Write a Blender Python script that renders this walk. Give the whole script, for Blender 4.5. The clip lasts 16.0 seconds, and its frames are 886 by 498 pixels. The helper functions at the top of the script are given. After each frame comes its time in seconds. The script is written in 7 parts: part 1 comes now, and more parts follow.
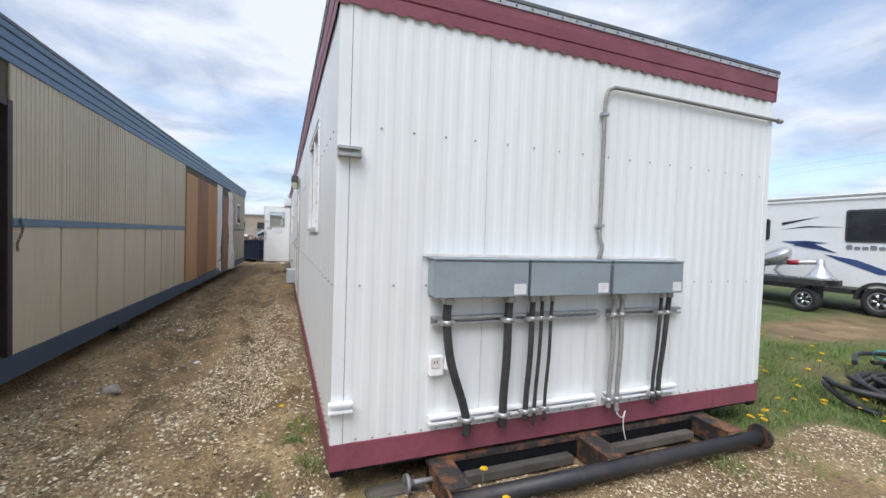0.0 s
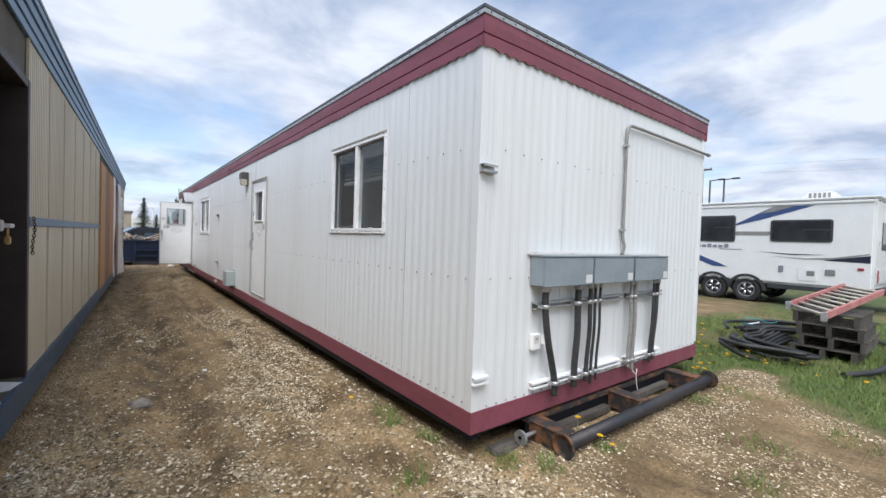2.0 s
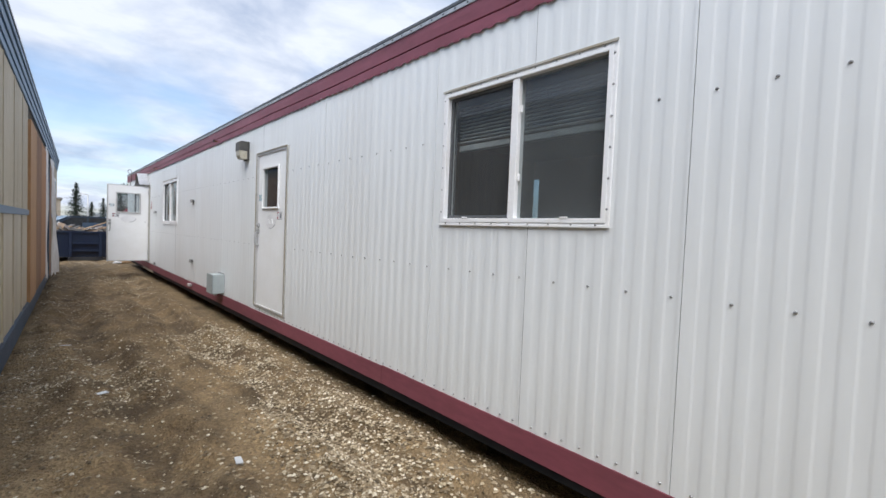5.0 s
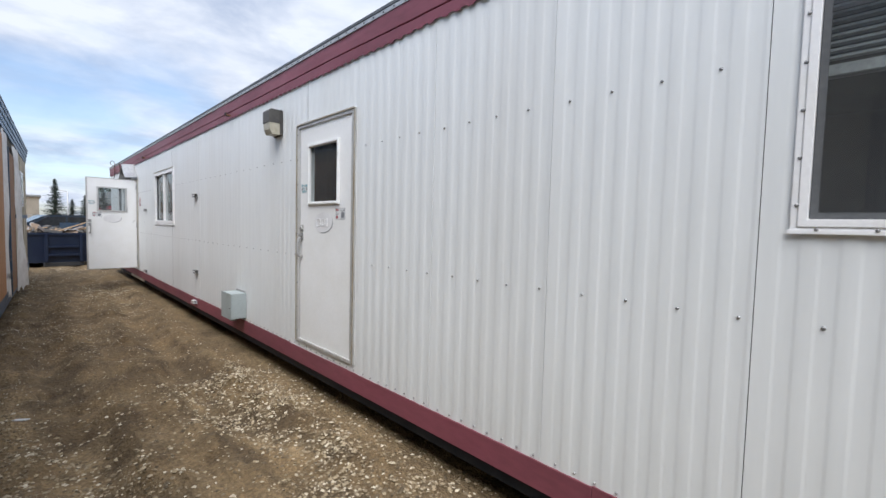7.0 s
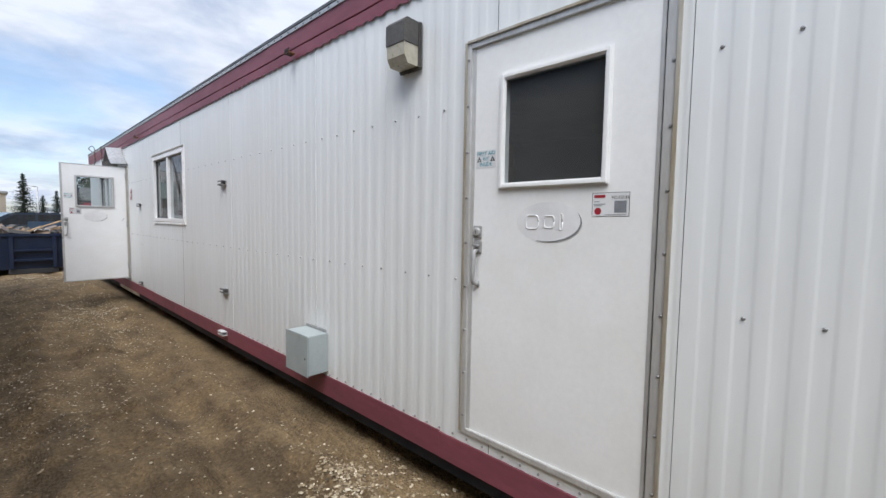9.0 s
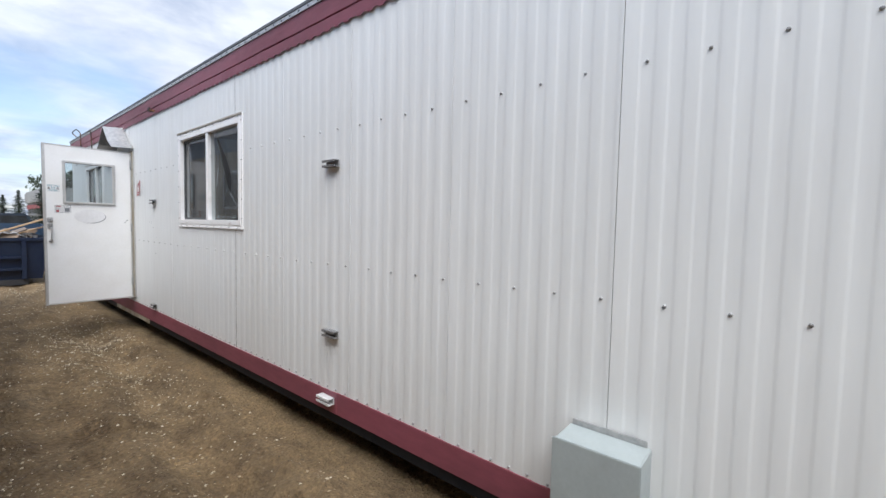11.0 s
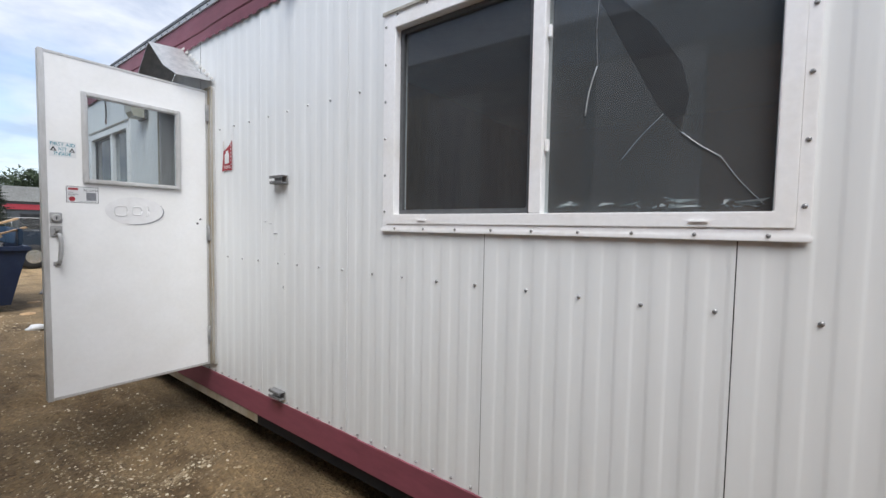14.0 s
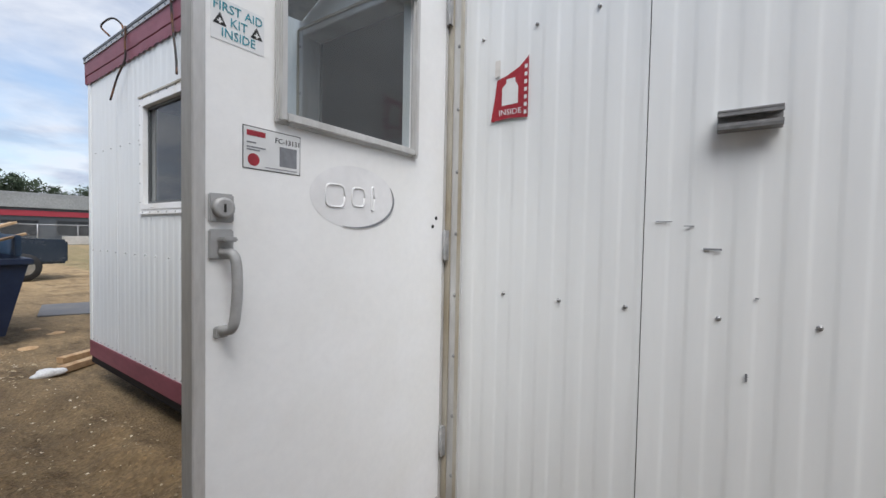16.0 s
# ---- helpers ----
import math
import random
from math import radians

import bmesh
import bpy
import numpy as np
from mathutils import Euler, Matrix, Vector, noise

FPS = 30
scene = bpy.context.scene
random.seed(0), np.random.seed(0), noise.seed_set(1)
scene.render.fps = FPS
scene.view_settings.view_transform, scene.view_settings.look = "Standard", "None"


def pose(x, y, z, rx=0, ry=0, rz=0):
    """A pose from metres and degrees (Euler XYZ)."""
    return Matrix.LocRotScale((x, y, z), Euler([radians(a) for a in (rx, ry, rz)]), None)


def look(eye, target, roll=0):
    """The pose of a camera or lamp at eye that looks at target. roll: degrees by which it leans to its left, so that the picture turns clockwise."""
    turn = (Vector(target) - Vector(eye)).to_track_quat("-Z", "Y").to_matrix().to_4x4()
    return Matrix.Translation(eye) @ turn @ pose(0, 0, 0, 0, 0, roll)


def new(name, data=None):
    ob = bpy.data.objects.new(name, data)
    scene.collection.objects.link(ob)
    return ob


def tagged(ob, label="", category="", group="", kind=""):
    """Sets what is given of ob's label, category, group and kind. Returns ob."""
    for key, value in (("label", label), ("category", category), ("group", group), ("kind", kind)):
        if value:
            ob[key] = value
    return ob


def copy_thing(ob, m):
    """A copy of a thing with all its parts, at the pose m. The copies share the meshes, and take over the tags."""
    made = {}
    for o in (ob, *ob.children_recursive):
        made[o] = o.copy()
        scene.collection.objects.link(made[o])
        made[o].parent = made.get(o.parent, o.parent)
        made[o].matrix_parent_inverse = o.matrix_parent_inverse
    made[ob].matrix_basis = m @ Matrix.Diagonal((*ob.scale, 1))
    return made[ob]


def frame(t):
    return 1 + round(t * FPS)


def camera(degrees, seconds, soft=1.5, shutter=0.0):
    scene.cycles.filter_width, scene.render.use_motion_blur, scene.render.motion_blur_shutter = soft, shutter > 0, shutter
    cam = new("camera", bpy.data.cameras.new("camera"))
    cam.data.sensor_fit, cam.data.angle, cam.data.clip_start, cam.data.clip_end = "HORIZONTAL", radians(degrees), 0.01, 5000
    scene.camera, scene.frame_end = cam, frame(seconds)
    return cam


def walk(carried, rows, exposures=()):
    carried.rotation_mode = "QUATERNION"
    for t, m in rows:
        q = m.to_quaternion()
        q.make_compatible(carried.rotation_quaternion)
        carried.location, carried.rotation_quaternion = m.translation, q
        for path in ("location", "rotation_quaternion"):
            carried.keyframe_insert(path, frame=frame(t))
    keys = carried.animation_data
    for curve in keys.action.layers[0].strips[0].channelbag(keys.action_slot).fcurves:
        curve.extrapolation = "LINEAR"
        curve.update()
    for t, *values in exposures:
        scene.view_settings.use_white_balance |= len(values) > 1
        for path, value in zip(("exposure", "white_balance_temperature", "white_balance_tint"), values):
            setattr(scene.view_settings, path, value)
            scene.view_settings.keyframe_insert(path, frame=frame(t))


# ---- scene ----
cam = camera(94.0, 16.0)
PATH = [
    (0, (-0.031, -0.053, 1.539), (0.694, 1.811, 1.479), 1.9),
    (0.5, (-0.482, 0.001, 1.552), (0.404, 1.794, 1.498), 2.0),
    (1, (-0.918, 0.006, 1.528), (0.111, 1.72, 1.478), 1.9),
    (1.5, (-1.288, 0.084, 1.506), (-0.146, 1.725, 1.459), 2.0),
    (2, (-1.616, 0.255, 1.505), (-0.386, 1.831, 1.46), 1.9),
    (2.5, (-1.898, 0.443, 1.494), (-0.612, 1.974, 1.45), 1.9),
    (3, (-2.061, 0.738, 1.479), (-0.731, 2.232, 1.43), 1.9),
    (3.5, (-2.052, 1.177, 1.485), (-0.696, 2.645, 1.429), 1.8),
    (4, (-2.026, 1.633, 1.452), (-0.647, 3.08, 1.4), 2.1),
    (4.2, (-1.994, 1.809, 1.452), (-0.609, 3.251, 1.399), 2.3),
    (6.3, (-1.458, 3.806, 1.535), (-0.058, 5.231, 1.43), 1.7),
    (6.5, (-1.481, 3.978, 1.528), (-0.074, 5.395, 1.421), 1.5),
    (7, (-1.541, 4.535, 1.537), (-0.123, 5.942, 1.43), 1.4),
    (7.5, (-1.519, 5.05, 1.524), (-0.089, 6.444, 1.412), 1.3),
    (8, (-1.518, 5.597, 1.536), (-0.079, 6.982, 1.422), 1.2),
    (8.5, (-1.478, 6.17, 1.536), (-0.026, 7.541, 1.42), 1.2),
    (9, (-1.399, 6.85, 1.543), (0.069, 8.203, 1.411), 0.9),
    (9.5, (-1.42, 7.448, 1.538), (0.069, 8.778, 1.415), 1.1),
    (10, (-1.402, 8.036, 1.531), (0.105, 9.345, 1.407), 1.0),
    (10.2, (-1.426, 8.264, 1.518), (0.093, 9.561, 1.404), 1.1),
    (12.3, (-1.297, 10.775, 1.514), (0.257, 12.028, 1.398), 1.1),
    (12.5, (-1.28, 11.064, 1.506), (0.281, 12.31, 1.398), 1.0),
    (13, (-1.285, 11.63, 1.492), (0.286, 12.863, 1.386), 1.1),
    (13.5, (-1.247, 12.201, 1.471), (0.344, 13.41, 1.369), 1.0),
    (14, (-1.171, 12.888, 1.471), (0.433, 14.079, 1.369), 1.0),
    (14.5, (-1.106, 13.506, 1.456), (0.496, 14.7, 1.363), 1.0),
    (15, (-1.09, 14.111, 1.476), (0.53, 15.28, 1.378), 1.1),
    (15.5, (-1.087, 14.635, 1.435), (0.539, 15.796, 1.356), 1.2),
    (16, (-1.04, 15.151, 1.441), (0.595, 16.302, 1.375), 1.1),
]
walk(cam, [(t, look(eye, target, roll)) for t, eye, target, roll in PATH], [(0.0, 0.46, 6250, 10), (4.0, 0.47, 6250, 10), (6.5, 0.57, 6250, 10), (7.5, 0.41, 6250, 10), (8.5, 0.41, 6250, 10), (9.5, 0.53, 6250, 10), (12.5, 0.58, 6300, 10), (15.0, 0.56, 6350, 10), (16.0, 0.38, 6350, 10)])

# ---- world, sun, light ----
SUN_DIR = Vector((-0.50, -0.52, 1.15)).normalized()
sun = new("sun", bpy.data.lights.new("sun", "SUN"))
sun.data.energy, sun.data.angle, sun.data.color = 2.6, radians(45), (1.0, 0.98, 0.95)
sun.matrix_basis = look(SUN_DIR * 60, (0, 0, 0))

world = bpy.data.worlds.new("sky")
scene.world = world
world.use_nodes = True
wn, wl = world.node_tree.nodes, world.node_tree.links
wn.clear()


def wnode(kind, **values):
    n = wn.new(kind)
    for k, v in values.items():
        n.inputs[k].default_value = v
    return n


w_out, w_mix = wn.new("ShaderNodeOutputWorld"), wn.new("ShaderNodeMixShader")
w_sky = wn.new("ShaderNodeTexSky")
w_sky.sky_type, w_sky.sun_disc = "NISHITA", False
w_sky.sun_elevation, w_sky.sun_rotation = math.asin(SUN_DIR.z), math.atan2(SUN_DIR.x, SUN_DIR.y)
w_sky.air_density, w_sky.dust_density, w_sky.ozone_density = 1.0, 1.2, 1.0
w_bg1, w_bg2 = wnode("ShaderNodeBackground", Strength=0.15), wnode("ShaderNodeBackground", Strength=0.76)
w_co, w_sep = wn.new("ShaderNodeTexCoord"), wn.new("ShaderNodeSeparateXYZ")
w_add = wn.new("ShaderNodeMath")
w_add.operation, w_add.inputs[1].default_value = "ADD", 0.16
w_abs = wn.new("ShaderNodeMath")
w_abs.operation = "ABSOLUTE"
w_div = wn.new("ShaderNodeVectorMath")
w_div.operation = "DIVIDE"
w_com = wn.new("ShaderNodeCombineXYZ")
w_n1 = wnode("ShaderNodeTexNoise", Scale=0.95, Detail=9.0, Roughness=0.52, Distortion=0.35)
w_n2 = wnode("ShaderNodeTexNoise", Scale=2.1, Detail=8.0, Roughness=0.55, Distortion=0.25)
w_r1, w_r2 = wn.new("ShaderNodeValToRGB"), wn.new("ShaderNodeValToRGB")
w_r1.color_ramp.elements[0].position, w_r1.color_ramp.elements[0].color = 0.38, (0.22, 0.22, 0.22, 1)
w_r1.color_ramp.elements[1].position, w_r1.color_ramp.elements[1].color = 0.56, (1, 1, 1, 1)
w_r2.color_ramp.elements[0].position, w_r2.color_ramp.elements[0].color = 0.36, (0.47, 0.55, 0.71, 1)
w_r2.color_ramp.elements[1].position, w_r2.color_ramp.elements[1].color = 0.6, (0.86, 0.90, 0.98, 1)
wl.new(w_co.outputs["Generated"], w_sep.inputs[0])
wl.new(w_sep.outputs["Z"], w_abs.inputs[0])
wl.new(w_abs.outputs[0], w_add.inputs[0])
for axis in "XYZ":
    wl.new(w_add.outputs[0], w_com.inputs[axis])
wl.new(w_co.outputs["Generated"], w_div.inputs[0])
wl.new(w_com.outputs[0], w_div.inputs[1])
wl.new(w_div.outputs[0], w_n1.inputs["Vector"])
wl.new(w_div.outputs[0], w_n2.inputs["Vector"])
wl.new(w_n1.outputs["Fac"], w_r1.inputs[0])
wl.new(w_n2.outputs["Fac"], w_r2.inputs[0])
wl.new(w_sky.outputs[0], w_bg1.inputs["Color"])
wl.new(w_r2.outputs[0], w_bg2.inputs["Color"])
wl.new(w_r1.outputs[0], w_mix.inputs[0])
wl.new(w_bg1.outputs[0], w_mix.inputs[1])
wl.new(w_bg2.outputs[0], w_mix.inputs[2])
wl.new(w_mix.outputs[0], w_out.inputs[0])


# ---- materials ----
def surf(name, base, other=None, rough=0.5, metal=0.0, scale=3.0, grain=60.0, stretch=(1, 1, 1), bump=0.15, amount=0.5, lo=0.4, hi=0.65, jitter=0.0, coat=0.0):
    """A surface of two colours that mingle at a large scale, with fine grain, relief and uneven gloss."""
    m = bpy.data.materials.new(name)
    m.use_nodes = True
    nt = m.node_tree
    n, link = nt.nodes, nt.links.new
    b = n["Principled BSDF"]
    other = other or tuple(c * 0.8 for c in base)
    co, mp = n.new("ShaderNodeTexCoord"), n.new("ShaderNodeMapping")
    mp.inputs["Scale"].default_value = stretch
    link(co.outputs["Object"], mp.inputs[0])
    n1, n2 = n.new("ShaderNodeTexNoise"), n.new("ShaderNodeTexNoise")
    for t, sc, det in ((n1, scale, 5.0), (n2, grain, 4.0)):
        t.inputs["Scale"].default_value, t.inputs["Detail"].default_value, t.inputs["Roughness"].default_value = sc, det, 0.6
        link(mp.outputs[0], t.inputs["Vector"])
    rp = n.new("ShaderNodeValToRGB")
    rp.color_ramp.elements[0].position, rp.color_ramp.elements[1].position = lo, hi
    rp.color_ramp.elements[0].color, rp.color_ramp.elements[1].color = (*base, 1), (*other, 1)
    link(n1.outputs["Fac"], rp.inputs[0])
    mx = n.new("ShaderNodeMix")
    mx.data_type, mx.blend_type = "RGBA", "MULTIPLY"
    mx.inputs["Factor"].default_value = amount
    gr = n.new("ShaderNodeMapRange")
    gr.inputs["From Min"].default_value, gr.inputs["From Max"].default_value = 0.25, 0.75
    gr.inputs["To Min"].default_value, gr.inputs["To Max"].default_value = 0.55, 1.3
    link(n2.outputs["Fac"], gr.inputs[0])
    link(rp.outputs[0], mx.inputs["A"])
    link(gr.outputs[0], mx.inputs["B"])
    last = mx.outputs["Result"]
    if jitter:
        oi, hv, mr = n.new("ShaderNodeObjectInfo"), n.new("ShaderNodeHueSaturation"), n.new("ShaderNodeMapRange")
        mr.inputs["To Min"].default_value, mr.inputs["To Max"].default_value = 1 - jitter, 1 + jitter
        link(oi.outputs["Random"], mr.inputs[0])
        link(mr.outputs[0], hv.inputs["Value"])
        link(last, hv.inputs["Color"])
        last = hv.outputs[0]
    link(last, b.inputs["Base Color"])
    rr = n.new("ShaderNodeMapRange")
    rr.inputs["To Min"].default_value, rr.inputs["To Max"].default_value = max(0.03, rough - 0.12), min(1, rough + 0.12)
    link(n1.outputs["Fac"], rr.inputs[0])
    link(rr.outputs[0], b.inputs["Roughness"])
    b.inputs["Metallic"].default_value = metal
    b.inputs["Coat Weight"].default_value = coat
    if bump:
        bp = n.new("ShaderNodeBump")
        bp.inputs["Strength"].default_value, bp.inputs["Distance"].default_value = bump, 0.01
        link(n2.outputs["Fac"], bp.inputs["Height"])
        link(bp.outputs[0], b.inputs["Normal"])
    return m


def glassy(name, tint, gloss=1.45, rough=0.0, veil=0.10):
    """A pane with a thin grey film: it lets light through, tinted, and mirrors more at a slant."""
    m = bpy.data.materials.new(name)
    m.use_nodes = True
    n, link = m.node_tree.nodes, m.node_tree.links.new
    n.clear()
    out, mx, tr, gl, fr = (n.new("ShaderNode" + k) for k in ("OutputMaterial", "MixShader", "BsdfTransparent", "BsdfGlossy", "Fresnel"))
    tr.inputs[0].default_value, gl.inputs["Roughness"].default_value, fr.inputs[0].default_value = (*tint, 1), rough, gloss
    # uneven diffuse grey film mixed over the clear pane
    du, film = n.new("ShaderNodeBsdfDiffuse"), n.new("ShaderNodeMixShader")
    co, ns, mr = n.new("ShaderNodeTexCoord"), n.new("ShaderNodeTexNoise"), n.new("ShaderNodeMapRange")
    ns.inputs["Scale"].default_value, ns.inputs["Detail"].default_value = 2.5, 6.0
    mr.inputs["To Min"].default_value, mr.inputs["To Max"].default_value = veil * 0.5, veil * 1.5
    du.inputs[0].default_value = (0.44, 0.46, 0.47, 1)
    link(co.outputs["Object"], ns.inputs["Vector"])
    link(ns.outputs["Fac"], mr.inputs[0])
    link(mr.outputs[0], film.inputs[0])
    link(tr.outputs[0], film.inputs[1])
    link(du.outputs[0], film.inputs[2])
    link(fr.outputs[0], mx.inputs[0])
    link(film.outputs[0], mx.inputs[1])
    link(gl.outputs[0], mx.inputs[2])
    link(mx.outputs[0], out.inputs[0])
    return m


WHITE = surf("white_enamel_steel", (0.765, 0.785, 0.785), (0.71, 0.715, 0.70), 0.42, scale=1.2, grain=14, stretch=(1, 1, 0.12), bump=0.03, amount=0.10, lo=0.45, hi=0.8, jitter=0.012)
DOORWHITE = surf("white_door_paint", (0.86, 0.865, 0.86), (0.82, 0.82, 0.80), 0.4, scale=2.5, grain=40, bump=0.02, amount=0.08)
VINYL = surf("white_vinyl", (0.88, 0.88, 0.88), (0.82, 0.80, 0.76), 0.38, scale=4, grain=50, bump=0.02, amount=0.1, lo=0.5, hi=0.8)
MAROON = surf("maroon_painted_metal", (0.245, 0.068, 0.095), (0.19, 0.055, 0.075), 0.5, scale=2.5, grain=30, stretch=(1, 0.3, 1), bump=0.06, amount=0.3)
BLACKRAIL = surf("black_steel_paint", (0.008, 0.009, 0.012), (0.016, 0.016, 0.018), 0.55, scale=6, grain=50, bump=0.1)
BLACKRAIL.node_tree.nodes["Principled BSDF"].inputs["Specular IOR Level"].default_value = 0.12
CRACK = surf("cracked_glass_edge", (0.42, 0.44, 0.45), rough=0.3, bump=0)
SEAMDARK = surf("dark_wall_core", (0.10, 0.10, 0.10), rough=0.9)
ROOFGREY = surf("grey_roof_edge", (0.09, 0.10, 0.11), (0.14, 0.15, 0.15), 0.5, metal=0.3, scale=5)
ALU = surf("aluminium", (0.62, 0.62, 0.61), (0.50, 0.49, 0.47), 0.38, metal=0.35, scale=7, grain=90, stretch=(1, 1, 0.2), bump=0.04, amount=0.25)
DIRTYALU = surf("weathered_aluminium", (0.52, 0.49, 0.42), (0.40, 0.34, 0.24), 0.5, metal=0.5, scale=6, grain=70, stretch=(1, 1, 0.3), bump=0.08, amount=0.3)
GALV = surf("galvanised_steel", (0.52, 0.52, 0.52), (0.40, 0.41, 0.42), 0.45, metal=0.6, scale=25, grain=120, bump=0.05, amount=0.25)
SATIN = surf("satin_grey_hardware", (0.40, 0.40, 0.395), (0.34, 0.34, 0.335), 0.5, metal=0.1, scale=20, grain=120, bump=0.02, amount=0.12)
SCREW = surf("screw_steel", (0.36, 0.36, 0.36), rough=0.4, metal=0.7, scale=60)
BOXGREY = surf("grey_enclosure_paint", (0.27, 0.315, 0.345), (0.235, 0.275, 0.305), 0.42, scale=5, grain=60, bump=0.03, amount=0.12)
JBGREY = surf("pale_grey_enclosure_paint", (0.40, 0.45, 0.45), (0.36, 0.40, 0.40), 0.42, scale=5, grain=60, bump=0.03, amount=0.12)
CABLE = surf("black_cable_rubber", (0.026, 0.026, 0.028), (0.05, 0.05, 0.05), 0.6, scale=14, grain=90, bump=0.12)
HOSE = surf("black_hose_rubber", (0.018, 0.018, 0.019), (0.035, 0.034, 0.033), 0.55, scale=6, grain=60, bump=0.1)
BRACKET = surf("dull_grey_bracket_steel", (0.20, 0.20, 0.205), (0.27, 0.27, 0.265), 0.55, metal=0.2, scale=12)
MAT = surf("dark_grey_rubber_mat", (0.10, 0.10, 0.105), (0.14, 0.135, 0.13), 0.8, scale=3)
CONDUITGREY = surf("grey_pvc_conduit", (0.24, 0.24, 0.23), (0.30, 0.29, 0.27), 0.55, scale=12)
RUST = surf("rusty_black_steel", (0.03, 0.028, 0.028), (0.20, 0.085, 0.035), 0.75, scale=9, grain=70, bump=0.35, lo=0.45, hi=0.62)
PIPEBLACK = surf("worn_black_pipe", (0.020, 0.021, 0.025), (0.055, 0.042, 0.036), 0.5, scale=5, grain=60, bump=0.2, lo=0.5, hi=0.72)
LAMPBODY = surf("dark_bronze_lamp_body", (0.07, 0.066, 0.062), (0.10, 0.095, 0.085), 0.5, scale=9)
LAMPLENS = surf("yellowed_lamp_lens", (0.42, 0.39, 0.30), (0.50, 0.47, 0.38), 0.3, scale=16, grain=80, bump=0.1, amount=0.2)
GLASS = glassy("window_glass", (0.60, 0.66, 0.68), 1.5)
DARKGLASS = surf("tinted_window_glass", (0.016, 0.018, 0.022), (0.03, 0.033, 0.037), 0.12, scale=1.5, grain=3, bump=0)
PANEL = surf("brown_interior_panelling", (0.42, 0.24, 0.15), (0.34, 0.19, 0.115), 0.6, scale=3, stretch=(1, 1, 0.1))
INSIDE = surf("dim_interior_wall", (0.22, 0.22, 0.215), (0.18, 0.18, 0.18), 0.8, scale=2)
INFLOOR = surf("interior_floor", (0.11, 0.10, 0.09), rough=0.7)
BLIND = surf("white_blind_slat", (0.62, 0.63, 0.62), rough=0.5, scale=8)
BUG = surf("dark_screen_frame", (0.10, 0.105, 0.11), rough=0.5)
TAN = surf("tan_enamel_steel", (0.52, 0.455, 0.335), (0.47, 0.41, 0.30), 0.5, scale=1.4, grain=25, stretch=(1, 1, 0.15), bump=0.05, amount=0.16, jitter=0.03)
TANDARK = surf("tan_seam_shadow", (0.09, 0.075, 0.05), rough=0.8)
BLUE = surf("blue_enamel_steel", (0.075, 0.145, 0.235), (0.10, 0.17, 0.25), 0.45, scale=3, grain=40, stretch=(1, 0.2, 1), bump=0.05, amount=0.25)
NAVY = surf("navy_painted_steel", (0.028, 0.062, 0.115), (0.045, 0.075, 0.115), 0.5, scale=4, grain=50, bump=0.08)
BROWNDARK = surf("dark_brown_jamb", (0.028, 0.018, 0.017), (0.04, 0.027, 0.024), 0.55, scale=6)
PLY1 = surf("pale_plywood", (0.46, 0.27, 0.13), (0.37, 0.20, 0.09), 0.75, scale=2.2, grain=26, stretch=(1, 5, 0.25), bump=0.12, amount=0.35)
PLY2 = surf("brown_plywood", (0.27, 0.145, 0.07), (0.20, 0.10, 0.05), 0.75, scale=2.2, grain=26, stretch=(1, 5, 0.25), bump=0.12, amount=0.35)
PLY3 = surf("orange_plywood", (0.42, 0.21, 0.085), (0.34, 0.16, 0.065), 0.75, scale=2.2, grain=26, stretch=(1, 5, 0.25), bump=0.12, amount=0.35)
WRAP = surf("white_house_wrap", (0.72, 0.70, 0.67), (0.60, 0.57, 0.53), 0.6, scale=5, grain=30, bump=0.15, amount=0.15)
INK = surf("black_print", (0.02, 0.02, 0.02), rough=0.6, bump=0)
GREYINK = surf("grey_print", (0.23, 0.24, 0.26), rough=0.6, bump=0)
TEALINK = surf("teal_print", (0.03, 0.26, 0.33), (0.05, 0.30, 0.37), rough=0.6, bump=0)
REDINK = surf("red_print", (0.36, 0.022, 0.035), (0.30, 0.022, 0.035), rough=0.5, bump=0)
PAPER = surf("white_sticker", (0.76, 0.77, 0.77), rough=0.45, bump=0, amount=0.06)
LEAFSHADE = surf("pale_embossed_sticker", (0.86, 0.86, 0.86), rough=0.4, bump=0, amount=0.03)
BINBLUE = surf("dark_blue_dumpster_paint", (0.005, 0.013, 0.040), (0.010, 0.020, 0.046), 0.5, scale=3, grain=30, bump=0.12)
LUMBER = surf("raw_lumber", (0.46, 0.31, 0.17), (0.36, 0.22, 0.11), 0.75, scale=3, grain=30, stretch=(6, 0.5, 6), bump=0.15, jitter=0.1)
PLASTIC = surf("white_plastic_sheet", (0.70, 0.70, 0.69), (0.60, 0.60, 0.60), 0.4, scale=20, grain=60, bump=0.4)
RVWHITE = surf("white_fibreglass", (0.80, 0.80, 0.79), (0.76, 0.76, 0.75), 0.3, scale=1.5, grain=10, bump=0.01, amount=0.05)
RVBLACK = surf("black_rv_skirt", (0.035, 0.036, 0.04), (0.05, 0.05, 0.052), 0.5, scale=6)
RVBLUE = surf("blue_vinyl_stripe", (0.035, 0.065, 0.19), (0.05, 0.09, 0.22), 0.35, bump=0)
RVGREY = surf("grey_vinyl_stripe", (0.27, 0.265, 0.25), rough=0.35, bump=0)
RVNAVY = surf("dark_navy_vinyl_stripe", (0.02, 0.022, 0.045), rough=0.35, bump=0)
TYRE = surf("tyre_rubber", (0.022, 0.022, 0.023), (0.035, 0.034, 0.032), 0.8, scale=20, bump=0.2)
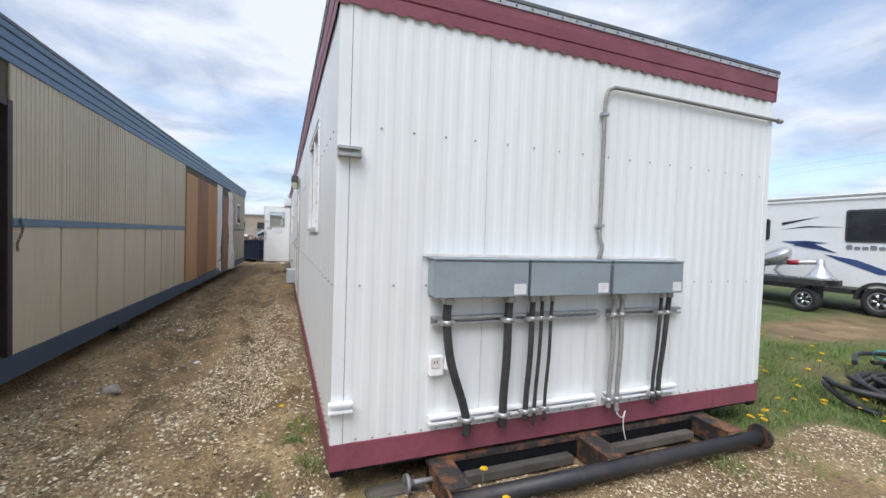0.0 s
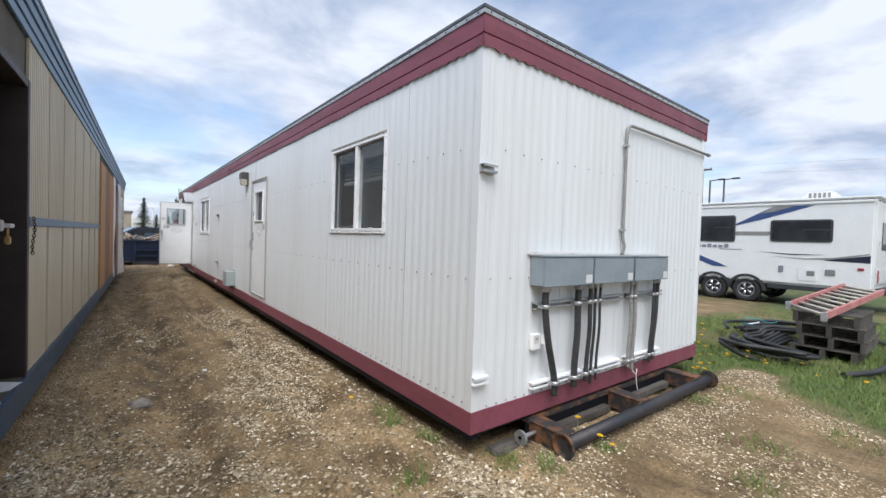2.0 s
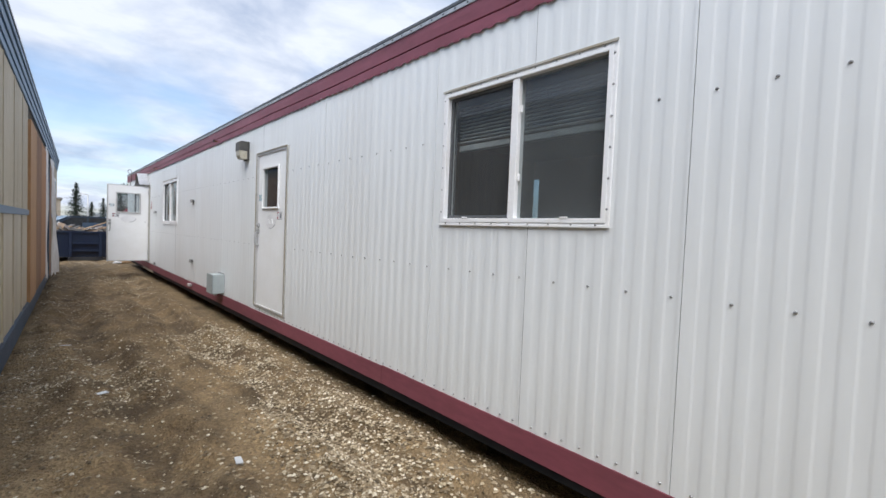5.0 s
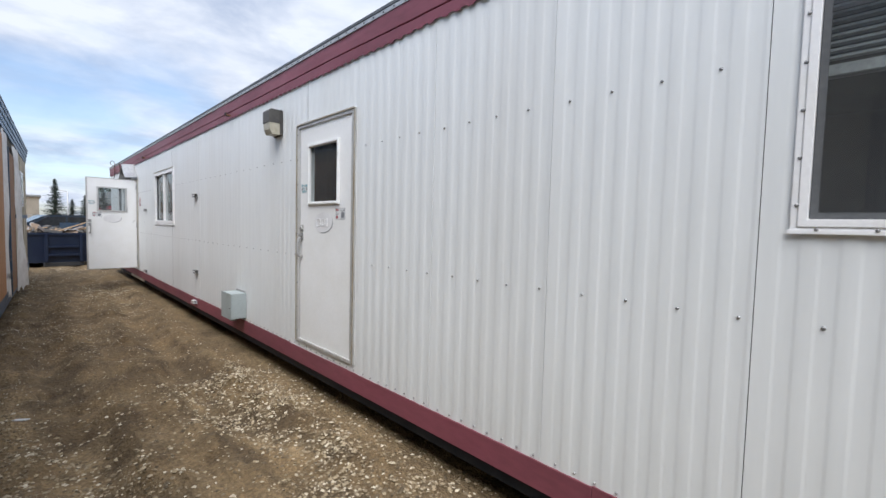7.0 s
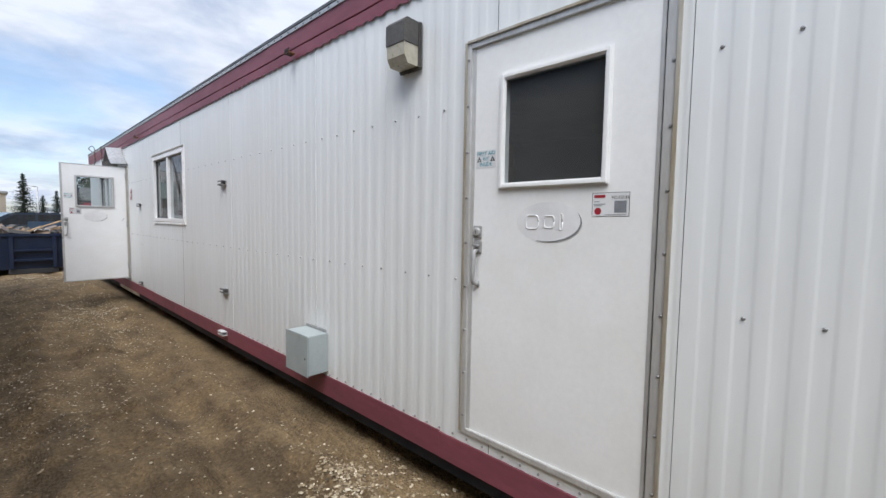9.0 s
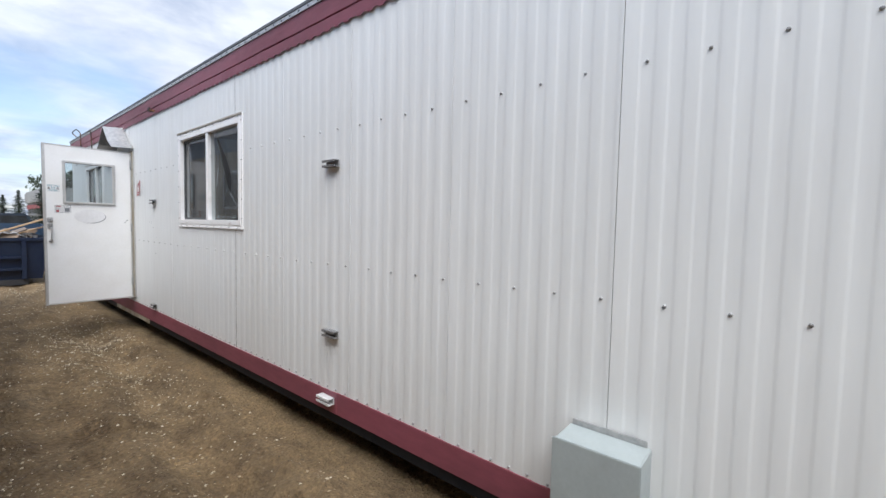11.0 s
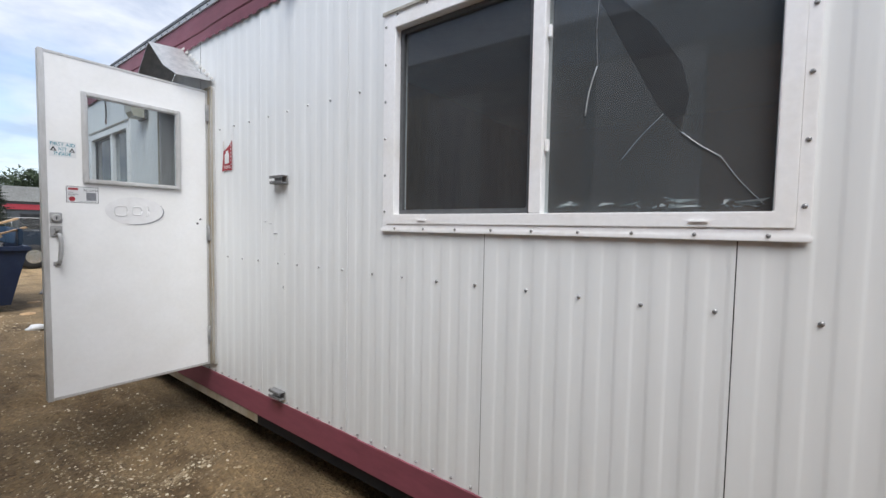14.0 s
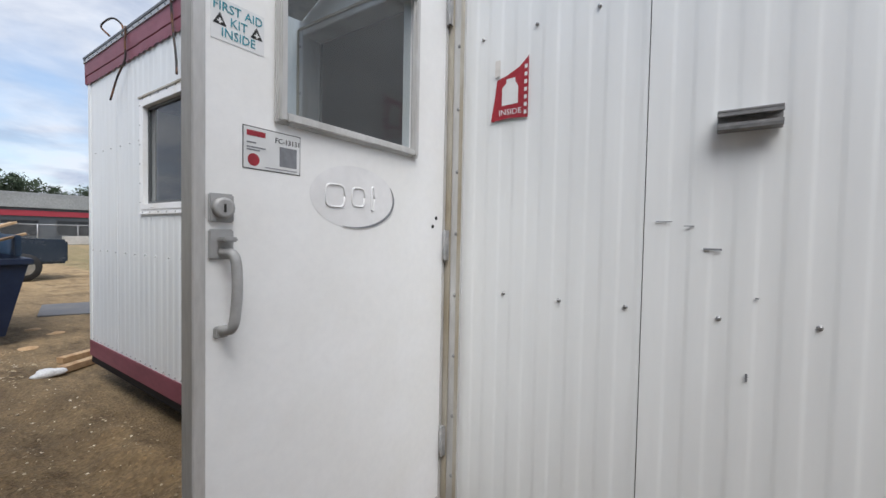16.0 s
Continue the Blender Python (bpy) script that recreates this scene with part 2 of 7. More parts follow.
CHROME = surf("polished_alloy", (0.62, 0.63, 0.64), rough=0.22, metal=0.9, scale=10, bump=0)
SILVER = surf("spun_aluminium_reflector", (0.66, 0.67, 0.68), (0.55, 0.56, 0.58), 0.3, metal=0.7, scale=8, bump=0.03)
PINK = surf("faded_red_fibreglass", (0.50, 0.22, 0.20), (0.42, 0.15, 0.14), 0.6, scale=6, grain=40, amount=0.2)
GREYWOOD = surf("weathered_grey_wood", (0.105, 0.092, 0.078), (0.065, 0.057, 0.048), 0.85, scale=5, grain=40, stretch=(1, 4, 1), bump=0.3, jitter=0.2)
TEAL = surf("teal_rope", (0.05, 0.32, 0.36), rough=0.7)
ROCK = surf("grey_fieldstone", (0.36, 0.32, 0.28), (0.24, 0.21, 0.18), 0.85, scale=14, grain=70, bump=0.4)
SPRUCE = surf("spruce_needles", (0.030, 0.048, 0.032), (0.018, 0.030, 0.022), 0.8, scale=3)
LEAF = surf("broadleaf_foliage", (0.060, 0.085, 0.045), (0.035, 0.055, 0.030), 0.8, scale=2)
BARK = surf("bark", (0.09, 0.07, 0.055), rough=0.9, scale=6, bump=0.4)
TRUCKBLUE = surf("dark_blue_car_paint", (0.020, 0.032, 0.052), (0.028, 0.04, 0.06), 0.25, scale=3, bump=0, coat=0.5)
BEIGE = surf("beige_stucco", (0.36, 0.32, 0.26), (0.31, 0.275, 0.225), 0.85, scale=0.6, grain=12)
METALROOF = surf("grey_metal_roof", (0.30, 0.31, 0.31), (0.26, 0.27, 0.27), 0.5, scale=0.4, grain=6)
REDBAND = surf("red_metal_band", (0.36, 0.035, 0.055), rough=0.5, scale=0.5)
DARKWALL = surf("dark_shop_wall", (0.055, 0.065, 0.08), (0.08, 0.09, 0.10), 0.5, scale=0.5, grain=5)
CONCRETE = surf("pale_concrete", (0.50, 0.48, 0.45), (0.42, 0.40, 0.37), 0.9, scale=2, grain=25)
POLEWOOD = surf("utility_pole_wood", (0.13, 0.10, 0.08), rough=0.9, scale=2)
GRASS = surf("green_grass", (0.085, 0.15, 0.03), (0.13, 0.16, 0.045), 0.7, scale=1.5, grain=9, amount=0.5)
DRYGRASS = surf("dry_grass", (0.30, 0.25, 0.12), (0.20, 0.18, 0.08), 0.8, scale=3)
YELLOW = surf("dandelion_yellow", (0.80, 0.52, 0.01), (0.72, 0.42, 0.01), 0.7, scale=60)
STEM = surf("pale_green_stem", (0.16, 0.20, 0.07), rough=0.7)


def island(name, colours, rough=0.85):
    """Many loose bits in one mesh, each with a colour of its own."""
    m = bpy.data.materials.new(name)
    m.use_nodes = True
    n, link = m.node_tree.nodes, m.node_tree.links.new
    g, r, b = n.new("ShaderNodeNewGeometry"), n.new("ShaderNodeValToRGB"), n["Principled BSDF"]
    while len(r.color_ramp.elements) < len(colours):
        r.color_ramp.elements.new(0.5)
    for i, c in enumerate(colours):
        r.color_ramp.elements[i].position, r.color_ramp.elements[i].color = i / (len(colours) - 1), (*c, 1)
    link(g.outputs["Random Per Island"], r.inputs[0])
    link(r.outputs[0], b.inputs["Base Color"])
    b.inputs["Roughness"].default_value = rough
    return m


GRAVEL = island("mixed_gravel", [(0.085, 0.062, 0.036), (0.25, 0.185, 0.11), (0.52, 0.42, 0.27), (0.16, 0.118, 0.07), (0.47, 0.38, 0.25), (0.82, 0.74, 0.58)])
BLADES = island("grass_blades", [(0.09, 0.15, 0.03), (0.14, 0.22, 0.045), (0.18, 0.25, 0.06), (0.12, 0.18, 0.04), (0.27, 0.25, 0.10)], 0.7)
RUBBISH = island("mixed_rubble", [(0.22, 0.18, 0.14), (0.08, 0.08, 0.08), (0.35, 0.24, 0.15), (0.15, 0.14, 0.14), (0.55, 0.53, 0.51)])


def dirt_material():
    """Bare earth: trodden brown, paler gravelly drifts, greener where the grass grows; all by place."""
    m = bpy.data.materials.new("gravelly_dirt")
    m.use_nodes = True
    n, link = m.node_tree.nodes, m.node_tree.links.new
    b = n["Principled BSDF"]
    co = n.new("ShaderNodeTexCoord")

    def tex(scale, detail, rough, stretch=(1, 1, 1), kind="ShaderNodeTexNoise"):
        mp = n.new("ShaderNodeMapping")
        mp.inputs["Scale"].default_value = stretch
        link(co.outputs["Object"], mp.inputs[0])
        t = n.new(kind)
        t.inputs["Scale"].default_value = scale
        if kind == "ShaderNodeTexNoise":
            t.inputs["Detail"].default_value, t.inputs["Roughness"].default_value = detail, rough
        link(mp.outputs[0], t.inputs["Vector"])
        return t

    def ramp(src, stops):
        r = n.new("ShaderNodeValToRGB")
        while len(r.color_ramp.elements) < len(stops):
            r.color_ramp.elements.new(0.5)
        for i, (p, c) in enumerate(stops):
            r.color_ramp.elements[i].position, r.color_ramp.elements[i].color = p, (*c, 1)
        link(src, r.inputs[0])
        return r.outputs[0]

    def mix(f, a, c, blend="MIX"):
        x = n.new("ShaderNodeMix")
        x.data_type, x.blend_type = "RGBA", blend
        for s, v in (("Factor", f), ("A", a), ("B", c)):
            if isinstance(v, (int, float)):
                x.inputs[s].default_value = v
            elif isinstance(v, tuple):
                x.inputs[s].default_value = (*v, 1)
            else:
                link(v, x.inputs[s])
        return x.outputs["Result"]

    big, mid, fine = tex(0.35, 4, 0.6, (1, 0.35, 1)), tex(2.2, 6, 0.65), tex(38, 4, 0.7)
    chips = tex(55, 0, 0, kind="ShaderNodeTexVoronoi")
    col = ramp(mid.outputs["Fac"], [(0.3, (0.120, 0.078, 0.037)), (0.52, (0.190, 0.130, 0.066)), (0.72, (0.270, 0.192, 0.102))])
    pale = ramp(mid.outputs["Fac"], [(0.3, (0.27, 0.180, 0.090)), (0.52, (0.40, 0.285, 0.152)), (0.72, (0.52, 0.39, 0.23))])
    pa = n.new("ShaderNodeAttribute")
    pa.attribute_name = "pale"
    col = mix(ramp(big.outputs["Fac"], [(0.38, (0, 0, 0)), (0.62, (0.7, 0.7, 0.7))]), col, (0.200, 0.142, 0.076))
    col = mix(pa.outputs["Fac"], col, pale)
    speck = ramp(chips.outputs["Color"], [(0.0, (0.55, 0.53, 0.5)), (0.6, (1, 1, 1)), (0.85, (1.15, 1.13, 1.1)), (1.0, (1.7, 1.62, 1.5))])
    col = mix(0.75, col, speck, "MULTIPLY")
    col = mix(0.6, col, ramp(fine.outputs["Fac"], [(0.3, (0.58, 0.56, 0.54)), (0.7, (1.38, 1.37, 1.35))]), "MULTIPLY")
    dark_earth = tex(1.9, 8, 0.72, (1.7, 0.6, 1))
    col = mix(0.85, col, ramp(dark_earth.outputs["Fac"], [(0.38, (0.55, 0.52, 0.48)), (0.48, (1, 1, 1)), (0.64, (1.25, 1.24, 1.21))]), "MULTIPLY")
    # darker earth colour by place, along the ruts and in loose patches
    da = n.new("ShaderNodeAttribute")
    da.attribute_name = "dark_earth"
    col = mix(da.outputs["Fac"], col, ramp(fine.outputs["Fac"], [(0.3, (0.050, 0.033, 0.017)), (0.7, (0.105, 0.072, 0.040))]))
    at = n.new("ShaderNodeAttribute")
    at.attribute_name = "green"
    turf = ramp(mid.outputs["Fac"], [(0.3, (0.055, 0.085, 0.022)), (0.7, (0.115, 0.14, 0.045))])
    col = mix(at.outputs["Fac"], col, turf)
    link(col, b.inputs["Base Color"])
    b.inputs["Roughness"].default_value = 0.92
    hs = n.new("ShaderNodeMath")
    hs.operation = "ADD"
    link(fine.outputs["Fac"], hs.inputs[0])
    link(chips.outputs["Distance"], hs.inputs[1])
    bp = n.new("ShaderNodeBump")
    bp.inputs["Strength"].default_value, bp.inputs["Distance"].default_value = 0.7, 0.025
    link(hs.outputs[0], bp.inputs["Height"])
    link(bp.outputs[0], b.inputs["Normal"])
    return m


DIRT = dirt_material()


# ---- builders ----
def bm_new():
    return bmesh.new()


def box(bm, x0, x1, y0, y1, z0, z1, bevel=0.0, m=None):
    r = bmesh.ops.create_cube(bm, size=1.0)
    vs = r["verts"]
    for v in vs:
        v.co = Vector((x0 + (v.co.x + 0.5) * (x1 - x0), y0 + (v.co.y + 0.5) * (y1 - y0), z0 + (v.co.z + 0.5) * (z1 - z0)))
    if bevel:
        es = list({e for v in vs for e in v.link_edges})
        vs = bmesh.ops.bevel(bm, geom=es, offset=bevel, segments=2, affect="EDGES", clamp_overlap=True)["verts"]
    if m is not None:
        bmesh.ops.transform(bm, matrix=m, verts=vs)
    return bm


def sweep(bm, pts, r, seg=8, caps=True):
    """A round bar of radius r (a number, or one for each point) along the points."""
    pts = [Vector(p) for p in pts]
    rs = r if isinstance(r, (list, tuple)) else [r] * len(pts)
    rings, side = [], None
    for i, p in enumerate(pts):
        d = (pts[min(i + 1, len(pts) - 1)] - pts[max(i - 1, 0)]).normalized()
        if side is None:
            side = d.orthogonal().normalized()
        side = (side - d * side.dot(d)).normalized()
        up = d.cross(side)
        rings.append([bm.verts.new(p + rs[i] * (math.cos(a) * side + math.sin(a) * up)) for a in (2 * math.pi * k / seg for k in range(seg))])
    for a, c in zip(rings, rings[1:]):
        for k in range(seg):
            f = bm.faces.new((a[k], a[(k + 1) % seg], c[(k + 1) % seg], c[k]))
            f.smooth = True
    if caps:
        bm.faces.new(rings[0][::-1])
        bm.faces.new(rings[-1])
    return bm


def frame_plate(bm, us, vs, w0, w1, m, bevel=0.0):
    """A flat plate with one rectangular hole: us and vs give the outer and the hole's edges, w0 to w1 its thickness; m lays it."""
    layers = []
    for w in (w0, w1):
        layers.append([[bm.verts.new(m @ Vector((u, v, w))) for v in vs] for u in us])
    for k, g in enumerate(layers):
        for i in range(3):
            for j in range(3):
                if (i, j) != (1, 1):
                    q = (g[i][j], g[i + 1][j], g[i + 1][j + 1], g[i][j + 1])
                    bm.faces.new(q if k else q[::-1])
    a, b = layers
    loops = ([(0, 0), (1, 0), (2, 0), (3, 0), (3, 1), (3, 2), (3, 3), (2, 3), (1, 3), (0, 3), (0, 2), (0, 1)], [(1, 1), (1, 2), (2, 2), (2, 1)])
    for lp in loops:
        for p, q in zip(lp, lp[1:] + lp[:1]):
            bm.faces.new((a[p[0]][p[1]], a[q[0]][q[1]], b[q[0]][q[1]], b[p[0]][p[1]]))
    if bevel:
        bmesh.ops.recalc_face_normals(bm, faces=bm.faces)
        es = [e for e in bm.edges if len(e.link_faces) == 2 and e.calc_face_angle(0) > 1.0]
        bmesh.ops.bevel(bm, geom=es, offset=bevel, segments=2, affect="EDGES", clamp_overlap=True)
    return bm


def lathe(bm, prof, centre, axis="z", seg=20):
    """Turn a profile of (radius, along) about an axis through centre."""
    c = Vector(centre)
    ax = {"x": (Vector((1, 0, 0)), Vector((0, 1, 0)), Vector((0, 0, 1))), "y": (Vector((0, 1, 0)), Vector((0, 0, 1)), Vector((1, 0, 0))), "z": (Vector((0, 0, 1)), Vector((1, 0, 0)), Vector((0, 1, 0)))}[axis]
    rings = [[bm.verts.new(c + ax[0] * h + max(r, 1e-4) * (math.cos(a) * ax[1] + math.sin(a) * ax[2])) for a in (2 * math.pi * k / seg for k in range(seg))] for r, h in prof]
    for a, d in zip(rings, rings[1:]):
        for k in range(seg):
            f = bm.faces.new((a[k], a[(k + 1) % seg], d[(k + 1) % seg], d[k]))
            f.smooth = True
    bm.faces.new(rings[0][::-1])
    bm.faces.new(rings[-1])
    return bm


def extruded(bm, outline, depth, m):
    """A flat outline of (u, v), thickened by depth along w, laid by the matrix m."""
    a = [bm.verts.new(m @ Vector((u, v, 0))) for u, v in outline]
    c = [bm.verts.new(m @ Vector((u, v, depth))) for u, v in outline]
    k = len(a)
    bm.faces.new(a[::-1])
    bm.faces.new(c)
    for i in range(k):
        bm.faces.new((a[i], a[(i + 1) % k], c[(i + 1) % k], c[i]))
    return bm


def arc(points, steps=6):
    """Smooth a run of points (Catmull-Rom)."""
    p = [Vector(q) for q in points]
    p = [p[0] * 2 - p[1]] + p + [p[-1] * 2 - p[-2]]
    res = []
    for i in range(1, len(p) - 2):
        for s in range(steps):
            t = s / steps
            res.append(0.5 * ((2 * p[i]) + (p[i + 1] - p[i - 1]) * t + (2 * p[i - 1] - 5 * p[i] + 4 * p[i + 1] - p[i + 2]) * t * t + (3 * p[i] - p[i - 1] - 3 * p[i + 1] + p[i + 2]) * t ** 3))
    res.append(p[-2])
    return res


BASES = {}


def thing(name, label, category, at=(0, 0, 0), turn=0.0, group="", world=True):
    """An Empty at the base of a thing. world: its parts are given in the world's metres, else in its own."""
    ob = new(name)
    ob.empty_display_size = 0.1
    ob.matrix_basis = pose(*at, 0, 0, turn)
    BASES[ob.name] = ob.matrix_basis.inverted() if world else None
    return tagged(ob, label, category, group)


def part(name, bm, material, parent, label="", kind="", smooth=False):
    root = parent
    while root.parent:
        root = root.parent
    back = BASES.get(root.name)
    if back is not None:
        bm.transform(back)
    bmesh.ops.recalc_face_normals(bm, faces=bm.faces)
    if smooth:
        for f in bm.faces:
            f.smooth = True
    me = bpy.data.meshes.new(name)
    bm.to_mesh(me)
    bm.free()
    me.materials.append(material)
    ob = new(name, me)
    ob.parent = parent
    return tagged(ob, label, kind=kind)


def facing(ob, way):
    """Turn the normals of a pane's single sheet towards the outside."""
    if sum(p.normal.dot(Vector(way)) for p in ob.data.polygons) < 0:
        ob.data.flip_normals()
    ob.visible_shadow = False
    return ob


def solid(name, bm, material, label, category="", group="", kind="", smooth=False):
    """A thing of one mesh; its origin goes to the middle of its base."""
    if smooth:
        for f in bm.faces:
            f.smooth = True
    bmesh.ops.recalc_face_normals(bm, faces=bm.faces)
    lo = [min(v.co[i] for v in bm.verts) for i in range(3)]
    hi = [max(v.co[i] for v in bm.verts) for i in range(3)]
    c = Vector(((lo[0] + hi[0]) / 2, (lo[1] + hi[1]) / 2, lo[2]))
    bm.transform(Matrix.Translation(-c))
    me = bpy.data.meshes.new(name)
    bm.to_mesh(me)
    bm.free()
    me.materials.append(material)
    ob = new(name, me)
    ob.location = c
    return tagged(ob, label, category, group, kind)


def fast_mesh(name, verts, faces, material, label, kind="stuff", category="", parent=None):
    me = bpy.data.meshes.new(name)
    me.from_pydata(verts, [], faces)
    me.materials.append(material)
    ob = new(name, me)
    if parent:
        ob.parent = parent
    return tagged(ob, label, category, kind=kind)


def words(name, text, size, m, material, parent, spread=1.0):
    """Letters as thin raised print, in the plane of m (u to the right, v up)."""
    cu = bpy.data.curves.new(name, "FONT")
    cu.body, cu.size, cu.extrude, cu.align_x, cu.align_y, cu.resolution_u, cu.space_character = text, size, 0.0004, "CENTER", "CENTER", 2, spread
    tmp = bpy.data.objects.new(name, cu)
    scene.collection.objects.link(tmp)
    bpy.context.view_layer.update()
    me = bpy.data.meshes.new_from_object(tmp.evaluated_get(bpy.context.evaluated_depsgraph_get()))
    bpy.data.objects.remove(tmp)
    bm = bmesh.new()
    bm.from_mesh(me)
    bm.transform(m)
    return part(name, bm, material, parent)


# ---- ground ----
def dirt_height(x, y):
    """Worn ruts along the alley, soft lumps elsewhere; level under the walls."""
    v = Vector((x, y, 0))
    h = 0.030 * noise.noise(v * 0.55) + 0.016 * noise.noise(v * 1.9 + Vector((7, 3, 0)))
    near = math.exp(-(((y - 6) / (9.0 if y < 6 else 15.0)) ** 2))
    for c, depth in ((-1.35, 0.035), (-0.35, 0.045)):
        c += 0.10 * math.sin(y * 0.5 + c)
        d = x - c
        h -= near * 2.0 * depth * math.exp(-(d / 0.16) ** 2) * (0.6 + 0.8 * noise.noise(Vector((x * 2, y * 1.3, 5))))
        h += near * 0.042 * math.exp(-((abs(d) - 0.30) / 0.13) ** 2)
        clod = max(0.0, noise.noise(Vector((x * 5.5, y * 3.2, c * 9))))
        clod += 0.5 * max(0.0, noise.noise(Vector((x * 13, y * 8.5, c * 5))))
        h += near * 0.13 * clod * math.exp(-((abs(d) - 0.24) / 0.17) ** 2)
    h += near * 0.022 * noise.noise(v * 4.0) + near * 0.014 * noise.noise(v * 9.0) + near * 0.008 * noise.noise(v * 19.0)
    far = max(abs(x) - 8, abs(y - 10) - 16, 0)
    return h / (1 + 0.3 * far)


def earth_darkness(x, y):
    """How much the earth is darkened at a place: broken patches along the ruts and loose ones elsewhere."""
    near = math.exp(-(((y - 5) / (5.0 if y < 5 else 9.0)) ** 2))
    d = 0.0
    for c in (-1.30, -0.35):
        c += 0.10 * math.sin(y * 0.5 + c)
        d += math.exp(-((abs(x - c) - 0.12) / 0.22) ** 2) * max(0.0, noise.noise(Vector((x * 4.2, y * 2.4, c * 9))) + 0.22 + 0.6 * noise.noise(Vector((x * 11, y * 8, c))))
    d = near * d * 1.5 + 0.55 * max(0.0, noise.noise(Vector((x * 2.3, y * 1.4, 41))) - 0.12) * (1.0 if x < 0.6 else 0.4)
    return max(0.0, min(0.70, d))


def greenness(x, y):
    """How much grass grows at a place."""
    n = 0.55 * noise.noise(Vector((x * 0.55, y * 0.55, 2))) + 0.35 * noise.noise(Vector((x * 1.7, y * 1.7, 9)))
    side = max(0.0, min(1.0, (x - 2.55 - 0.80 * y + 0.5 * max(0, y - 2.2)) / 0.8)) * max(0.0, min(1.0, (x - 3.0) / 0.5))
    side = max(side, max(0.0, min(1.0, (y - 1.95) / 0.25)) * max(0.0, min(1.0, (x - 3.4) / 0.3)))
    bare = sum(math.exp(-((x - a) ** 2 + 1.8 * (y - b) ** 2) / r ** 2) for a, b, r in ((8.4, 4.2, 0.8), (9.6, 4.6, 1.0), (11.3, 4.5, 1.5), (4.3, 1.75, 0.3), (12.5, 0.8, 1.3)))
    g = side * (1.0 + 1.4 * n) - 1.3 * bare
    if x > 19 or y > 12:
        g *= 0.35
    return max(0.0, min(1.0, g))


def paleness(x, y):
    """How pale and gravelly the dirt is at a place: 0 dark trodden earth, 1 pale gravel. The strip by the tan trailer
    is lightened to offset its shade.
    """
    n = noise.noise(Vector((x * 0.9, y * 0.45, 14))) + 0.6 * noise.noise(Vector((x * 2.6, y * 1.6, 31)))
    # last term: dirt colour lightened beside the tan trailer, against the shade it casts
    p = 0.14 + 0.74 * math.exp(-(max(0, y - 1.0) / 4.8) ** 2) + 0.48 * n * math.exp(-(max(0, y - 8) / 9) ** 2) + 0.60 * math.exp(-((x + 2.0) / 0.8) ** 2) * math.exp(-(max(0, y - 3) / 4.0) ** 2)
    if y > 21:
        p = max(p, min(0.95, (y - 24) * 0.14) + 0.3 * n)
    if x > 0.6 and y < 20:
        p = 0.24 + 0.50 * n
    return max(0.0, min(1.0, p))


def breaks(lo, hi, step, reach):
    a = list(np.arange(lo, hi + 1e-6, step))
    d, x = step, hi
    while x < reach:
        d *= 1.35
        x += d
        a.append(x)
    d, x = step, lo
    while x > -reach:
        d *= 1.35
        x -= d
        a.insert(0, x)
    return [float(q) for q in a]


gx, gy = breaks(-2.4, 5.6, 0.05, 900), breaks(-0.6, 19.0, 0.055, 900)
gverts = [(x, y, dirt_height(x, y)) for y in gy for x in gx]
nx = len(gx)
gfaces = [(j * nx + i, j * nx + i + 1, (j + 1) * nx + i + 1, (j + 1) * nx + i) for j in range(len(gy) - 1) for i in range(nx - 1)]
ground = fast_mesh("ground", gverts, gfaces, DIRT, "brown gravelly dirt yard with wheel ruts and patches of grass", "structure", "ground")
attr = ground.data.attributes.new("green", "FLOAT", "POINT")
attr.data.foreach_set("value", [greenness(x, y) for y in gy for x in gx])
attr = ground.data.attributes.new("pale", "FLOAT", "POINT")
attr.data.foreach_set("value", [paleness(x, y) for y in gy for x in gx])
attr = ground.data.attributes.new("dark_earth", "FLOAT", "POINT")
attr.data.foreach_set("value", [earth_darkness(x, y) if abs(x) < 6 and -2 < y < 24 else 0.0 for y in gy for x in gx])
ground.data.polygons.foreach_set("use_smooth", [True] * len(gfaces))


# ---- the white office trailer ----
X0, X1, Y0, Y1 = 0.24, 3.84, 2.272, 20.14
ZR, ZB, ZW, ZF, ZT = 0.165, 0.238, 0.385, 2.785, 3.0
SEAM, PITCH, RIB = 0.8147, 0.09825, 0.0022  # width of a wall sheet, its rib spacing and rib depth
LONG_SEAM, END_SEAM = 15.36, 1.15  # where one sheet of each wall begins
office = thing("office_trailer", "long white ribbed steel office trailer with maroon trim", "office trailer", ((X0 + X1) / 2, (Y0 + Y1) / 2, 0))


def long_side(u, w, z):
    return Vector((X0 - w, u, z))


def far_side(u, w, z):
    return Vector((X1 + w, u, z))


def front_end(u, w, z):
    return Vector((u, Y0 - w, z))


def back_end(u, w, z):
    return Vector((u, Y1 + w, z))


def rib(u, pitch=None, depth=RIB, first=LONG_SEAM):
    """The outward depth of the ribbed sheet at u: even folds of a pitch, or, with none given, the white wall's rounded ribs, eight to a sheet."""
    if pitch:
        f = (u / pitch) % 1.0
        if f < 0.42:
            return 0.0
        if f < 0.50:
            return depth * (f - 0.42) / 0.08
        if f < 0.92:
            return depth
        return depth * (1 - (f - 0.92) / 0.08)
    f = (u - first) % SEAM
    d = min(abs(f - 0.042 - PITCH * n) for n in range(8))
    d = min(d, abs(f - 0.042 - SEAM), abs(f - 0.042 - PITCH * 7 + SEAM))
    t = max(0.0, min(1.0, (d - 0.0166) / 0.016))
    return depth * (0.5 - 0.5 * math.cos(math.pi * t))


